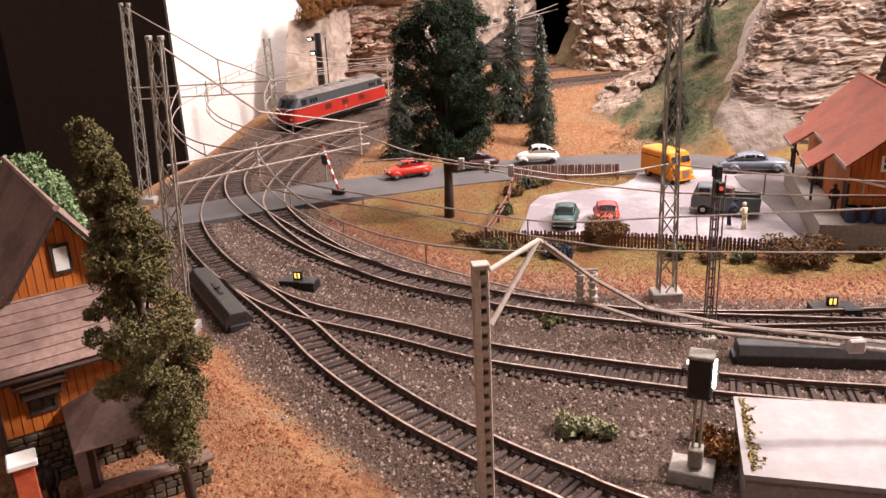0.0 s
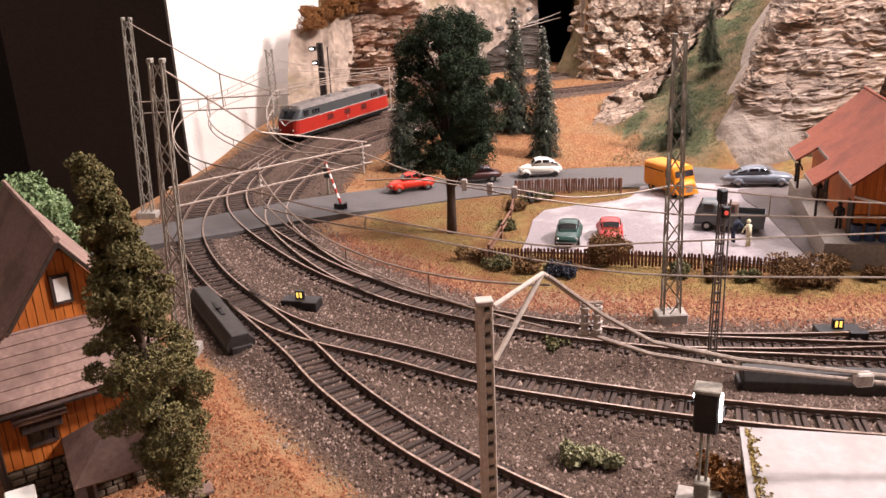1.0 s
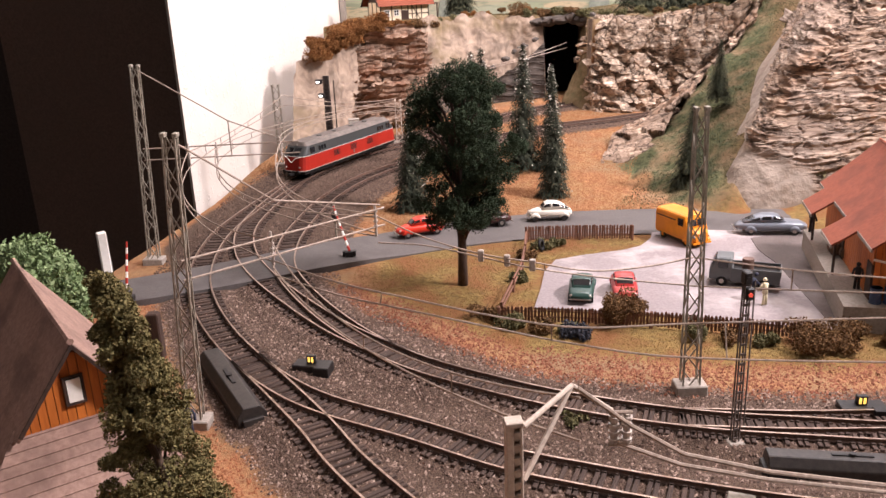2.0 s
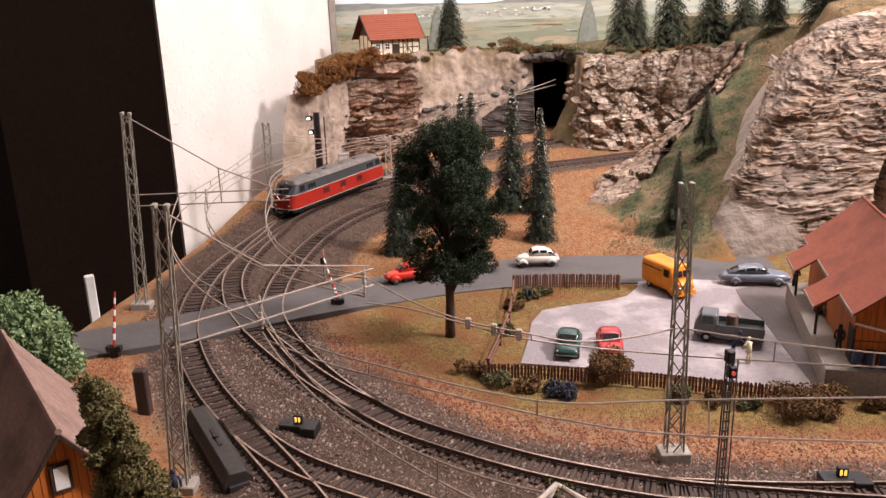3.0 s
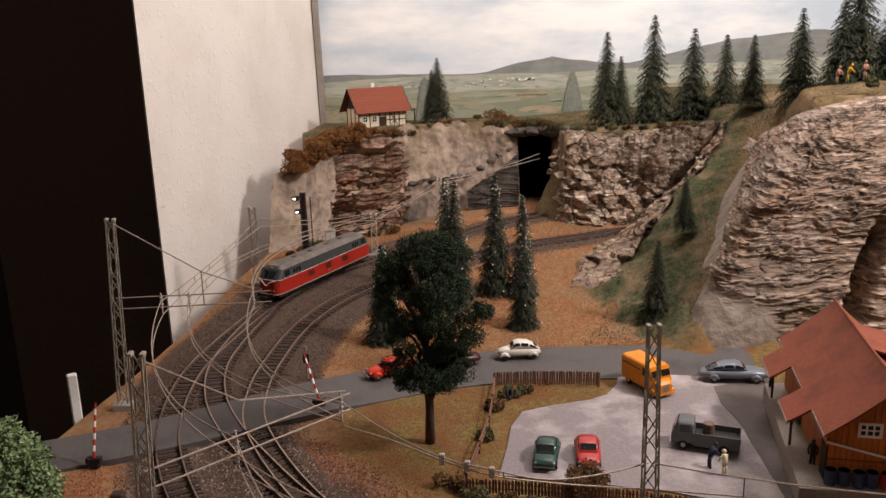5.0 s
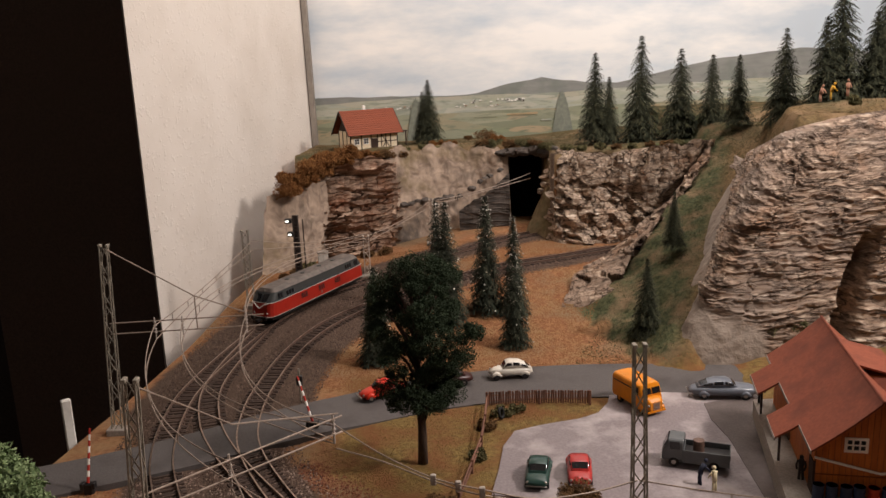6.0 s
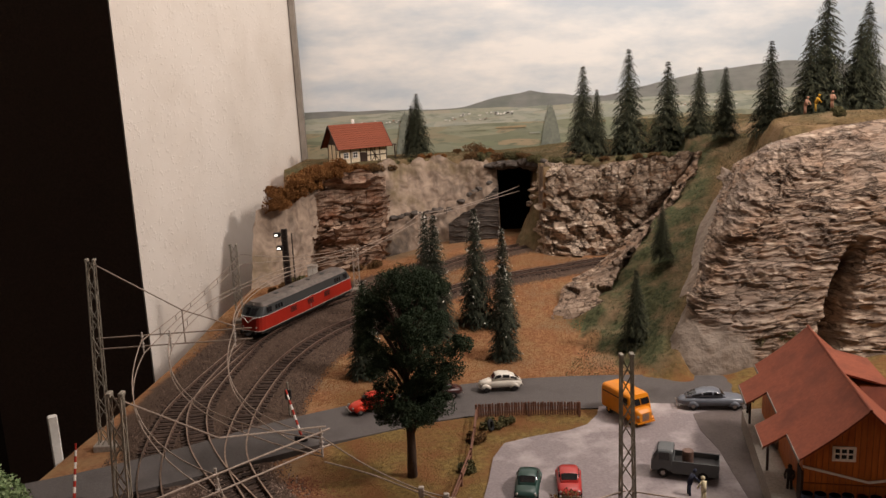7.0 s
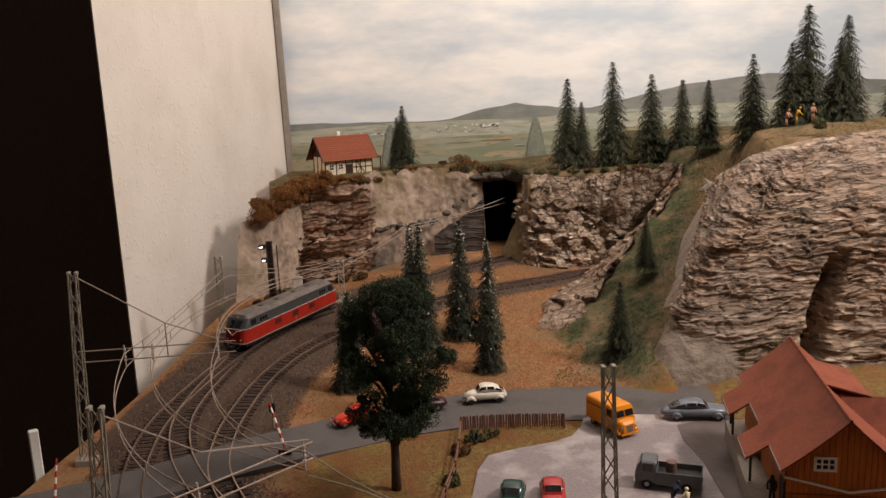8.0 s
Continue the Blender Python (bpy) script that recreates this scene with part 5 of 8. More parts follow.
# ---- printed landscape on the back wall ----
def poster():
    th = group_of("backdrop_poster", "printed landscape poster of cloudy sky, hills and fields", "poster")
    m, nt, b, c = start("print_sky")
    cl = noise_tex(nt, c, 3.2, 6.0, (1.0, 1.0, 3.2))
    col = mix(nt, ramp(nt, cl, 0.38, 0.62), srgb(198, 208, 216), srgb(246, 243, 238))
    nt.links.new(col, b.inputs["Base Color"])
    b.inputs["Roughness"].default_value = 0.55
    sky = m
    far = mat("print_far_hill", srgb(128, 128, 124), srgb(142, 142, 135), 60, 0.55, c3=srgb(120, 124, 116), stain=20, bumpy=0, stretch=(0.4, 1, 2))

    def fields(name, across, up, tones, haze):
        """Printed patchwork of strips and hedges under haze."""
        m, nt, b, c = start(name)
        mp = nt.nodes.new("ShaderNodeMapping")
        mp.inputs["Scale"].default_value = (across, 1, up)
        mp.inputs["Rotation"].default_value = (0, 0.12, 0)
        wob = nt.nodes.new("ShaderNodeTexVoronoi")
        wob.inputs["Scale"].default_value = 1.0
        nt.links.new(c, mp.inputs[0])
        nt.links.new(mp.outputs[0], wob.inputs["Vector"])
        sep = nt.nodes.new("ShaderNodeSeparateColor")
        nt.links.new(wob.outputs["Color"], sep.inputs[0])
        r = nt.nodes.new("ShaderNodeValToRGB")
        e = r.color_ramp.elements
        e[0].color, e[1].color = tones[0], tones[-1]
        for k, tone in enumerate(tones[1:-1]):
            e.new((k + 1) / (len(tones) - 1)).color = tone
        nt.links.new(sep.outputs[0], r.inputs[0])
        col = mix(nt, ramp(nt, noise_tex(nt, c, 90, 4.0, (0.4, 1, 2.2)), 0.52, 0.66), r.outputs[0], tones[0])
        col = mix(nt, ramp(nt, noise_tex(nt, c, 7, 4.0, (0.6, 1, 2.0)), 0.42, 0.95), col, haze)
        nt.links.new(col, b.inputs["Base Color"])
        b.inputs["Roughness"].default_value = 0.55
        return m
    mid = fields("print_valley", 22, 170, [srgb(132, 138, 122), srgb(164, 166, 150), srgb(182, 178, 160), srgb(156, 160, 138), srgb(176, 168, 148)], srgb(186, 184, 174))
    near_f = fields("print_field", 13, 95, [srgb(118, 122, 98), srgb(146, 148, 122), srgb(172, 152, 122), srgb(134, 140, 112), srgb(166, 162, 138)], srgb(160, 158, 142))

    def sheet(name, ridge, z0, y, material):
        bm = bmesh.new()
        lo = [bm.verts.new((x, y, z0)) for x, _ in ridge]
        hi = [bm.verts.new((x, y, z)) for x, z in ridge]
        for k in range(len(ridge) - 1):
            bm.faces.new((lo[k], lo[k + 1], hi[k + 1], hi[k]))
        return part(name, bm, material, th)
    x = np.linspace(-0.19, 1.6, 90)
    sheet("sky_print", [(v, 0.95) for v in (-0.25, 0.5, 1.6)], 0.05, 1.5765, sky)
    ridge = np.interp(x, [-0.19, -0.03, 0.10, 0.16, 0.23, 0.30, 0.37, 0.45, 0.55, 0.72, 0.85, 1.0, 1.6], [0.239, 0.237, 0.234, 0.250, 0.262, 0.252, 0.246, 0.262, 0.282, 0.298, 0.285, 0.270, 0.26])
    ridge = ridge + 0.0016 * lump(x, 0 * x, 160, 3.0)
    sheet("hill_print", list(zip(x, ridge)), 0.05, 1.5757, far)
    r2 = np.interp(x, [-0.19, -0.05, 0.05, 0.2, 0.4, 0.6, 0.9, 1.6], [0.226, 0.231, 0.236, 0.232, 0.238, 0.244, 0.25, 0.25]) + 0.002 * lump(x, 0 * x, 90, 8.0)
    sheet("valley_print", list(zip(x, np.minimum(r2, ridge - 0.002))), 0.05, 1.5749, mid)
    r3 = np.interp(x, [-0.19, 0.1, 0.3, 0.6, 1.6], [0.200, 0.203, 0.206, 0.21, 0.21]) + 0.002 * lump(x, 0 * x, 70, 5.0)
    sheet("field_print", list(zip(x, r3)), 0.05, 1.5741, near_f)
    tree = mat("print_tree", srgb(112, 116, 104), srgb(132, 134, 120), 160, 0.55, bumpy=0)
    for cx, zb, zt, half in ((0.270, 0.156, 0.239, 0.020), (-0.004, 0.160, 0.236, 0.018)):
        q = np.linspace(0, 1, 25)
        rim_z = zb + (zt - zb) * (1 - np.abs(2 * q - 1) ** 1.7) * (1 - 0.10 * (np.arange(25) % 2) * (np.abs(2 * q - 1) > 0.05))
        sheet("printed_tree", list(zip(cx - half + 2 * half * q, rim_z)), zb - 0.006, 1.5715, tree)
    rs = random.Random(4)
    white = mat("print_white", srgb(236, 232, 224), srgb(220, 214, 204), 200, 0.55, bumpy=0)
    red = mat("print_roof", srgb(170, 130, 108), srgb(150, 116, 98), 200, 0.55, bumpy=0)
    for k in range(46):
        px = rs.choice((rs.uniform(0.05, 0.17), rs.uniform(-0.1, 0.02), rs.uniform(0.5, 0.8)))
        pz = 0.2135 + rs.uniform(-0.002, 0.004) + (0.008 if px > 0.4 else 0)
        part("printed_house", new_box(px, px + rs.uniform(0.002, 0.005), 1.5732, 1.5736, pz, pz + rs.uniform(0.0012, 0.0024)), rs.choice((white, white, red)), th)
    for k in range(34):
        px = rs.uniform(0.085, 0.20) if k < 22 else rs.uniform(0.40, 0.62)
        pz = 0.221 + rs.uniform(-0.0015, 0.0025)
        part("printed_house", new_box(px, px + rs.uniform(0.003, 0.006), 1.5732, 1.5736, pz, pz + rs.uniform(0.0018, 0.0032)), white, th)
    for k in range(26):
        px, pz, w = rs.uniform(-0.15, 0.7), rs.uniform(0.182, 0.203), rs.uniform(0.02, 0.06)
        sheet("field_strip", [(px, pz), (px + w, pz + rs.uniform(-0.001, 0.002))], pz - rs.uniform(0.0012, 0.003), 1.5732 - k * 0.00004, rs.choice((near_f, mid, mat("print_tan", srgb(176, 152, 118), srgb(160, 140, 108), 90, 0.55, bumpy=0))))


poster()

# ---- trees, bushes ----
def quick_mesh(name, verts, faces, material, parent=None):
    """A mesh from arrays of points and equal-sided faces."""
    me = bpy.data.meshes.new(name)
    k = faces.shape[1]
    me.vertices.add(len(verts))
    me.vertices.foreach_set("co", np.ascontiguousarray(verts, np.float32).ravel())
    me.loops.add(faces.size)
    me.loops.foreach_set("vertex_index", np.ascontiguousarray(faces, np.int32).ravel())
    me.polygons.add(len(faces))
    me.polygons.foreach_set("loop_start", np.arange(0, faces.size, k, dtype=np.int32))
    me.update(calc_edges=True)
    me.materials.append(material)
    ob = new(name, me)
    if parent:
        ob.parent = parent
    return ob


def leaves(rs, centres, size, flat=0.0):
    """One bent leaf (two triangles as a quad) at each centre, turned by chance."""
    n = len(centres)
    a = rs.randn(n, 3)
    a[:, 2] *= 1 - flat
    a /= np.linalg.norm(a, axis=1, keepdims=True)
    b = np.cross(a, rs.randn(n, 3))
    b /= np.linalg.norm(b, axis=1, keepdims=True) + 1e-9
    s = size * (0.6 + 0.8 * rs.rand(n, 1))
    c = np.cross(a, b) * s * 0.25
    v = np.stack([centres - a * s, centres - b * s * 0.6 + c, centres + a * s, centres + b * s * 0.6 + c], 1)
    return v.reshape(-1, 3), np.arange(4 * n).reshape(-1, 4)


def clump_cloud(rs, clumps, per):
    """Points on and in the shells of uneven clumps (x, y, z, r)."""
    out = []
    for x, y, z, r in clumps:
        d = rs.randn(per, 3)
        d /= np.linalg.norm(d, axis=1, keepdims=True)
        rad = r * (0.55 + 0.45 * rs.rand(per, 1) ** 0.5) * (1 + 0.25 * np.sin(d[:, :1] * 5 + x * 900) * np.cos(d[:, 1:2] * 4 + z * 700))
        out.append(np.array([x, y, z]) + d * rad * np.array([1, 1, 0.85]))
    return np.concatenate(out)


LEAF_DARK = island("leaf_dark_green", srgb(44, 54, 40), srgb(56, 66, 50), srgb(72, 81, 62), spec=0.04)
LEAF_OLIVE = island("leaf_olive", srgb(84, 78, 48), srgb(110, 101, 64), srgb(132, 118, 80))
LEAF_PALE = island("leaf_pale_green", srgb(92, 112, 74), srgb(124, 142, 98), srgb(152, 166, 124))
LEAF_BROWN = island("leaf_brown_bush", srgb(74, 52, 34), srgb(104, 78, 50), srgb(132, 100, 64))
LEAF_RUST = island("leaf_rust_bush", srgb(104, 66, 34), srgb(128, 86, 48), srgb(146, 104, 62))
LEAF_SAGE = island("leaf_sage", srgb(112, 110, 80), srgb(146, 142, 108), srgb(176, 168, 134))
LEAF_MOSS = island("leaf_moss", srgb(66, 66, 44), srgb(96, 92, 62), srgb(126, 114, 80))
NEEDLE = island("needle_dark", srgb(28, 32, 23), srgb(48, 51, 37), srgb(88, 85, 62))
NEEDLE_FROST = island("needle_frosted", srgb(30, 36, 28), srgb(50, 54, 42), srgb(84, 82, 66))


def spruce_mesh(seed, h, r, material, tiers=30):
    """Crown of drooping sprays in tiers, ragged, with gaps; returns its mesh."""
    rs = np.random.RandomState(seed)
    V, F = [], []
    for t in range(tiers):
        q = (t + 0.3) / tiers
        z0 = h * (0.07 + 0.91 * q)
        rad = 0.92 * r * (1 - q) ** 0.66 + 0.0006
        m = int(11 + 18 * (1 - q))
        for k in range(m):
            a = 2 * math.pi * (k + rs.rand() * 0.8) / m + t
            ln = rad * (0.70 + 0.42 * rs.rand())
            d = np.array([math.cos(a), math.sin(a), 0])
            s = np.array([-d[1], d[0], 0])
            z = z0 + (rs.rand() - 0.5) * h * 0.03
            droop = -ln * (0.25 + 0.25 * rs.rand())
            for j in range(5):
                f0, f1 = j / 5, (j + 1.25) / 5
                p0 = d * ln * f0 + np.array([0, 0, z + droop * f0 * f0])
                p1 = d * ln * f1 + np.array([0, 0, z + droop * f1 * f1])
                w = (0.0030 * (1.15 - f0) + 0.0014) * (0.8 + 0.6 * rs.rand()) * (r / 0.022) ** 0.5 * (0.5 + 0.5 * (1 - q))
                for side in (-1, 1):
                    tip = p1 + s * side * w * 1.6 + np.array([0, 0, -0.0009 * rs.rand()])
                    base = len(V)
                    V += [p0, p0 + (p1 - p0) * 0.45 + np.array([0, 0, 0.0004]), tip]
                    F.append((base, base + 1, base + 2))
                base = len(V)
                V += [p0 + s * w * 0.35, p0 - s * w * 0.35, p1 + np.array([0, 0, 0.0006 * rs.randn()])]
                F.append((base, base + 1, base + 2))
    return np.array(V), np.array(F)


FROST = mat("frost_white", srgb(196, 190, 176), srgb(222, 216, 204), 900, 0.9, bumpy=0)
SPRUCES = []
for k, (h, r, m) in enumerate(((0.15, 0.047, NEEDLE), (0.15, 0.044, NEEDLE), (0.15, 0.050, NEEDLE), (0.13, 0.030, NEEDLE_FROST), (0.13, 0.028, NEEDLE_FROST))):
    V, F = spruce_mesh(k + 3, h, r, m)
    me = bpy.data.meshes.new("crown")
    me.from_pydata(V.tolist(), [], F.tolist())
    me.materials.append(m)
    bt = tube(bmesh.new(), [(0, 0, -0.004), (0, 0, h * 0.5), (0, 0, h * 0.98)], 0.0021, 7, 0.0003)
    tr = bpy.data.meshes.new("trunk")
    bt.to_mesh(tr)
    bt.free()
    tr.materials.append(BARK)
    fr = None
    if m is NEEDLE_FROST:
        rsn = np.random.RandomState(k)
        tips = V[2::3][rsn.rand(len(V) // 3) < 0.075]
        tips = tips[rsn.rand(len(tips)) < 0.25 + 0.75 * tips[:, 2] / h]
        v, f = leaves(rsn, tips + np.array([0, 0, 0.0004]), 0.0012, 0.5)
        fr = bpy.data.meshes.new("frost")
        fr.from_pydata(v.tolist(), [], f.tolist())
        fr.materials.append(FROST)
    SPRUCES.append((h, me, tr, fr))


def spruce(x, y, z, h, kind, turn, label, group, wide=1.0):
    h0, me, tr, fr = SPRUCES[kind]
    th = group_of("spruce_tree", label, "spruce", group)
    k = h / h0
    th.matrix_world = pose(x, y, z, 0, 0, turn) @ Matrix.Diagonal((k * wide, k * wide, k, 1))
    for n, d in (("trunk", tr), ("crown", me)) + ((("frost", fr),) if fr else ()):
        ob = new(n, d)
        ob.parent = th


HILL = "dark green model spruce on the hilltop before the backdrop"
for x, y, z, h, kind, w in ((0.018, 1.458, 0.165, 0.105, 0, 1.05), (0.008, 1.470, 0.165, 0.085, 2, 0.9), (0.281, 1.33, 0.166, 0.140, 1, 0.95), (0.302, 1.325, 0.164, 0.104, 1, 0.9), (0.351, 1.32, 0.163, 0.166, 0, 0.85), (0.407, 1.30, 0.160, 0.147, 0, 0.95),
                           (0.449, 1.28, 0.155, 0.142, 1, 0.95), (0.459, 1.20, 0.196, 0.099, 1, 1.0), (0.489, 1.12, 0.205, 0.122, 0, 0.95), (0.508, 1.05, 0.218, 0.120, 0, 1.0), (0.537, 1.07, 0.216, 0.170, 2, 0.95),
                           (0.570, 1.05, 0.220, 0.122, 2, 1.0), (0.606, 1.10, 0.218, 0.154, 2, 0.9), (0.66, 1.06, 0.22, 0.13, 1, 1.0)):
    spruce(x, y, z, h, kind, 57 * x * 100, HILL, "spruces on the hill", 0.90 * w)
for x, y, z, h in ((0.238, 0.855, 0.002, 0.090), (0.297, 0.960, 0.076, 0.068)):
    spruce(x, y, z, h, 1, 200 * x * 10, "narrow dark spruce on the green slope", "spruces on the slope", 0.82)
for x, y, top, kind, w in ((0.0975, 0.862, 0.104, 3, 0.80), (-0.0495, 0.836, 0.1005, 4, 1.05), (0.075, 0.955, 0.150, 3, 0.80), (0.106, 0.945, 0.128, 4, 0.80), (0.0275, 0.93, 0.150, 3, 0.80), (0.0185, 0.985, 0.1425, 4, 0.85)):
    z = float(height(x, y))
    spruce(x, y, z, top - z, kind, 300 * x * 10, "frost-tipped dark spruce behind the road", "spruces behind the road", w)


def leafy(name, label, category, at, trunk_pts, trunk_r, limbs, clumps, per, size, material, seed, group=""):
    th = group_of(name, label, category, group, at)
    rs = np.random.RandomState(seed)
    if trunk_pts:
        part("trunk", tube(bmesh.new(), trunk_pts, trunk_r, 9, trunk_r * 0.4), BARK, th, smooth=True)
    for p in limbs:
        part("limb", tube(bmesh.new(), p, trunk_r * 0.45, 6, trunk_r * 0.12), BARK, th, smooth=True)
    v, f = leaves(rs, clump_cloud(rs, clumps, per), size)
    ob = quick_mesh("crown", v, f, material, th)
    return th


def big_tree():
    """Crown of a few dozen soft puffs on bare limbs, open towards the foot."""
    rs = random.Random(11)
    cl, limbs = [], []
    for k in range(46):
        t = (k + 0.5) / 46
        z = 0.050 + 0.106 * t
        a = 2.4 * k + rs.uniform(-0.5, 0.5)
        env = 0.0365 * math.sin(math.pi * min(1, 0.22 + 0.70 * t)) ** 0.8 * (1 + 0.30 * math.sin(3 * a + 7 * t))
        env *= np.interp(z, [0.05, 0.080, 0.10, 0.12], [0.50, 0.58, 0.85, 1.0])
        q = rs.random() ** 0.25
        x, y = env * q * math.cos(a) + 0.006 * min(1, t * 2), env * q * math.sin(a)
        r = rs.uniform(0.0070, 0.0110)
        cl.append((x, y, z + rs.uniform(-0.004, 0.004), r))
        for j in range(3):
            cl.append((x + rs.uniform(-1, 1) * r, y + rs.uniform(-1, 1) * r, z + rs.uniform(-0.5, 0.7) * r, r * rs.uniform(0.45, 0.65)))
        if k % 3 == 0:
            limbs.append([(0, 0, z * 0.62), (x * 0.5, y * 0.5, z * 0.86), (x, y, z)])
    for bx, by, bz in ((-0.018, -0.004, 0.096), (-0.024, 0.004, 0.110), (-0.025, 0.0, 0.126), (-0.020, 0.002, 0.140), (0.024, -0.01, 0.062), (-0.020, -0.012, 0.066), (-0.008, -0.016, 0.060), (0.012, -0.014, 0.057), (0.034, 0.0, 0.086), (0.042, 0.002, 0.108), (0.020, 0.012, 0.070), (0.006, 0, 0.163), (0.020, 0, 0.156), (-0.008, 0, 0.157), (-0.018, 0, 0.147)):
        for k in range(4):
            cl.append((bx + rs.uniform(-0.007, 0.005), by + rs.uniform(-0.005, 0.005), bz + rs.uniform(-0.003, 0.003), rs.uniform(0.006, 0.010)))
        limbs.append([(0, 0, bz * 0.7), (bx * 0.5, by * 0.5, bz * 0.9), (bx, by, bz)])
    leafy("broadleaf_tree", "large dark green model tree with a soft clumpy crown", "tree", (-0.003, 0.612, -0.0055), [(0, 0, -0.003), (0.0006, 0, 0.03), (-0.001, 0.001, 0.07), (0, 0, 0.13)], 0.0042, limbs, cl, 620, 0.00062, LEAF_DARK, 5)


big_tree()


def near_tree():
    rs = random.Random(3)
    cl, limbs = [], []
    for k in range(190):
        t = rs.random() ** 0.95
        z = 0.022 + 0.118 * t
        a = rs.uniform(0, 6.283)
        env = np.interp(t, [0, 0.07, 0.25, 0.40, 0.52, 0.685, 0.865, 1.0], [0.003, 0.007, 0.0165, 0.0195, 0.0140, 0.009, 0.005, 0.0008]) * (1 + 0.2 * math.sin(3 * a + 11 * t))
        lean = np.interp(t, [0, 0.25, 0.4, 0.52, 0.685, 0.865, 1.0], [0.0, -0.002, -0.003, -0.0055, -0.007, -0.010, -0.0125])
        q = rs.random() ** 0.5
        x, y = env * q * math.cos(a) + lean, env * q * math.sin(a)
        cl.append((x, y, z, rs.uniform(0.0036, 0.0062) * (1.15 - 0.55 * t)))
        if k % 9 == 0:
            limbs.append([(lean * 0.7, 0, z * 0.8), ((x + lean) * 0.5, y * 0.6, z * 0.95), (x, y, z)])
    leafy("broadleaf_tree", "slender olive-green model tree with fluffy foliage by the cottage", "tree", (-0.0995, 0.249, 0.0), [(0.002, 0, -0.003), (0.0, 0, 0.025), (-0.005, 0, 0.08), (-0.011, 0, 0.135)], 0.0021, limbs, cl, 560, 0.00055, LEAF_OLIVE, 8)


near_tree()
rs = random.Random(21)
leafy("broadleaf_tree", "round pale green model tree at the layout edge", "tree", (-0.264, 0.489, 0.0), [(0, 0, -0.003), (0, 0, 0.04)], 0.003, [],
      [(0.027 * math.cos(a) * q, 0.027 * math.sin(a) * q, 0.028 + 0.045 * (1 - q * q) + rs.uniform(-0.006, 0.004), 0.0105) for a, q in ((rs.uniform(0, 6.283), math.sqrt(rs.random())) for _ in range(46))], 380, 0.0014, LEAF_PALE, 2)


def bush(at, r, material, label, seed, group="bushes", n=7, per=420, flat=0.75, size=0.0008):
    rs = random.Random(seed)
    cl = [(rs.uniform(-0.7, 0.7) * r, rs.uniform(-0.6, 0.6) * r, r * flat * rs.uniform(0.25, 0.85), r * rs.uniform(0.35, 0.5)) for _ in range(n)]
    return leafy("bush", label, "bush", at, [], 0.001, [[(0, 0, -0.002), (0, 0, r * 0.4), (rs.uniform(-0.4, 0.4) * r, 0, r * 0.9)]], cl, per, size, material, seed, group)


bush((0.103, 0.528, -0.004), 0.0155, LEAF_BROWN, "tall brown-green twiggy bush by the picket fence", 31, n=16, flat=1.25)
bush((0.212, 0.478, -0.004), 0.0185, LEAF_BROWN, "large brown-green bush beside the platform", 32, n=14)
bush((0.234, 0.488, -0.004), 0.0125, LEAF_BROWN, "brown bush beside the platform", 33)
for k, (x, y, r, m) in enumerate(((0.010, 0.545, 0.012, LEAF_BROWN), (0.028, 0.528, 0.011, LEAF_MOSS), (0.048, 0.520, 0.010, LEAF_BROWN), (0.066, 0.516, 0.008, LEAF_MOSS), (0.147, 0.500, 0.010, LEAF_MOSS), (0.165, 0.492, 0.010, LEAF_BROWN), (0.182, 0.488, 0.008, LEAF_MOSS),
                                     (0.066, 0.694, 0.009, LEAF_MOSS), (0.080, 0.698, 0.008, LEAF_MOSS), (0.052, 0.668, 0.009, LEAF_BROWN), (0.038, 0.615, 0.008, LEAF_MOSS), (0.257, 0.478, 0.010, LEAF_BROWN), (0.29, 0.470, 0.011, LEAF_BROWN))):
    bush((x, y, float(height(x, y))), r, m, "low brown-green undergrowth beside the fence", 40 + k, "undergrowth by the fences", 6, 330)
bush((0.0460, 0.294, -0.0035), 0.0075, LEAF_SAGE, "low grey-green tuft in the ballast", 60, "tufts in the ballast", 9, 150, 0.7, 0.0009)
bush((0.0560, 0.291, -0.0035), 0.0070, LEAF_SAGE, "low grey-green tuft in the ballast", 62, "tufts in the ballast", 9, 150, 0.6, 0.0009)
bush((0.1010, 0.264, -0.0035), 0.0100, LEAF_RUST, "rust-brown tuft beside the concrete deck", 63, "tufts in the ballast", 8, 150, 0.9, 0.0009)
bush((0.1000, 0.279, -0.0035), 0.0085, LEAF_RUST, "rust-brown tuft beside the concrete deck", 64, "tufts in the ballast", 8, 130, 0.8, 0.0009)
bush((0.050, 0.398, -0.0035), 0.008, LEAF_MOSS, "flat olive tuft between the tracks", 61, "tufts in the ballast", 6, 110, 0.4, 0.001)
for k in range(30):
    r = random.Random(70 + k)
    t = k / 29
    x = -0.192 + 0.085 * t + r.uniform(-0.007, 0.007)
    y = 1.205 + 0.13 * t + r.uniform(-0.012, 0.012)
    bush((x, y, 0.116 + 0.034 * t ** 0.6 + r.uniform(-0.004, 0.012)), r.uniform(0.015, 0.022), LEAF_RUST, "rust-brown bush on the cliff edge", 100 + k, "rust bushes on the cliff", 8, 330, 0.8, 0.0011)
for k in range(14):
    r = random.Random(270 + k)
    bush((-0.165 + 0.0105 * k, 1.334 + 0.0022 * k + r.uniform(-0.006, 0.006), 0.147 + r.uniform(0, 0.006)), r.uniform(0.011, 0.016), LEAF_RUST if k < 10 else LEAF_BROWN, "rust-brown bush on the cliff edge", 280 + k, "rust bushes on the cliff", 6, 260, 0.7, 0.0011)
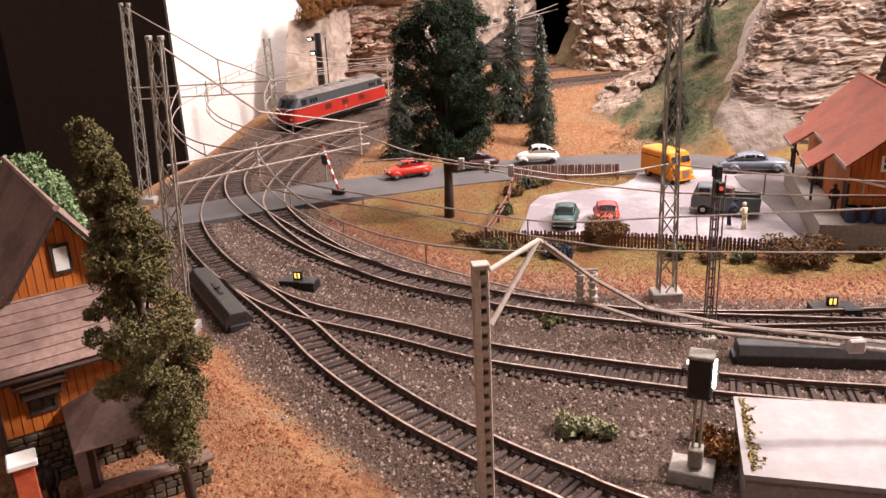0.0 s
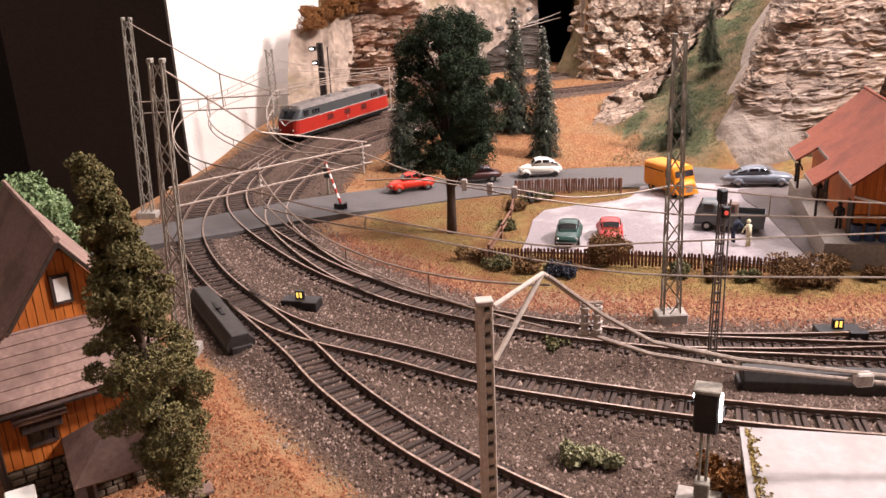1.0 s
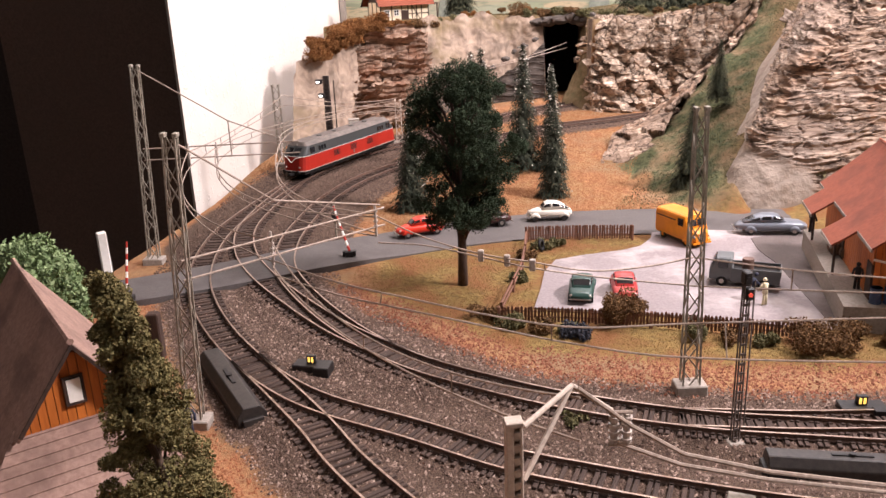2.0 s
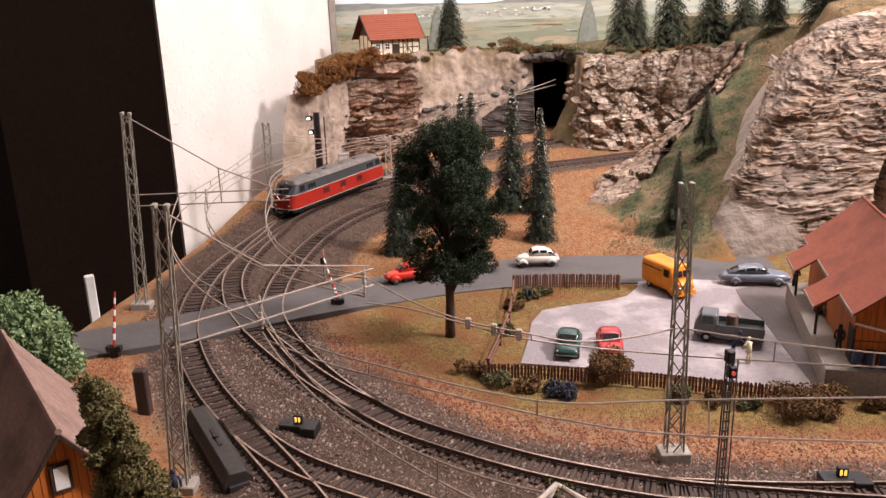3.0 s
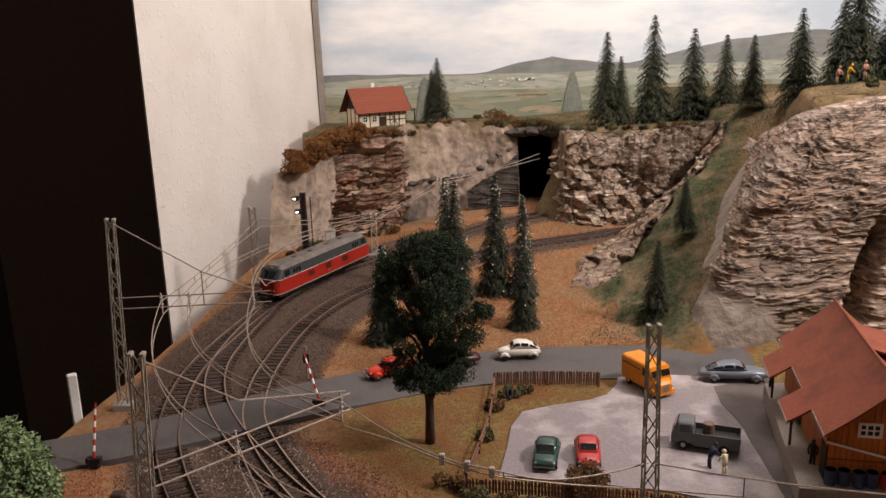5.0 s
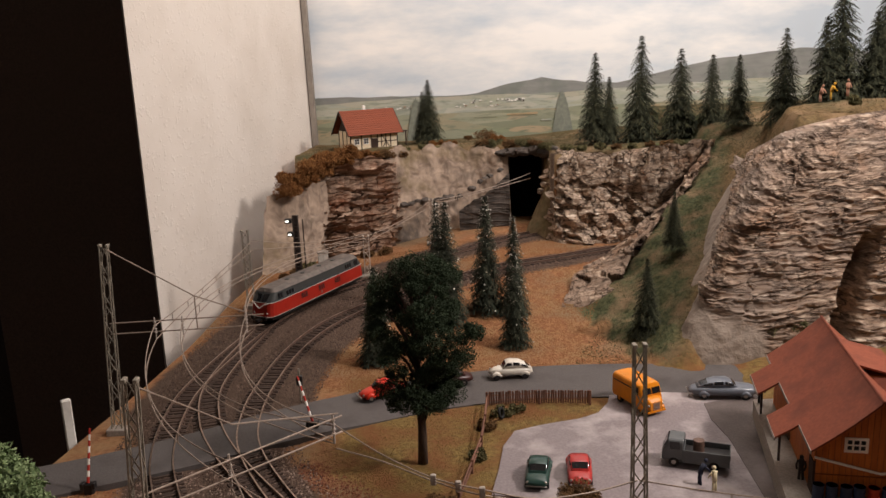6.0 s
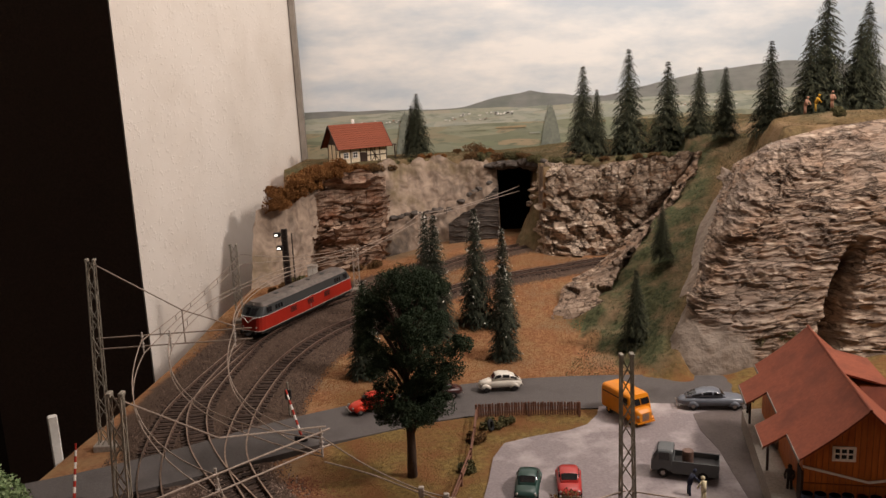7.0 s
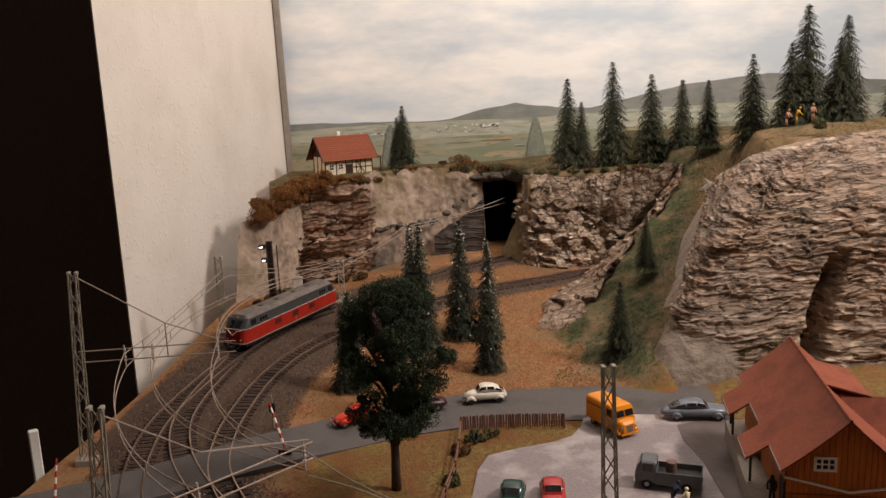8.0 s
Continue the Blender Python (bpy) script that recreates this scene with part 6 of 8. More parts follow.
for k, (x, y, z, r, m) in enumerate(((-0.118, 1.372, 0.150, 0.012, LEAF_RUST), (-0.09, 1.365, 0.152, 0.010, LEAF_RUST), (-0.055, 1.37, 0.152, 0.009, LEAF_BROWN), (-0.02, 1.385, 0.154, 0.008, LEAF_MOSS), (0.003, 1.392, 0.156, 0.010, LEAF_MOSS), (0.030, 1.400, 0.158, 0.013, LEAF_RUST), (0.052, 1.400, 0.158, 0.011, LEAF_RUST), (0.086, 1.45, 0.164, 0.007, LEAF_BROWN),
                                        (0.118, 1.465, 0.160, 0.021, LEAF_BROWN), (0.137, 1.46, 0.158, 0.016, LEAF_RUST), (0.150, 1.385, 0.155, 0.013, LEAF_BROWN), (0.175, 1.36, 0.158, 0.013, LEAF_MOSS), (0.20, 1.30, 0.158, 0.012, LEAF_MOSS), (0.222, 1.265, 0.158, 0.011, LEAF_MOSS), (0.245, 1.25, 0.160, 0.010, LEAF_MOSS), (0.27, 1.245, 0.162, 0.010, LEAF_MOSS),
                                        (0.295, 1.24, 0.162, 0.008, LEAF_BROWN), (0.32, 1.24, 0.162, 0.009, LEAF_MOSS), (0.345, 1.24, 0.163, 0.009, LEAF_BROWN), (0.37, 1.235, 0.163, 0.012, LEAF_BROWN), (0.385, 1.23, 0.162, 0.012, LEAF_MOSS), (0.50, 0.962, 0.234, 0.010, LEAF_MOSS), (0.65, 0.99, 0.235, 0.022, LEAF_MOSS), (0.148, 1.352, 0.158, 0.014, LEAF_BROWN), (0.166, 1.338, 0.160, 0.013, LEAF_MOSS), (0.186, 1.322, 0.160, 0.013, LEAF_BROWN), (0.128, 1.372, 0.158, 0.014, LEAF_MOSS), (0.105, 1.380, 0.160, 0.012, LEAF_BROWN), (0.352, 0.805, 0.020, 0.016, LEAF_MOSS), (0.375, 0.800, 0.024, 0.014, LEAF_MOSS), (-0.215, 1.06, 0.010, 0.009, LEAF_BROWN), (-0.165, 1.17, 0.012, 0.012, LEAF_MOSS), (-0.175, 1.10, 0.012, 0.010, LEAF_MOSS), (-0.19, 1.12, 0.012, 0.012, LEAF_BROWN), (-0.195, 1.08, 0.012, 0.010, LEAF_MOSS), (-0.18, 1.15, 0.012, 0.012, LEAF_BROWN), (-0.085, 1.24, 0.012, 0.011, LEAF_BROWN), (-0.06, 1.25, 0.014, 0.012, LEAF_BROWN))):
    bush((x, y, z), r, m, "small brown-green bush on the rocks", 140 + k, "bushes on the rocks", 6, 300, 0.75, 0.0010)

# ---- fences ----
bm = bmesh.new()
lo = [(-0.00082, 0), (0.00082, 0), (0.00082, 0.0098), (0, 0.0108), (-0.00082, 0.0098)]
f0 = [bm.verts.new((x, -0.0003, z)) for x, z in lo]
f1 = [bm.verts.new((x, 0.0003, z)) for x, z in lo]
bm.faces.new(f0)
bm.faces.new(f1[::-1])
for k in range(5):
    bm.faces.new((f0[k], f1[k], f1[(k + 1) % 5], f0[(k + 1) % 5]))
PICKET = bpy.data.meshes.new("picket")
bm.to_mesh(PICKET)
bm.free()
PICKET.materials.append(FENCE_WOOD)


def picket_fence(label, pts, gap, h_scale=1.0, z=0.0):
    th = group_of("picket_fence", label, "fence", "fences")
    line = spline(pts, gap)
    for i, p in enumerate(line):
        d = line[min(i + 1, len(line) - 1)] - line[max(i - 1, 0)]
        ob = new("picket", PICKET)
        ob.parent = th
        ob.matrix_basis = pose(p[0], p[1], z + 0.001 + 0.0004 * math.sin(i * 2.1), 1.5 * math.sin(i * 3.3), 2.0 * math.sin(i * 1.7), math.degrees(math.atan2(d[1], d[0]))) @ Matrix.Diagonal((1, 1, h_scale, 1))
    for hz in (0.0035, 0.0075):
        part("rail", tube(bmesh.new(), [(*p, z + 0.001 + hz * h_scale) for p in line[::3]] + [(*line[-1], z + 0.001 + hz * h_scale)], 0.0005, 4), FENCE_WOOD, th)
    for p in (line[0], line[len(line) // 2], line[-1]):
        part("post", rounded(new_box(p[0] - 0.001, p[0] + 0.001, p[1] - 0.001, p[1] + 0.001, z - 0.002, z + 0.0112 * h_scale), 0.0002), FENCE_WOOD, th)


picket_fence("dark brown picket fence along the parking lot", [(0.020, 0.536), (0.06, 0.530), (0.12, 0.517), (0.17, 0.502), (0.212, 0.489)], 0.0022, 1.0, -0.0045)
picket_fence("weathered brown picket fence beside the road", [(0.055, 0.7125), (0.10, 0.712), (0.147, 0.706)], 0.0021, 1.2, -0.0045)


def rail_fence():
    th = group_of("rail_fence", "rough wooden rail fence beside the lot", "fence", "fences")
    line = [(0.055, 0.712), (0.050, 0.672), (0.044, 0.632), (0.034, 0.592), (0.022, 0.545)]
    for x, y in line:
        part("post", tube(bmesh.new(), [(x, y, -0.008), (x + 0.0006, y, 0.0065)], 0.0011, 6), FENCE_WOOD, th)
    for z in (0.0, 0.0045):
        for a, b in zip(line, line[1:]):
            part("rail", tube(bmesh.new(), [(*a, z), (*b, z + 0.0006)], 0.0008, 6), FENCE_WOOD, th)


rail_fence()

# ---- buildings ----
def tilted(parent, name, pts, thick, material, label=""):
    """A flat slab with these four corners as its upper face."""
    bm = bmesh.new()
    p = [Vector(v) for v in pts]
    n = (p[1] - p[0]).cross(p[2] - p[0]).normalized()
    if n.z < 0:
        n = -n
    up = [bm.verts.new(v) for v in p]
    dn = [bm.verts.new(v - n * thick) for v in p]
    k = len(p)
    bm.faces.new(up)
    bm.faces.new(dn[::-1])
    for i in range(k):
        bm.faces.new((up[i], dn[i], dn[(i + 1) % k], up[(i + 1) % k]))
    return part(name, bm, material, parent, label)


def window(parent, m, w, h, cols, rows, frame_mat, depth=0.0006):
    """A small window in the local plane x, z of the matrix m: pane, frame and glazing bars."""
    win = part("window", new_box(-w / 2, w / 2, -0.0002, 0.0004, 0, h), GLASS_DARK, parent)
    win.matrix_basis = m
    t = w * 0.07
    for a in ((-w / 2 - t, -w / 2 + t, 0, h), (w / 2 - t, w / 2 + t, 0, h), (-w / 2 - t, w / 2 + t, -t, t), (-w / 2 - t, w / 2 + t, h - t, h + t)):
        part("frame_bar", new_box(a[0], a[1], -depth, 0.0003, a[2], a[3]), frame_mat, win)
    for c in range(1, cols):
        x = -w / 2 + w * c / cols
        part("glazing_bar", new_box(x - t * 0.6, x + t * 0.6, -depth * 0.9, 0.0003, 0, h), frame_mat, win)
    for r in range(1, rows):
        z = h * r / rows
        part("glazing_bar", new_box(-w / 2, w / 2, -depth * 0.8, 0.0003, z - t * 0.6, z + t * 0.6), frame_mat, win)
    return win


def planks(parent, m, outline, pitch, material, name="plank"):
    """Upright boards filling the outline z(x) between x0 and x1 in the local plane of m, each a part."""
    x0, x1, z0, ztop = outline
    n = max(1, int((x1 - x0) / pitch))
    p = (x1 - x0) / n
    for k in range(n):
        a, b = x0 + k * p + p * 0.05, x0 + (k + 1) * p - p * 0.05
        bm = bmesh.new()
        q = [(a, z0), (b, z0), (b, ztop(b)), (a, ztop(a))]
        if min(ztop(a), ztop(b)) <= z0 + 1e-5:
            continue
        f = [bm.verts.new((x, -0.0006, z)) for x, z in q]
        g = [bm.verts.new((x, 0.0002, z)) for x, z in q]
        bm.faces.new(f)
        for i in range(4):
            bm.faces.new((f[i], g[i], g[(i + 1) % 4], f[(i + 1) % 4]))
        ob = part(name, bm, material, parent)
        ob.matrix_basis = m


PLANK_VAR = mat("plank_orange_boards", srgb(172, 92, 32), srgb(194, 110, 42), 700, 0.6, stretch=(1, 1, 0.12), vary=0.10, bumpy=0.2)


def station():
    """Goods shed: gable end towards the viewer, long red roof with stepped eaves."""
    th = group_of("station_building", "orange timber goods shed with a red flared roof and stepped eaves", "building", "", (0.285, 0.492, 0.0), -13.8)
    E_, R_, HW, LN = 0.0520, 0.0865, 0.0395, 0.166
    bx = 0.033
    part("wall_core", new_box(-bx, bx, 0.011, LN - 0.006, 0.004, 0.0555), PLANK_DARK, th)
    bm = bmesh.new()
    v = [bm.verts.new(p) for p in ((-bx, 0.011, 0.055), (bx, 0.011, 0.055), (0, 0.011, 0.083), (-bx, LN - 0.006, 0.055), (bx, LN - 0.006, 0.055), (0, LN - 0.006, 0.083))]
    for f in ((0, 1, 2), (5, 4, 3), (0, 2, 5, 3), (1, 4, 5, 2)):
        bm.faces.new([v[k] for k in f])
    part("gable", bm, PLANK_DARK, th)
    ident = pose(0, 0.0106, 0)
    planks(th, ident, (-bx, bx, 0.0285, lambda x: 0.0825 - (0.0825 - 0.0560) * abs(x) / bx), 0.0036, PLANK_VAR)
    planks(th, pose(0, 0.0106, 0), (-bx, bx, 0.005, lambda x: 0.0275), 0.0036, PLANK_VAR)
    planks(th, pose(-bx - 0.0003, 0.0, 0, 0, 0, -90), (-LN + 0.006, -0.011, 0.005, lambda x: 0.0525), 0.0050, PLANK_VAR)
    for a, b in (((-bx - 0.001, 0.0400), (0.006, 0.0310)), ((0.006, 0.0310), (bx + 0.001, 0.0360))):
        part("white_trim", tube(bmesh.new(), [(a[0], 0.0090, a[1]), (b[0], 0.0090, b[1])], 0.0009, 6), WHITE, th)
    window(th, pose(-0.0095, 0.0098, 0.0456), 0.0125, 0.0085, 3, 2, WHITE)
    # roof: flared slope, eaves stepping in and out along the left side
    steps = [(-0.006, 0.032, 0.0), (0.032, 0.067, 0.0150), (0.067, 0.107, 0.0), (0.107, 0.146, 0.0150), (0.146, LN, 0.0)]
    prof = lambda q: R_ - (R_ - E_) * (1.16 * q - 0.16 * q * q)
    for side in (-1, 1):
        for y0, y1, out in steps:
            hw = HW + (out if side < 0 else 0)
            bm = bmesh.new()
            rows = []
            for q in np.linspace(0, 1, 7):
                x = side * (0.0004 + hw * q)
                zq = prof(q * hw / HW)
                rows.append([bm.verts.new((x, y, zq - dz)) for y, dz in ((y0, 0), (y1, 0), (y1, 0.0016), (y0, 0.0016))])
            for a, b in zip(rows, rows[1:]):
                for k in range(4):
                    f = (a[k], a[(k + 1) % 4], b[(k + 1) % 4], b[k])
                    bm.faces.new(f if side > 0 else f[::-1])
            bm.faces.new(rows[-1] if side < 0 else rows[-1][::-1])
            bm.faces.new(rows[0])
            rf = part("roof_panel", bm, ROOF_RED, th)
            part("fascia", new_box(min(side * hw, side * (hw + 0.0008)), max(side * hw, side * (hw + 0.0008)), y0, y1, prof(hw / HW) - 0.0026, prof(hw / HW) - 0.0002), STONE_BASE, rf)
    part("ridge_cap", tube(bmesh.new(), [(0, -0.0065, R_ + 0.0002), (0, LN + 0.0005, R_ + 0.0002)], 0.0011, 6), ROOF_RED, th)
    # cross wing on the far side with a lower roof
    part("wing", new_box(bx, bx + 0.085, 0.050, 0.112, 0.004, 0.050), PLANK, th)
    for ya, xa in ((0.043, 0.012), (0.122, 0.033)):
        tilted(th, "wing_roof", [(xa, ya, 0.050), (0.128, ya, 0.050), (0.128, 0.062, 0.0770), (xa, 0.062, 0.0770)], 0.0014, ROOF_RED)
    # broad shed dormer between the ridge and the wing
    part("dormer_wall", new_box(0.010, 0.0305, 0.0635, 0.1160, 0.050, 0.0765), PLANK, th)
    tilted(th, "dormer_roof", [(0.032, 0.0615, 0.0772), (0.032, 0.118, 0.0772), (0.0, 0.118, 0.0860), (0.0, 0.0615, 0.0860)], 0.0014, ROOF_RED)
    for k in range(4):
        y = 0.016 + k * 0.040
        part("door" if k % 2 == 0 else "post", new_box(-bx - 0.0016, -bx - 0.0002, y - 0.006, y + 0.006, 0.006, 0.036) if k % 2 == 0 else new_box(-0.048, -0.0465, y - 0.001, y + 0.001, 0.006, 0.0440), DARK_WOOD, th)


station()
# loading platform of the station
bm = slab([(0.2345, 0.501), (0.40, 0.460), (0.43, 0.66), (0.2765, 0.663)], -0.008, 0.0125)
tagged(part("platform", bm, STONE_BASE), "grey concrete loading platform under the shed", "platform", kind="structure")
DRUM_BLUE, DRUM_RED = mat("drum_blue", srgb(52, 66, 94), srgb(66, 80, 110), 500, 0.5, bumpy=0.1), mat("drum_red", srgb(186, 62, 34), srgb(168, 52, 28), 500, 0.5, bumpy=0.1)


def drum(x, y, material, label):
    th = group_of("oil_drum", label, "drum", "oil drums by the shed", (x, y, 0.0125))
    part("shell", tube(bmesh.new(), [(0, 0, 0), (0, 0, 0.0105)], 0.0034, 14), material, th)
    for z in (0.0006, 0.0036, 0.0069, 0.0101):
        part("hoop", disc(bmesh.new(), (0, 0, z), 0.0037, 0.0008, "Z", 14), material, th)


for k in range(8):
    c = k in (4, 6)
    drum(0.285 - 0.0315 * 0.971 + 0.0055 * 0.2385 + k * 0.0081, 0.492 + 0.0315 * 0.2385 + 0.0055 * 0.971 - k * 0.0020 + 0.0006 * math.sin(k * 2.4), DRUM_RED if c else DRUM_BLUE, "orange-red oil drum on the platform" if c else "dark blue oil drum on the platform")


def cottage():
    """Gable-fronted cottage: stone ground floor, orange boards above, brown tiled roof with a skirt roof below the gable."""
    th = group_of("cottage", "cottage with brown tiled roof, orange boarding and stone ground floor", "house", "", (-0.1450, 0.287, 0.0), 35.6)
    RZ, EZ, HW, HR, LN = 0.1015, 0.045, 0.041, 0.029, 0.112
    wx, we = 0.034, 0.0245
    part("stone_wall", new_box(-wx, we, -0.010, LN, -0.002, 0.022), mat("mortar_brown", srgb(74, 60, 48), srgb(92, 76, 60), 400, 0.9), th)
    part("upper_wall", new_box(-wx, we, -0.0095, LN, 0.022, 0.047), PLANK_DARK, th)
    rs = random.Random(5)
    z = 0.0
    while z < 0.0205:
        hh = rs.uniform(0.0024, 0.0036)
        x = -wx + rs.uniform(0, 0.002)
        while x < we - 0.002:
            ww = rs.uniform(0.003, 0.0062)
            part("stone", rounded(new_box(x, min(x + ww - 0.0005, we), -0.0114 - rs.uniform(0, 0.0006), -0.0095, z, min(z + hh - 0.0005, 0.0215)), 0.0003), STONEWALL, th)
            x += ww
        z += hh
    planks(th, pose(0, -0.0098, 0), (-wx, we, 0.0225, lambda x: 0.0455), 0.0034, PLANK_VAR)
    gz = lambda x: RZ - 0.0035 - 1.37 * abs(x)
    bm = bmesh.new()
    bm.faces.new([bm.verts.new(p) for p in ((-0.0215, 0.0045, 0.068), (0.0215, 0.0045, 0.068), (0.0215, 0.0045, 0.0690), (0, 0.0045, RZ - 0.003), (-0.0215, 0.0045, 0.0690))])
    part("gable_back", bm, PLANK_DARK, th)
    planks(th, pose(0, 0.0040, 0), (-0.0205, 0.0205, 0.069, gz), 0.0030, PLANK_VAR)
    window(th, pose(-0.001, 0.0030, 0.0765), 0.0062, 0.0105, 1, 2, DARK_WOOD)
    curt = part("curtain", new_box(-0.0024, 0.0024, 0.0024, 0.0028, 0.0772, 0.0862), WHITE, th)
    curt.location.x = -0.001
    # roof slopes with courses of tiles
    for side in (-1, 1):
        rows = 27
        for r in range(rows):
            q0, q1 = r / rows, (r + 1.12) / rows
            half = HW if side < 0 else HR
            x0, x1 = side * half * q0, side * half * q1
            drop = (RZ - EZ) * half / HW
            z0, z1 = RZ - drop * q0, RZ - drop * q1
            y0 = -0.0015 if q0 < 0.52 else 0.002
            lift = 0.0005
            pts = [(x0, y0, z0), (x0, LN + 0.004, z0), (x1, LN + 0.004, z1 + lift), (x1, y0, z1 + lift)]
            tilted(th, "tile_course", pts, 0.0011, SHINGLE)
    part("ridge", tube(bmesh.new(), [(0, -0.002, RZ + 0.0006), (0, LN + 0.004, RZ + 0.0006)], 0.0013, 6), SHINGLE, th)
    # barge boards
    for side in (-1, 1):
        part("barge_board", tube(bmesh.new(), [(0, -0.0018, RZ - 0.001), (side * 0.0215, -0.0018, 0.0715)], 0.0009, 4), DARK_WOOD, th)
    # skirt roof
    n = 8
    for r in range(n):
        q0, q1 = r / n, (r + 1.12) / n
        y0, y1, z0, z1 = 0.006 - 0.024 * q0, 0.006 - 0.024 * q1, 0.0715 - 0.0225 * q0, 0.0715 - 0.0225 * q1
        w0, w1 = 0.0225 + 0.0185 * q0, 0.0225 + 0.0185 * q1
        e0, e1 = 0.0225 + 0.0070 * q0, 0.0225 + 0.0070 * q1
        tilted(th, "tile_course", [(-w0, y0, z0), (e0, y0, z0), (e1, y1, z1 + 0.0006), (-w1, y1, z1 + 0.0006)], 0.0011, SHINGLE)
    part("gutter", tube(bmesh.new(), [(-0.041, -0.0188, 0.0475), (0.0295, -0.0188, 0.0475)], 0.0010, 6), DARK_WOOD, th)
    part("box_bay", rounded(new_box(-0.026, -0.012, -0.0150, -0.0098, 0.037, 0.0415), 0.0004), DARK_WOOD, th)
    part("bay_shelf", new_box(-0.028, -0.010, -0.0165, -0.0098, 0.0418, 0.0432), SHINGLE, th)
    window(th, pose(-0.019, -0.0106, 0.0300), 0.009, 0.0058, 2, 1, DARK_WOOD)
    part("downpipe", tube(bmesh.new(), [(-0.033, -0.017, 0.047), (-0.0335, -0.0125, 0.043), (-0.0335, -0.0125, 0.0)], 0.0006, 6), DARK_WOOD, th)
    part("vent", rounded(new_box(-0.031, -0.0285, 0.055, 0.058, 0.060, 0.0685), 0.0003), STONE_BASE, th)


cottage()


def pavilion():
    th = group_of("garden_pavilion", "small open pavilion with brown hipped roof and stone wall", "pavilion", "", (-0.1240, 0.2640, 0.0), 30)
    w = 0.0190
    for a, b in (((-1, -1), (1, -1)), ((1, -1), (1, 1)), ((1, 1), (-1, 1)), ((-1, 1), (-1, -1))):
        tilted(th, "roof_slope", [(a[0] * w, a[1] * w, 0.0290), (b[0] * w, b[1] * w, 0.0290), (b[0] * 0.001, b[1] * 0.001, 0.0440), (a[0] * 0.001, a[1] * 0.001, 0.0440)], 0.0011, SHINGLE)
    for sx in (-1, 1):
        for sy in (-1, 1):
            part("post", rounded(new_box(sx * 0.014 - 0.0011, sx * 0.014 + 0.0011, sy * 0.014 - 0.0011, sy * 0.014 + 0.0011, 0.010, 0.0295), 0.0002), DARK_WOOD, th)
    rs = random.Random(2)
    part("wall_core", new_box(-0.0165, 0.024, -0.0165, -0.0125, -0.002, 0.0095), STONEWALL, th)
    part("side_core", new_box(-0.0165, -0.0125, -0.0125, 0.016, -0.002, 0.0095), STONEWALL, th)
    for k in range(3):
        x = -0.0168
        while x < 0.022:
            ww = rs.uniform(0.0028, 0.005)
            part("stone", rounded(new_box(x, x + ww - 0.0005, -0.0174 - rs.uniform(0, 0.0004), -0.0160, 0.0004 + k * 0.0031, 0.0031 + k * 0.0031), 0.0003), STONEWALL, th)
            x += ww
    part("wall_cap", rounded(new_box(-0.0185, 0.026, -0.0185, -0.0110, 0.0096, 0.0112), 0.0003), SHINGLE, th)
    part("side_cap", rounded(new_box(-0.0185, -0.0110, -0.0110, 0.017, 0.0096, 0.0112), 0.0003), SHINGLE, th)


pavilion()
th = group_of("gate_pillar", "orange-red gate pillar with a pale capstone", "pillar", "", (-0.1415, 0.226, 0.0), 30)
part("shaft", rounded(new_box(-0.0032, 0.0032, -0.0032, 0.0032, -0.002, 0.034), 0.0003), mat("pillar_red", srgb(176, 74, 44), srgb(190, 90, 56), 400, 0.8), th)
part("capstone", rounded(new_box(-0.0045, 0.0045, -0.0045, 0.0045, 0.034, 0.0362), 0.0004), WHITE, th)
th = group_of("garden_wall", "low white-capped garden wall beside the cottage", "wall", "", (-0.133, 0.221, 0.0), -38)
part("body", new_box(0.0, 0.030, -0.002, 0.002, -0.002, 0.0200), STONE_BASE, th)
part("coping", rounded(new_box(-0.001, 0.031, -0.0032, 0.0032, 0.020, 0.0218), 0.0003), WHITE, th)


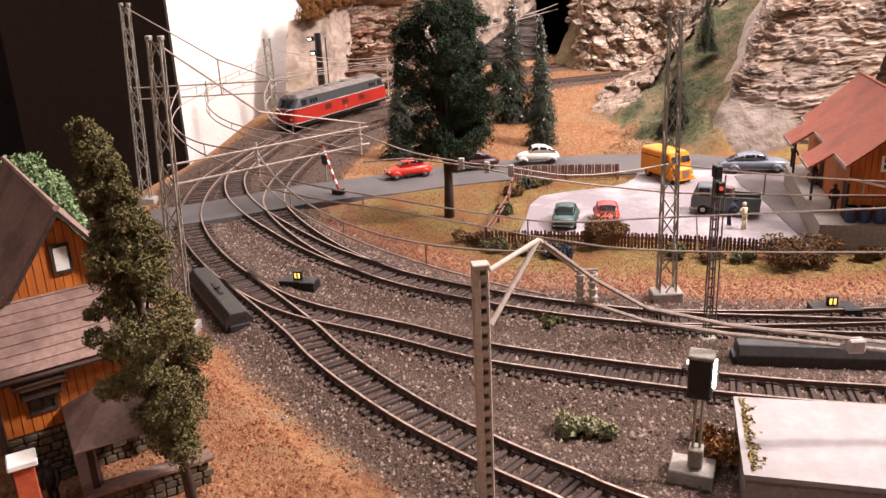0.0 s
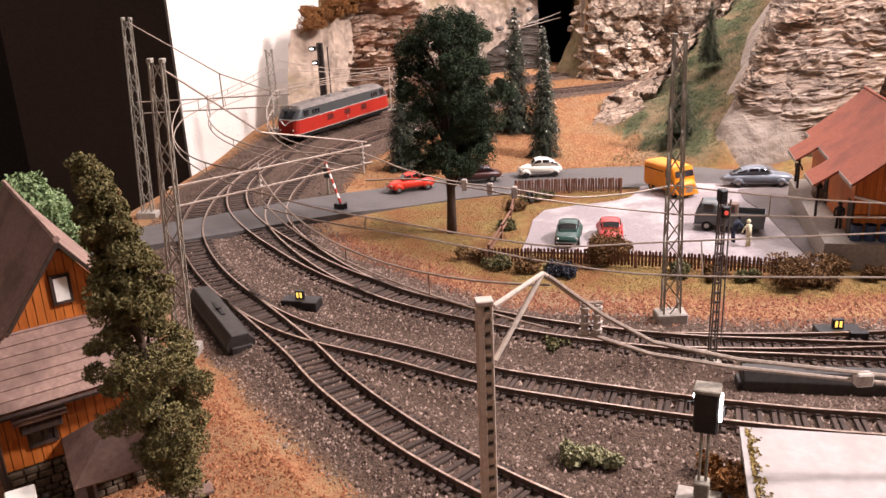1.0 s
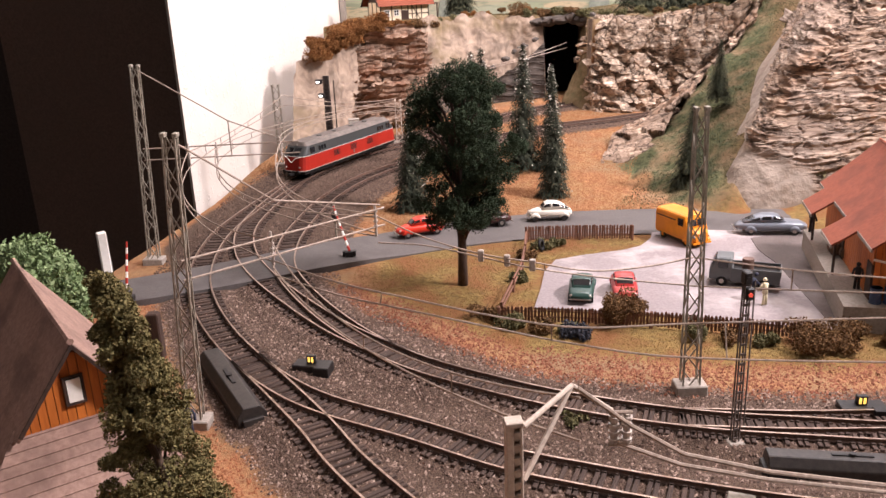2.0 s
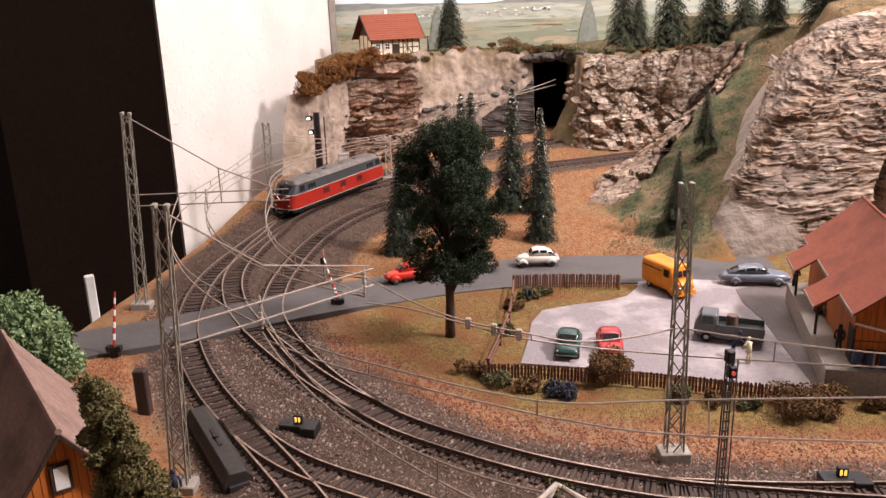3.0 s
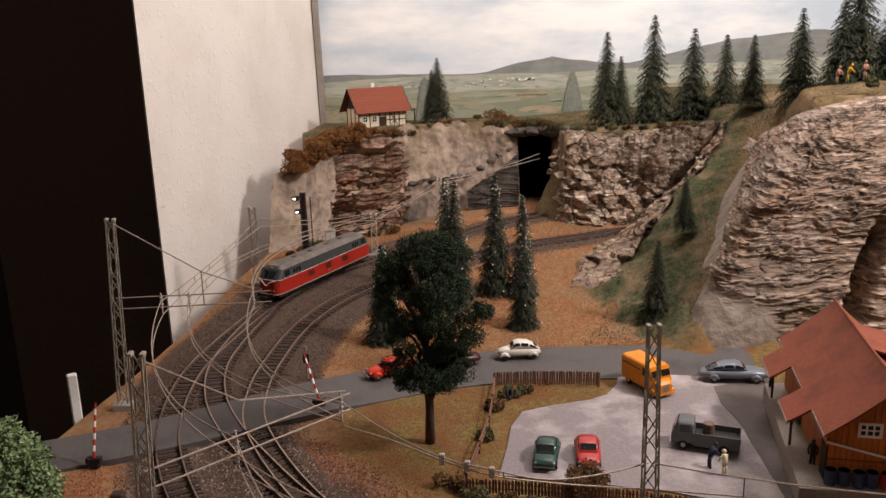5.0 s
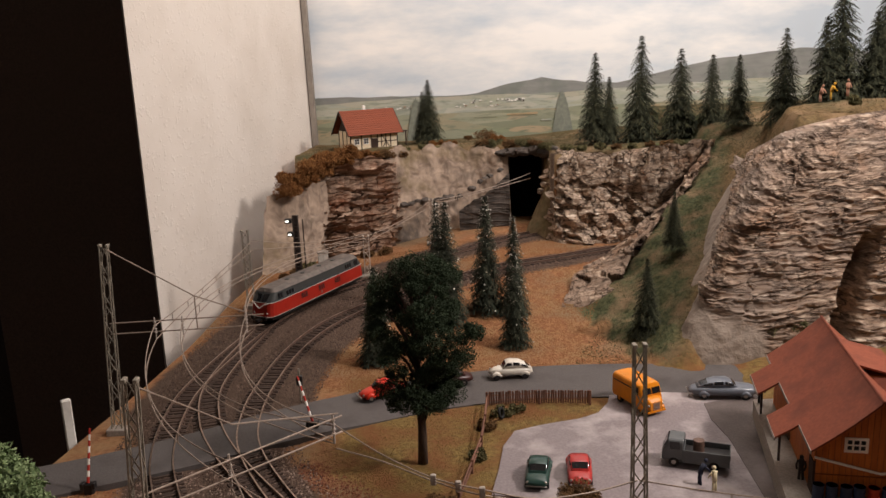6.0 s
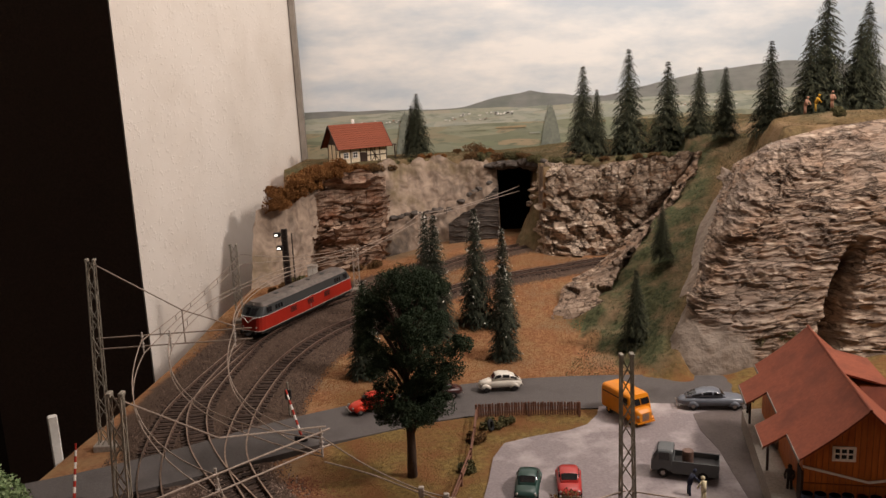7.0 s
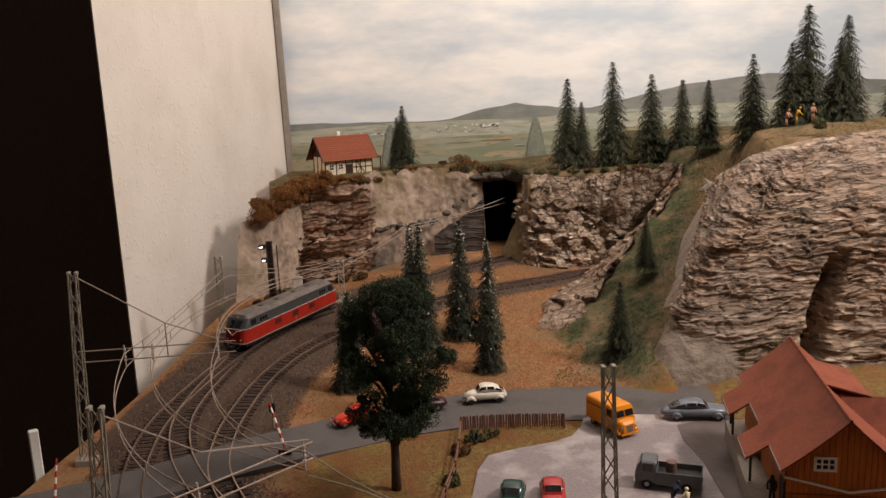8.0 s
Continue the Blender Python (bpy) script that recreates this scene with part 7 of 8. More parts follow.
def cliff_house():
    th = group_of("cliff_house", "small half-timbered house with an orange-red roof on the cliff", "house", "", (-0.088, 1.455, 0.1540), 29)
    L, D, H = 0.044, 0.024, 0.034
    part("wall", new_box(-L, L, -D, D, -0.004, H), CREAM, th)
    for x in (-L, -0.024, -0.006, 0.006, 0.0135, 0.022, 0.031, L):
        part("timber", new_box(x - 0.0008, x + 0.0008, -D - 0.0006, -D, 0, H), DARK_WOOD, th)
    for z in (0.0008, 0.014, H - 0.0010):
        part("beam", new_box(0.005, L, -D - 0.0008, -D, z - 0.0007, z + 0.0007), DARK_WOOD, th)
    part("beam", new_box(-L, 0.005, -D - 0.0008, -D, H - 0.0017, H - 0.0003), DARK_WOOD, th)
    for a, b in (((0.0135, 0.001), (0.022, 0.0135)), ((0.022, 0.0135), (0.0135, 0.027)), ((0.031, 0.001), (0.022, 0.0135))):
        part("strut", tube(bmesh.new(), [(a[0], -D - 0.0006, a[1]), (b[0], -D - 0.0006, b[1])], 0.0007, 4), DARK_WOOD, th)
    part("door", new_box(-0.0055, 0.0052, -D - 0.0009, -D, 0, 0.020), DARK_WOOD, th)
    for x in (-0.033, -0.016):
        window(th, pose(x, -D - 0.0008, 0.0120), 0.0085, 0.0095, 2, 2, WHITE)
    for s in (-1, 1):
        rows = 12
        for r in range(rows):
            q0, q1 = r / rows, (r + 1.1) / rows
            e = D + 0.012
            z0, z1 = H + 0.034 - 0.040 * q0, H + 0.034 - 0.040 * q1
            tilted(th, "tile_course", [(-L - 0.008, s * e * q0, z0), (L + 0.006, s * e * q0, z0), (L + 0.006, s * e * q1, z1 + 0.0006), (-L - 0.008, s * e * q1, z1 + 0.0006)], 0.0012, ROOF_ORANGE)
        for x in (-L - 0.0084, L + 0.0064):
            part("barge_board", tube(bmesh.new(), [(x, 0, H + 0.033), (x, s * (D + 0.012), H - 0.007)], 0.0012, 4), DARK_WOOD, th)
    for x in (-L, L):
        bm = bmesh.new()
        bm.faces.new([bm.verts.new(p) for p in ((x, -D, H - 0.001), (x, D, H - 0.001), (x, 0, H + 0.028))])
        part("gable", bm, DARK_WOOD, th)
    for y in (-D * 0.98, -D * 0.4, D * 0.3, D * 0.98):
        part("timber", new_box(-L - 0.0008, -L, y - 0.0008, y + 0.0008, 0, H), DARK_WOOD, th)
    part("chimney", rounded(new_box(-0.006, -0.001, 0.002, 0.007, H + 0.024, H + 0.041), 0.0004), WHITE, th)
    part("porch_roof", new_box(L, L + 0.018, -D - 0.004, D * 0.4, H - 0.006, H - 0.0045), DARK_WOOD, th)
    for y in (-D - 0.003, D * 0.3):
        part("porch_post", new_box(L + 0.015, L + 0.0166, y, y + 0.0016, -0.003, H - 0.006), DARK_WOOD, th)
    part("bench", new_box(L - 0.012, L + 0.002, -D - 0.010, -D - 0.006, 0.003, 0.0046), DARK_WOOD, th)
    part("stoop", rounded(new_box(-L - 0.012, L + 0.02, -D - 0.012, -D, -0.006, 0.0004), 0.0004), CREAM, th)


cliff_house()

# flat pale concrete ramp in the near corner
th = group_of("concrete_deck", "pale flat-topped concrete deck with mossy rim beside the track", "deck")
DECK = [(0.1085, 0.289), (0.30, 0.250), (0.30, 0.185), (0.0945, 0.2365)]
part("top", slab(DECK, 0.0102, 0.0122), mat("deck_pale", srgb(158, 149, 145), srgb(169, 160, 156), 200, 0.7, c3=srgb(146, 137, 131), stain=22, bumpy=0.1), th)
part("side", slab([(0.1095, 0.2875), (0.30, 0.2485), (0.30, 0.187), (0.0958, 0.2380)], -0.008, 0.0102), STONE_BASE, th)
rsn = np.random.RandomState(9)
qq = rsn.rand(420, 1)
pt = np.array([0.0978, 0.2385]) + qq * np.array([[0.0125, 0.049]]) + np.abs(rsn.randn(420, 1)) * np.array([[0.0016, 0.0]]) * (0.4 + np.abs(np.sin(qq * 17)))
v, f = leaves(rsn, np.c_[pt, 0.0123 + 0.0004 * rsn.rand(420)], 0.0007, 0.8)
ob = quick_mesh("moss", v, f, island("moss_yellow", srgb(110, 92, 48), srgb(140, 118, 66), srgb(160, 138, 86)), th)
tagged(ob, "yellow-green moss on the deck rim", kind="stuff")

# ---- railway equipment ----
LAMP_WHITE, LAMP_YELLOW, LAMP_RED = glow("lamp_white", (1.0, 0.96, 0.88, 1), 6.0), glow("lamp_yellow", (1.0, 0.62, 0.12, 1), 1.3), glow("lamp_red", (0.8, 0.10, 0.06, 1), 0.4)


def block_signal():
    th = group_of("light_signal", "black light signal with bright white lenses on a grey post", "signal", "signals", (0.0855, 0.2600, 0.0), -22)
    part("footing", rounded(new_box(-0.009, 0.007, -0.006, 0.007, -0.006, 0.0004), 0.0004), STONE_BASE, th)
    part("switch_box", rounded(new_box(-0.0026, 0.0026, -0.003, 0.003, 0.001, 0.0085), 0.0004), MAST_STEEL, th)
    for x in (-0.0012, 0.0012):
        part("post", tube(bmesh.new(), [(x, 0, 0.008), (x, 0, 0.031)], 0.0006, 6), MAST_STEEL, th)
    hd = part("head", rounded(new_box(-0.0042, 0.0042, -0.0036, 0.0036, 0.0295, 0.0455), 0.0007), BLACKISH, th)
    part("hood", rounded(new_box(-0.0046, 0.0046, -0.0044, 0.0036, 0.0452, 0.0468), 0.0004), MAST_STEEL, hd)
    for z in (0.0365, 0.0415):
        part("lens", disc(bmesh.new(), (0.0046, 0, z), 0.0030, 0.0011, "X", 14), LAMP_WHITE, hd)
    part("side_lens", disc(bmesh.new(), (-0.0045, 0.0, 0.0425), 0.0009, 0.0008, "X", 10), LAMP_WHITE, hd)
    for s in (-1, 1):
        part("bracket", tube(bmesh.new(), [(s * 0.0042, -0.001, 0.0405), (s * 0.0062, -0.002, 0.0405), (s * 0.0062, -0.002, 0.0375)], 0.0005, 5), BLACKISH, hd)


block_signal()


def post_signal(at, h, label, dark, lights, turn=0):
    th = group_of("post_signal", label, "signal", "signals", at, turn)
    for x, y in ((-0.0016, -0.0012), (0.0016, -0.0012), (0.0016, 0.0012), (-0.0016, 0.0012)):
        part("leg", tube(bmesh.new(), [(x, y, 0), (x * 0.8, y * 0.8, h)], 0.00045, 5), dark, th)
    for k in range(int(h / 0.005)):
        z = 0.003 + k * 0.005
        part("rung", new_box(-0.0018, 0.0018, -0.0014, -0.0008, z, z + 0.0012), dark, th)
    part("ladder_rail", tube(bmesh.new(), [(0.0042, 0, 0.01), (0.0042, 0, h * 0.94)], 0.0004, 5), dark, th)
    part("footing", rounded(new_box(-0.004, 0.004, -0.004, 0.004, -0.002, 0.002), 0.0004), STONE_BASE, th)
    if lights[0][1] is LAMP_WHITE:
        th.matrix_world = pose(*at, 0, 0, turn) @ Matrix.Diagonal((2.3, 2.0, 1, 1))
        part("ladder_back", new_box(-0.0013, 0.0013, 0.0002, 0.0009, 0.0, h), dark, th)
    for z, mt, dx in lights:
        hd = part("lamp_head", rounded(new_box(dx - 0.0019, dx + 0.0019, -0.0026, 0.0016, z - 0.0030, z + 0.0030), 0.0005), BLACKISH, th)
        part("lens", disc(bmesh.new(), (dx - 0.0004, -0.0029, z), 0.0010, 0.0007, "Y", 12), mt, hd)
    return th


post_signal((0.1248, 0.3745, -0.004), 0.090, "dark lattice signal post with small lamps beside the track", mat("signal_dark", srgb(76, 66, 60), srgb(100, 88, 80), 500, 0.6), [(0.087, BLACKISH, -0.0005), (0.079, LAMP_RED, 0.0012)], 10)
post_signal((-0.168, 1.105, 0.012), 0.094, "dark signal post with two bright white lamps below the cliff", mat("signal_brown", srgb(44, 36, 32), srgb(62, 50, 45), 500, 0.6), [(0.087, LAMP_WHITE, -0.004), (0.069, LAMP_WHITE, -0.003)])
th = group_of("relay_cabinet", "small pale grey relay cabinet below the cliff", "cabinet", "", (-0.1455, 1.188, 0.011), 10)
part("body", rounded(new_box(-0.0072, 0.0072, -0.005, 0.005, -0.002, 0.0235), 0.0006), mat("cabinet_grey", srgb(178, 172, 164), srgb(190, 184, 176), 300, 0.6), th)
part("lid", rounded(new_box(-0.0080, 0.0080, -0.006, 0.006, 0.0235, 0.0252), 0.0004), STONE_BASE, th)
part("door_seam", new_box(-0.0002, 0.0002, -0.0054, -0.005, 0.001, 0.022), MAST_STEEL, th)


def switch_motor(a, b, w, h, label):
    """Long dark housing with a sloped top and a slot, from a to b."""
    a, b = np.array(a), np.array(b)
    L = float(np.linalg.norm(b - a))
    th = group_of("switch_motor", label, "switch motor", "switch motors", (*(a + b) / 2, -0.005), math.degrees(math.atan2(*(b - a)[::-1])))
    dark = mat("motor_dark", srgb(40, 36, 34), srgb(58, 52, 48), 400, 0.45, bumpy=0.15)
    bm = bmesh.new()
    prof = [(-w, 0), (-w, h * 0.55), (-w * 0.55, h), (w * 0.55, h), (w, h * 0.55), (w, 0)]
    r = [[bm.verts.new((x, y, z)) for y, z in prof] for x in (-L / 2, L / 2)]
    for k in range(6):
        bm.faces.new((r[0][k], r[1][k], r[1][(k + 1) % 6], r[0][(k + 1) % 6]))
    bm.faces.new(r[0])
    bm.faces.new(r[1][::-1])
    part("housing", rounded(bm, 0.0004), dark, th)
    part("slot", new_box(-L * 0.12, L * 0.12, -w * 0.12, w * 0.12, h - 0.0002, h + 0.0006), BLACKISH, th)
    part("knob", disc(bmesh.new(), (0, 0, h + 0.0006), w * 0.22, 0.0016, "Z", 12), BLACKISH, th)
    for s in (-1, 1):
        part("end_tab", rounded(new_box(s * L / 2 - 0.002, s * L / 2 + 0.002, -w * 0.7, w * 0.7, 0, h * 0.4), 0.0003), dark, th)


switch_motor((-0.1625, 0.487), (-0.1195, 0.411), 0.0082, 0.0105, "long black switch motor housing beside the turnout")
switch_motor((0.132, 0.353), (0.205, 0.341), 0.0066, 0.0100, "long dark switch motor housing between the tracks")


def switch_lantern(x, y, turn, label):
    th = group_of("switch_lantern", label, "lantern", "switch lanterns", (x, y, -0.0015), turn)
    part("base_plate", rounded(new_box(-0.0115, 0.0115, -0.0050, 0.0050, -0.004, 0.0026), 0.0004), BLACKISH, th)
    part("arm", rounded(new_box(0.003, 0.0125, -0.0085, -0.0035, -0.003, 0.0034), 0.0004), BLACKISH, th)
    bx = part("lantern_box", rounded(new_box(-0.0034, 0.0022, -0.0014, 0.0014, 0.0026, 0.0078), 0.0003), BLACKISH, th)
    for dx in (-0.0017, 0.0005):
        part("lit_bar", new_box(dx - 0.0006, dx + 0.0006, -0.0017, -0.0014, 0.0036, 0.0068), LAMP_YELLOW, bx)


switch_lantern(-0.0965, 0.4715, -12, "black switch lantern with two lit yellow bars")
switch_lantern(0.1985, 0.3995, -4, "black switch lantern with lit yellow bars by the siding")


def barrier(x, y, tip, label):
    th = group_of("crossing_barrier", label, "barrier", "crossing barriers", (x, y, float(height(x, y)) + 0.003))
    red, white = mat("barrier_red", srgb(176, 52, 38), srgb(160, 44, 32), 400, 0.6), WHITE
    a, b = np.array([0, 0, 0.006]), np.array(tip)
    n = 9
    for k in range(n):
        p, q = a + (b - a) * k / n, a + (b - a) * (k + 1) / n
        part("pole_band", tube(bmesh.new(), [p, q], 0.0011 - 0.00004 * k, 7), white if k % 2 else red, th)
    part("pedestal", rounded(new_box(-0.0030, 0.0030, -0.0026, 0.0026, -0.004, 0.0058), 0.0004), BLACKISH, th)
    for s in (-1, 1):
        part("counterweight", rounded(new_box(s * 0.0042 - 0.0013, s * 0.0042 + 0.0013, -0.003, 0.002, 0.002, 0.0065), 0.0003), BLACKISH, th)


barrier(-0.2505, 0.584, (0.0015, 0.012, 0.044), "raised red and white crossing barrier at the layout edge")
barrier(-0.097, 0.678, (-0.0135, 0.020, 0.040), "raised red and white crossing barrier beside the tracks")
th = group_of("crossing_post", "small grey signal post beside the crossing", "post", "", (-0.1165, 0.742, 0.0))
part("post", tube(bmesh.new(), [(0, 0, -0.008), (0, 0, 0.028)], 0.0010, 6), MAST_STEEL, th)
part("box", rounded(new_box(-0.0028, 0.0028, -0.002, 0.002, 0.012, 0.021), 0.0004), BLACKISH, th)
th = group_of("stake", "pale wooden stake beyond the layout edge", "stake", "", (-0.323, 0.72, -0.9), 30)
part("shaft", rounded(new_box(-0.0042, 0.0042, -0.003, 0.003, 0.0, 0.917), 0.001), WHITE, th)
th = group_of("picket_post", "dark stone marker post by the crossing", "post", "", (-0.200, 0.500, 0.0))
part("shaft", rounded(new_box(-0.0040, 0.0040, -0.0035, 0.0035, -0.008, 0.026), 0.0008), DARK_WOOD, th)

# ---- small figures ----
def figurine(at, turn, material, label, bend=0.0, seat=False):
    """A plain little standing shape in one mesh."""
    bm = bmesh.new()
    for s in (-1, 1):
        tube(bm, [(s * 0.0012, 0, 0), (s * 0.0010, 0.0003, 0.0045), (s * 0.0009, 0, 0.0088)], 0.00095, 6)
        tube(bm, [(s * 0.0022, bend * 0.005, 0.0148), (s * 0.0030, bend * 0.008 - 0.0012, 0.0118), (s * 0.0022, bend * 0.008 - 0.0028, 0.0096)], 0.0007, 6)
    tube(bm, [(0, 0, 0.0082), (0, bend * 0.002, 0.0115), (0, bend * 0.006, 0.0155)], 0.0019, 8)
    bmesh.ops.create_uvsphere(bm, u_segments=8, v_segments=6, radius=0.0015, matrix=Matrix.Translation((0, bend * 0.0085, 0.0180)))
    ob = part("figurine", bm, material, smooth=True)
    ob.matrix_world = pose(*at, 0, 0, turn)
    return tagged(ob, label, "figurine", "figurines")


fm = lambda n, c: mat("figure_" + n, c, tuple(v * 0.8 for v in c[:3]) + (1,), 900, 0.7, bumpy=0.2)
F_BLUE, F_CREAM, F_DARK, F_YELLOW, F_TAN = fm("blue", srgb(34, 38, 58)), fm("cream", srgb(220, 206, 170)), fm("dark", srgb(44, 36, 34)), fm("yellow", srgb(214, 164, 50)), fm("tan", srgb(176, 128, 104))
figurine((0.1965, 0.558, LOT_Z), 100, F_BLUE, "plain dark blue figurine bending on the lot", -0.5)
figurine((0.2030, 0.547, LOT_Z), 200, F_CREAM, "plain cream figurine standing on the lot", -0.1)
figurine((-0.1490, 0.398, -0.003), 40, F_BLUE, "plain dark blue figurine by the lattice mast")
figurine((-0.1480, 0.250, 0.0), 20, F_DARK, "plain dark figurine beside the cottage")
figurine((0.2720, 0.600, 0.0125), 60, F_DARK, "plain dark figurine on the platform")
figurine((0.2560, 0.530, 0.0125), -30, F_DARK, "plain dark figurine by the drums", -0.3)
figurine((0.2790, 0.655, 0.0125), 120, F_DARK, "plain dark figurine on the platform")
figurine((0.4620, 0.962, 0.238), 30, F_TAN, "plain tan figurine on the hilltop", -0.3)
figurine((0.4740, 0.962, 0.240), 70, F_YELLOW, "plain yellow figurine on the hilltop", -0.4)
figurine((0.4930, 0.962, 0.243), 10, F_TAN, "plain tan figurine walking on the hilltop")

def barrel(x, y, turn):
    th = group_of("barrel", "brown wooden barrel lying under the shed eaves", "barrel", "barrels by the shed", (x, y, 0.0125), turn)
    wood = mat("barrel_brown", srgb(86, 62, 46), srgb(112, 84, 64), 500, 0.7, stretch=(0.2, 1, 1))
    bm = loft([(-0.52, 0.30, 0.12, 0.72), (-0.3, 0.37, 0.05, 0.79), (0, 0.40, 0.02, 0.82), (0.3, 0.37, 0.05, 0.79), (0.52, 0.30, 0.12, 0.72)], 2.0, 16)
    part("staves", bm, wood, th, smooth=True)
    for x0 in (-0.34, 0.34):
        part("hoop", disc(bmesh.new(), (x0 * S, 0, 0.42 * S), 0.375 * S, 0.05 * S, "X", 16), BLACKISH, th)


barrel(0.2725, 0.600, 78)
barrel(0.2765, 0.590, 70)
bm = bmesh.new()
rings = []
for k in range(18):
    a = 2 * math.pi * k / 18
    rings.append([bm.verts.new(((0.0042 + 0.0013 * math.cos(q)) * math.cos(a), 0.0013 * math.sin(q), 0.0055 + (0.0042 + 0.0013 * math.cos(q)) * math.sin(a))) for q in (2 * math.pi * j / 8 for j in range(8))])
for k in range(18):
    for j in range(8):
        bm.faces.new((rings[k][j], rings[(k + 1) % 18][j], rings[(k + 1) % 18][(j + 1) % 8], rings[k][(j + 1) % 8]))
ob = part("tyre", bm, TYRE, smooth=True)
ob.matrix_world = pose(0.0665, 0.684, -0.0045, -14, 0, 62)
tagged(ob, "black rubber tyre leaning at the edge of the lot", "tyre")
# unidentified slate-blue bundle, stood in for by a low mound of bush leaves
bush((0.068, 0.508, -0.004), 0.0105, island("slate_mound_bits", srgb(44, 46, 54), srgb(62, 64, 72), srgb(84, 84, 88)), "low slate-blue mound for an unidentified bundle before the picket fence", 66, "undergrowth by the fences", 9, 300, 0.45)

# ---- loose cover: ballast stones, leaf litter, grass ----
GRIDS = np.concatenate([l[::2] for l in LINES.values()])


def track_distance(x, y):
    d = np.full(len(x), 9.0)
    for px, py in GRIDS:
        d = np.minimum(d, np.hypot(x - px, y - py))
    return d


def on_ground(n, x0, x1, y0, y1, keep, seed):
    rs = np.random.RandomState(seed)
    x, y = rs.uniform(x0, x1, n), rs.uniform(y0, y1, n)
    ok = keep(x, y, rs.rand(n)) & (x > left_edge(y) + 0.002)
    x, y = x[ok], y[ok]
    d = track_distance(x, y)
    return np.c_[x, y, height(x, y, d)], rs


def stones(p, rs, size):
    """A rough pyramid of stone at each place."""
    n = len(p)
    a = rs.uniform(0, 6.283, n)
    s = size * (0.5 + rs.rand(n) ** 1.5)
    v = []
    for k in range(3):
        t = a + k * 2.094 + rs.uniform(-0.4, 0.4, n)
        v.append(p + np.c_[np.cos(t) * s, np.sin(t) * s, -0.0002 + 0.35 * s * rs.rand(n)])
    v.append(p + np.c_[0.4 * s * rs.randn(n), 0.4 * s * rs.randn(n), s * rs.uniform(0.7, 1.25, n)])
    v = np.stack(v, 1).reshape(-1, 3)
    b = np.arange(n)[:, None] * 4
    f = np.concatenate([b + np.array(q) for q in ((0, 1, 3), (1, 2, 3), (2, 0, 3))])
    return v, f


def blades(p, rs, h, w):
    n = len(p)
    a = rs.uniform(0, 6.283, n)
    s = np.c_[np.cos(a), np.sin(a), 0 * a] * w
    tip = np.c_[rs.randn(n) * 0.5 * h, rs.randn(n) * 0.5 * h, h * rs.uniform(0.5, 1.2, n)]
    v = np.stack([p - s, p + s, p + tip], 1).reshape(-1, 3)
    return v, np.arange(3 * n).reshape(-1, 3)


def cover(name, label, vf, material, category="ground cover"):
    return tagged(quick_mesh(name, *vf, material), label, category, kind="stuff")


STONE_BITS = island("ballast_bits", srgb(50, 38, 32), srgb(92, 73, 63), srgb(170, 148, 134))
# darker tones for the ballast of the climbing tracks
DARK_STONE_BITS = island("dark_ballast_bits", srgb(46, 36, 30), srgb(80, 63, 53), srgb(122, 102, 89))
DRY_BITS = island("dry_turf_bits", srgb(100, 63, 36), srgb(120, 79, 47), srgb(136, 98, 62))
LITTER_BITS = island("litter_bits", srgb(102, 56, 36), srgb(138, 87, 58), srgb(172, 124, 88))
RED_BITS = island("red_litter_bits", srgb(88, 50, 36), srgb(118, 72, 52), srgb(146, 102, 76))
GRASS_BITS = island("grass_bits", srgb(96, 74, 42), srgb(126, 100, 60), srgb(146, 120, 76))
HILL_BITS = island("hill_turf_bits", srgb(62, 58, 36), srgb(96, 82, 54), srgb(126, 104, 72))
MEADOW_BITS = island("meadow_bits", srgb(46, 50, 34), srgb(78, 78, 52), srgb(114, 104, 76))


def ballast_zone(x, y, q):
    d = track_distance(x, y)
    return ((d < 0.034 + 0.008 * q) | ((y < 0.50) & (x > np.interp(y, [0.2, 0.25, 0.31, 0.37, 0.45], [0.01, -0.02, -0.068, -0.112, -0.17])) & (y < np.interp(x, [-0.2, -0.06, 0.03, 0.18, 0.4], [0.62, 0.56, 0.46, 0.425, 0.41])))) & (near(x, y, ROAD) > 0.033)


p, rs = on_ground(125000, -0.27, 0.36, 0.20, 0.66, ballast_zone, 1)
cover("ballast_stones", "loose grey ballast stones between the tracks", stones(p, rs, 0.00085), STONE_BITS, "ballast")
p, rs = on_ground(80000, -0.26, 0.30, 0.66, 1.24, lambda x, y, q: (track_distance(x, y) < 0.036 + 0.018 * step(-x, -0.06, 0.02)) & (near(x, y, ROAD) > 0.033), 2)
cover("ballast_stones", "loose grey ballast stones of the climbing tracks", stones(p, rs, 0.0010), DARK_STONE_BITS, "ballast")
p, rs = on_ground(70000, -0.32, 0.02, 0.18, 0.62, lambda x, y, q: (x < np.interp(y, [0.2, 0.25, 0.31, 0.37, 0.45, 0.60], [0.012, -0.022, -0.072, -0.118, -0.175, -0.24]) + 0.012 * (q - 0.5)), 3)
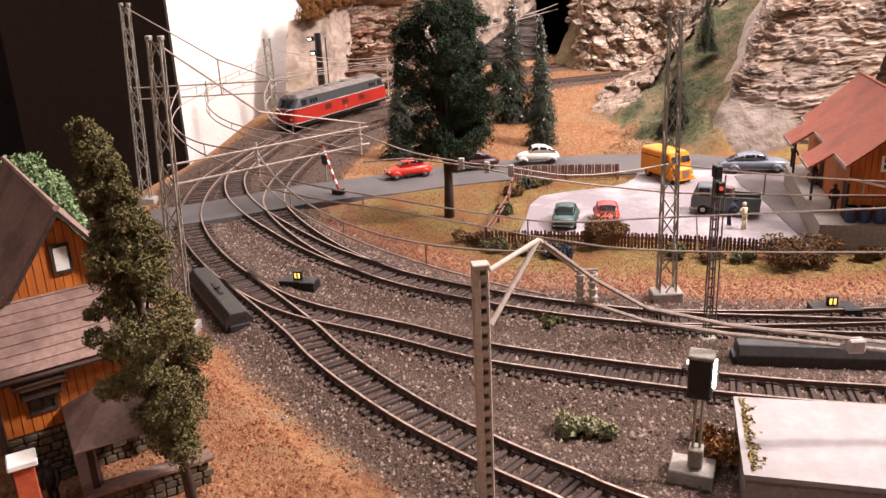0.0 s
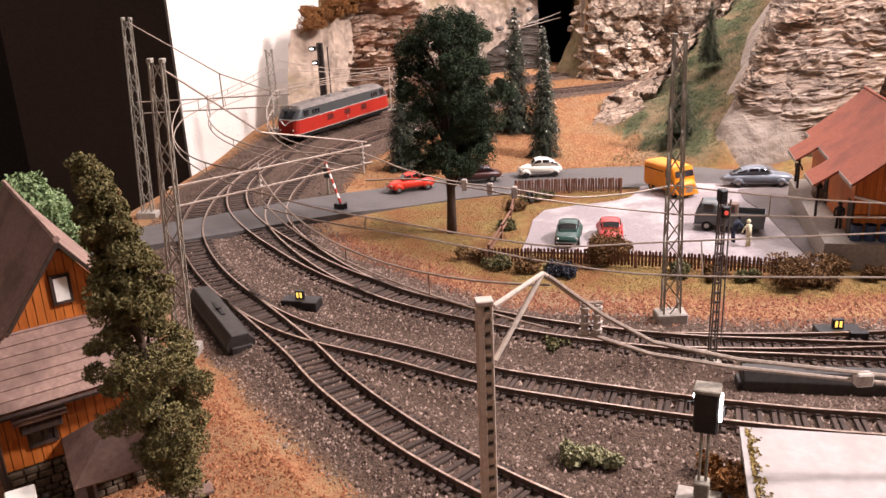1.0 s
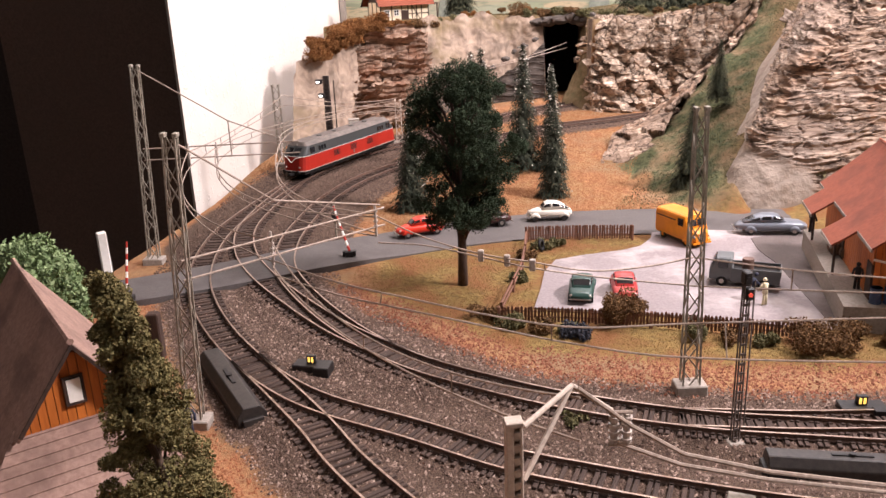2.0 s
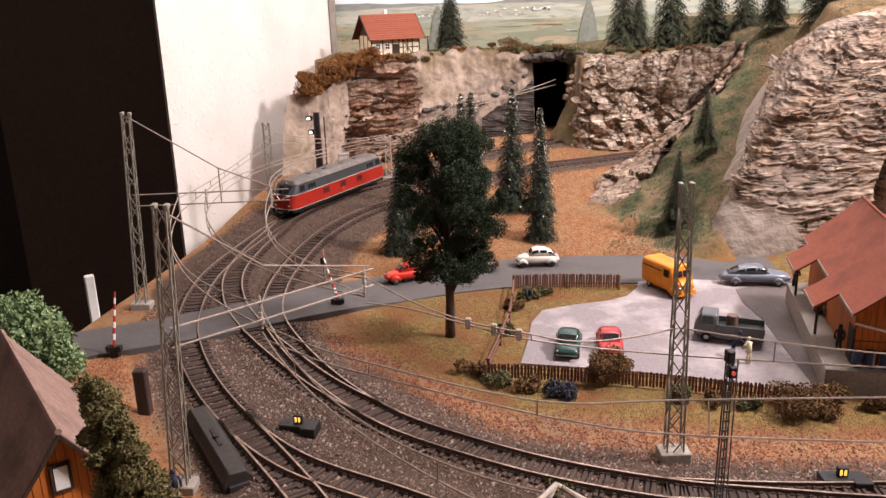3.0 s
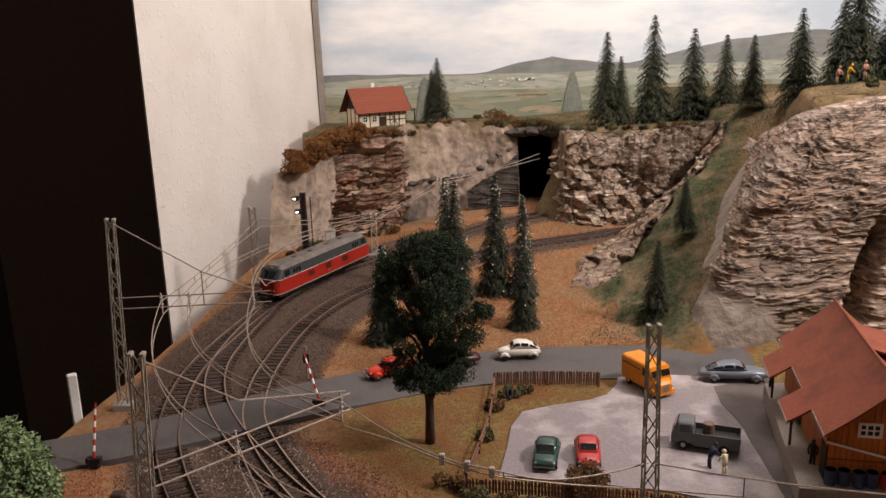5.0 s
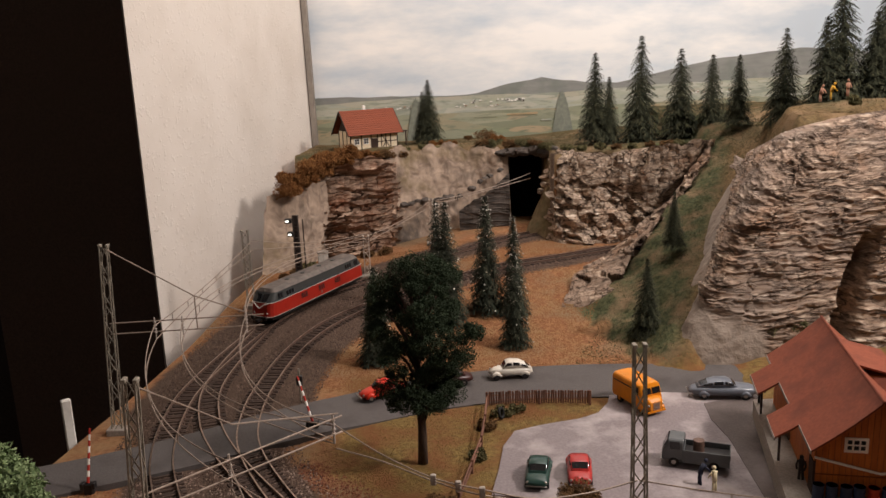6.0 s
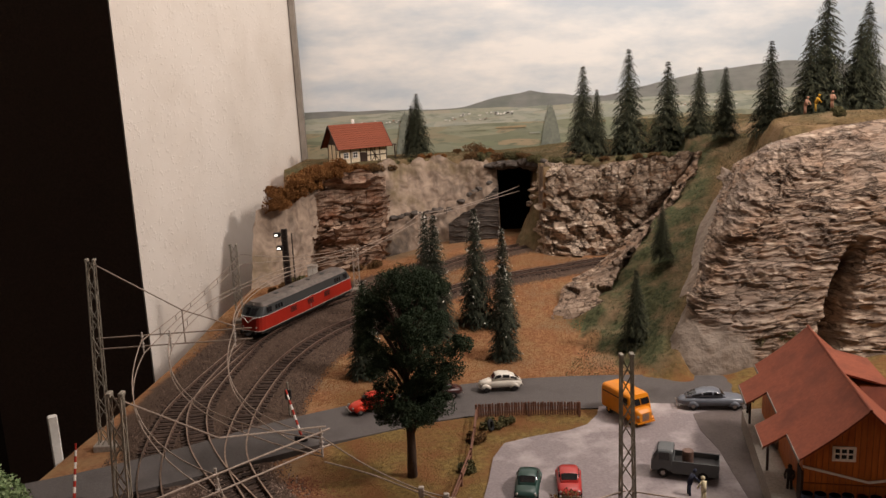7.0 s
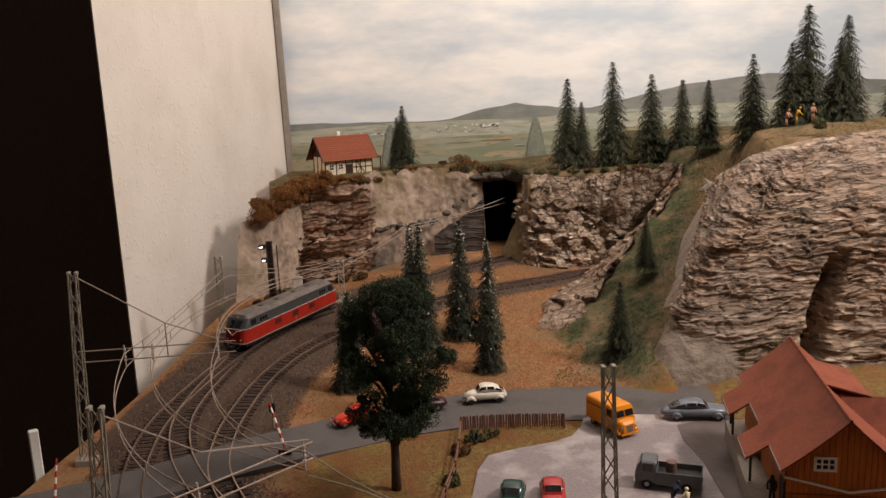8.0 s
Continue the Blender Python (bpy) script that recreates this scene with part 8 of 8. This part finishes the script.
cover("leaf_litter", "orange-brown leaf litter by the cottage", stones(p, rs, 0.0008), LITTER_BITS)
p, rs = on_ground(60000, -0.10, 0.42, 0.40, 0.62, lambda x, y, q: (np.abs(y - np.interp(x, [-0.1, -0.06, 0.03, 0.18, 0.4], [0.615, 0.570, 0.473, 0.436, 0.425])) < 0.020 * (0.5 + q)) & (track_distance(x, y) > 0.026), 4)
cover("leaf_litter", "reddish leaf litter along the inner track", stones(p, rs, 0.0009), RED_BITS)
p, rs = on_ground(150000, -0.26, 0.36, 0.76, 1.25, lambda x, y, q: (track_distance(x, y) > 0.030 + 0.017 * step(-x, -0.06, 0.02)) & (near(x, y, ROAD) > 0.040) & (height(x, y) < 0.05) & (x < np.interp(y, [0.76, 0.8, 0.86, 0.94, 1.0], [0.40, 0.22, 0.17, 0.20, 0.24])), 5)
cover("leaf_litter", "orange dry turf behind the road", stones(p, rs, 0.00065), DRY_BITS)
p, rs = on_ground(110000, -0.09, 0.42, 0.42, 0.735, lambda x, y, q: (y > np.interp(x, [-0.1, -0.06, 0.03, 0.18, 0.4], [0.63, 0.59, 0.492, 0.452, 0.435]) + 0.012 * q) & (near(x, y, ROAD) > 0.040) & ~((x > 0.05) & (y > np.interp(x, [0.05, 0.1, 0.16, 0.215, 0.27], [0.556, 0.545, 0.528, 0.505, 0.498])) & (y < 0.64)), 6)
cover("grass_tufts", "dry yellow-green model grass", blades(p, rs, 0.0006, 0.00028), GRASS_BITS, "grass")
p, rs = on_ground(70000, 0.14, 0.72, 0.80, 1.24, lambda x, y, q: (x > np.interp(y, [0.80, 0.86, 0.94, 1.0, 1.1], [0.15, 0.175, 0.215, 0.255, 0.32])) & (height(x, y) < 0.20), 7)
cover("meadow_tufts", "short grey-green turf on the slope", blades(p, rs, 0.0014, 0.0004), MEADOW_BITS, "grass")
p, rs = on_ground(60000, -0.2, 0.75, 0.95, 1.55, lambda x, y, q: (height(x, y) > 0.145), 8)
cover("hill_tufts", "dry olive-brown turf on the hilltop", blades(p, rs, 0.0013, 0.0004), HILL_BITS, "grass")
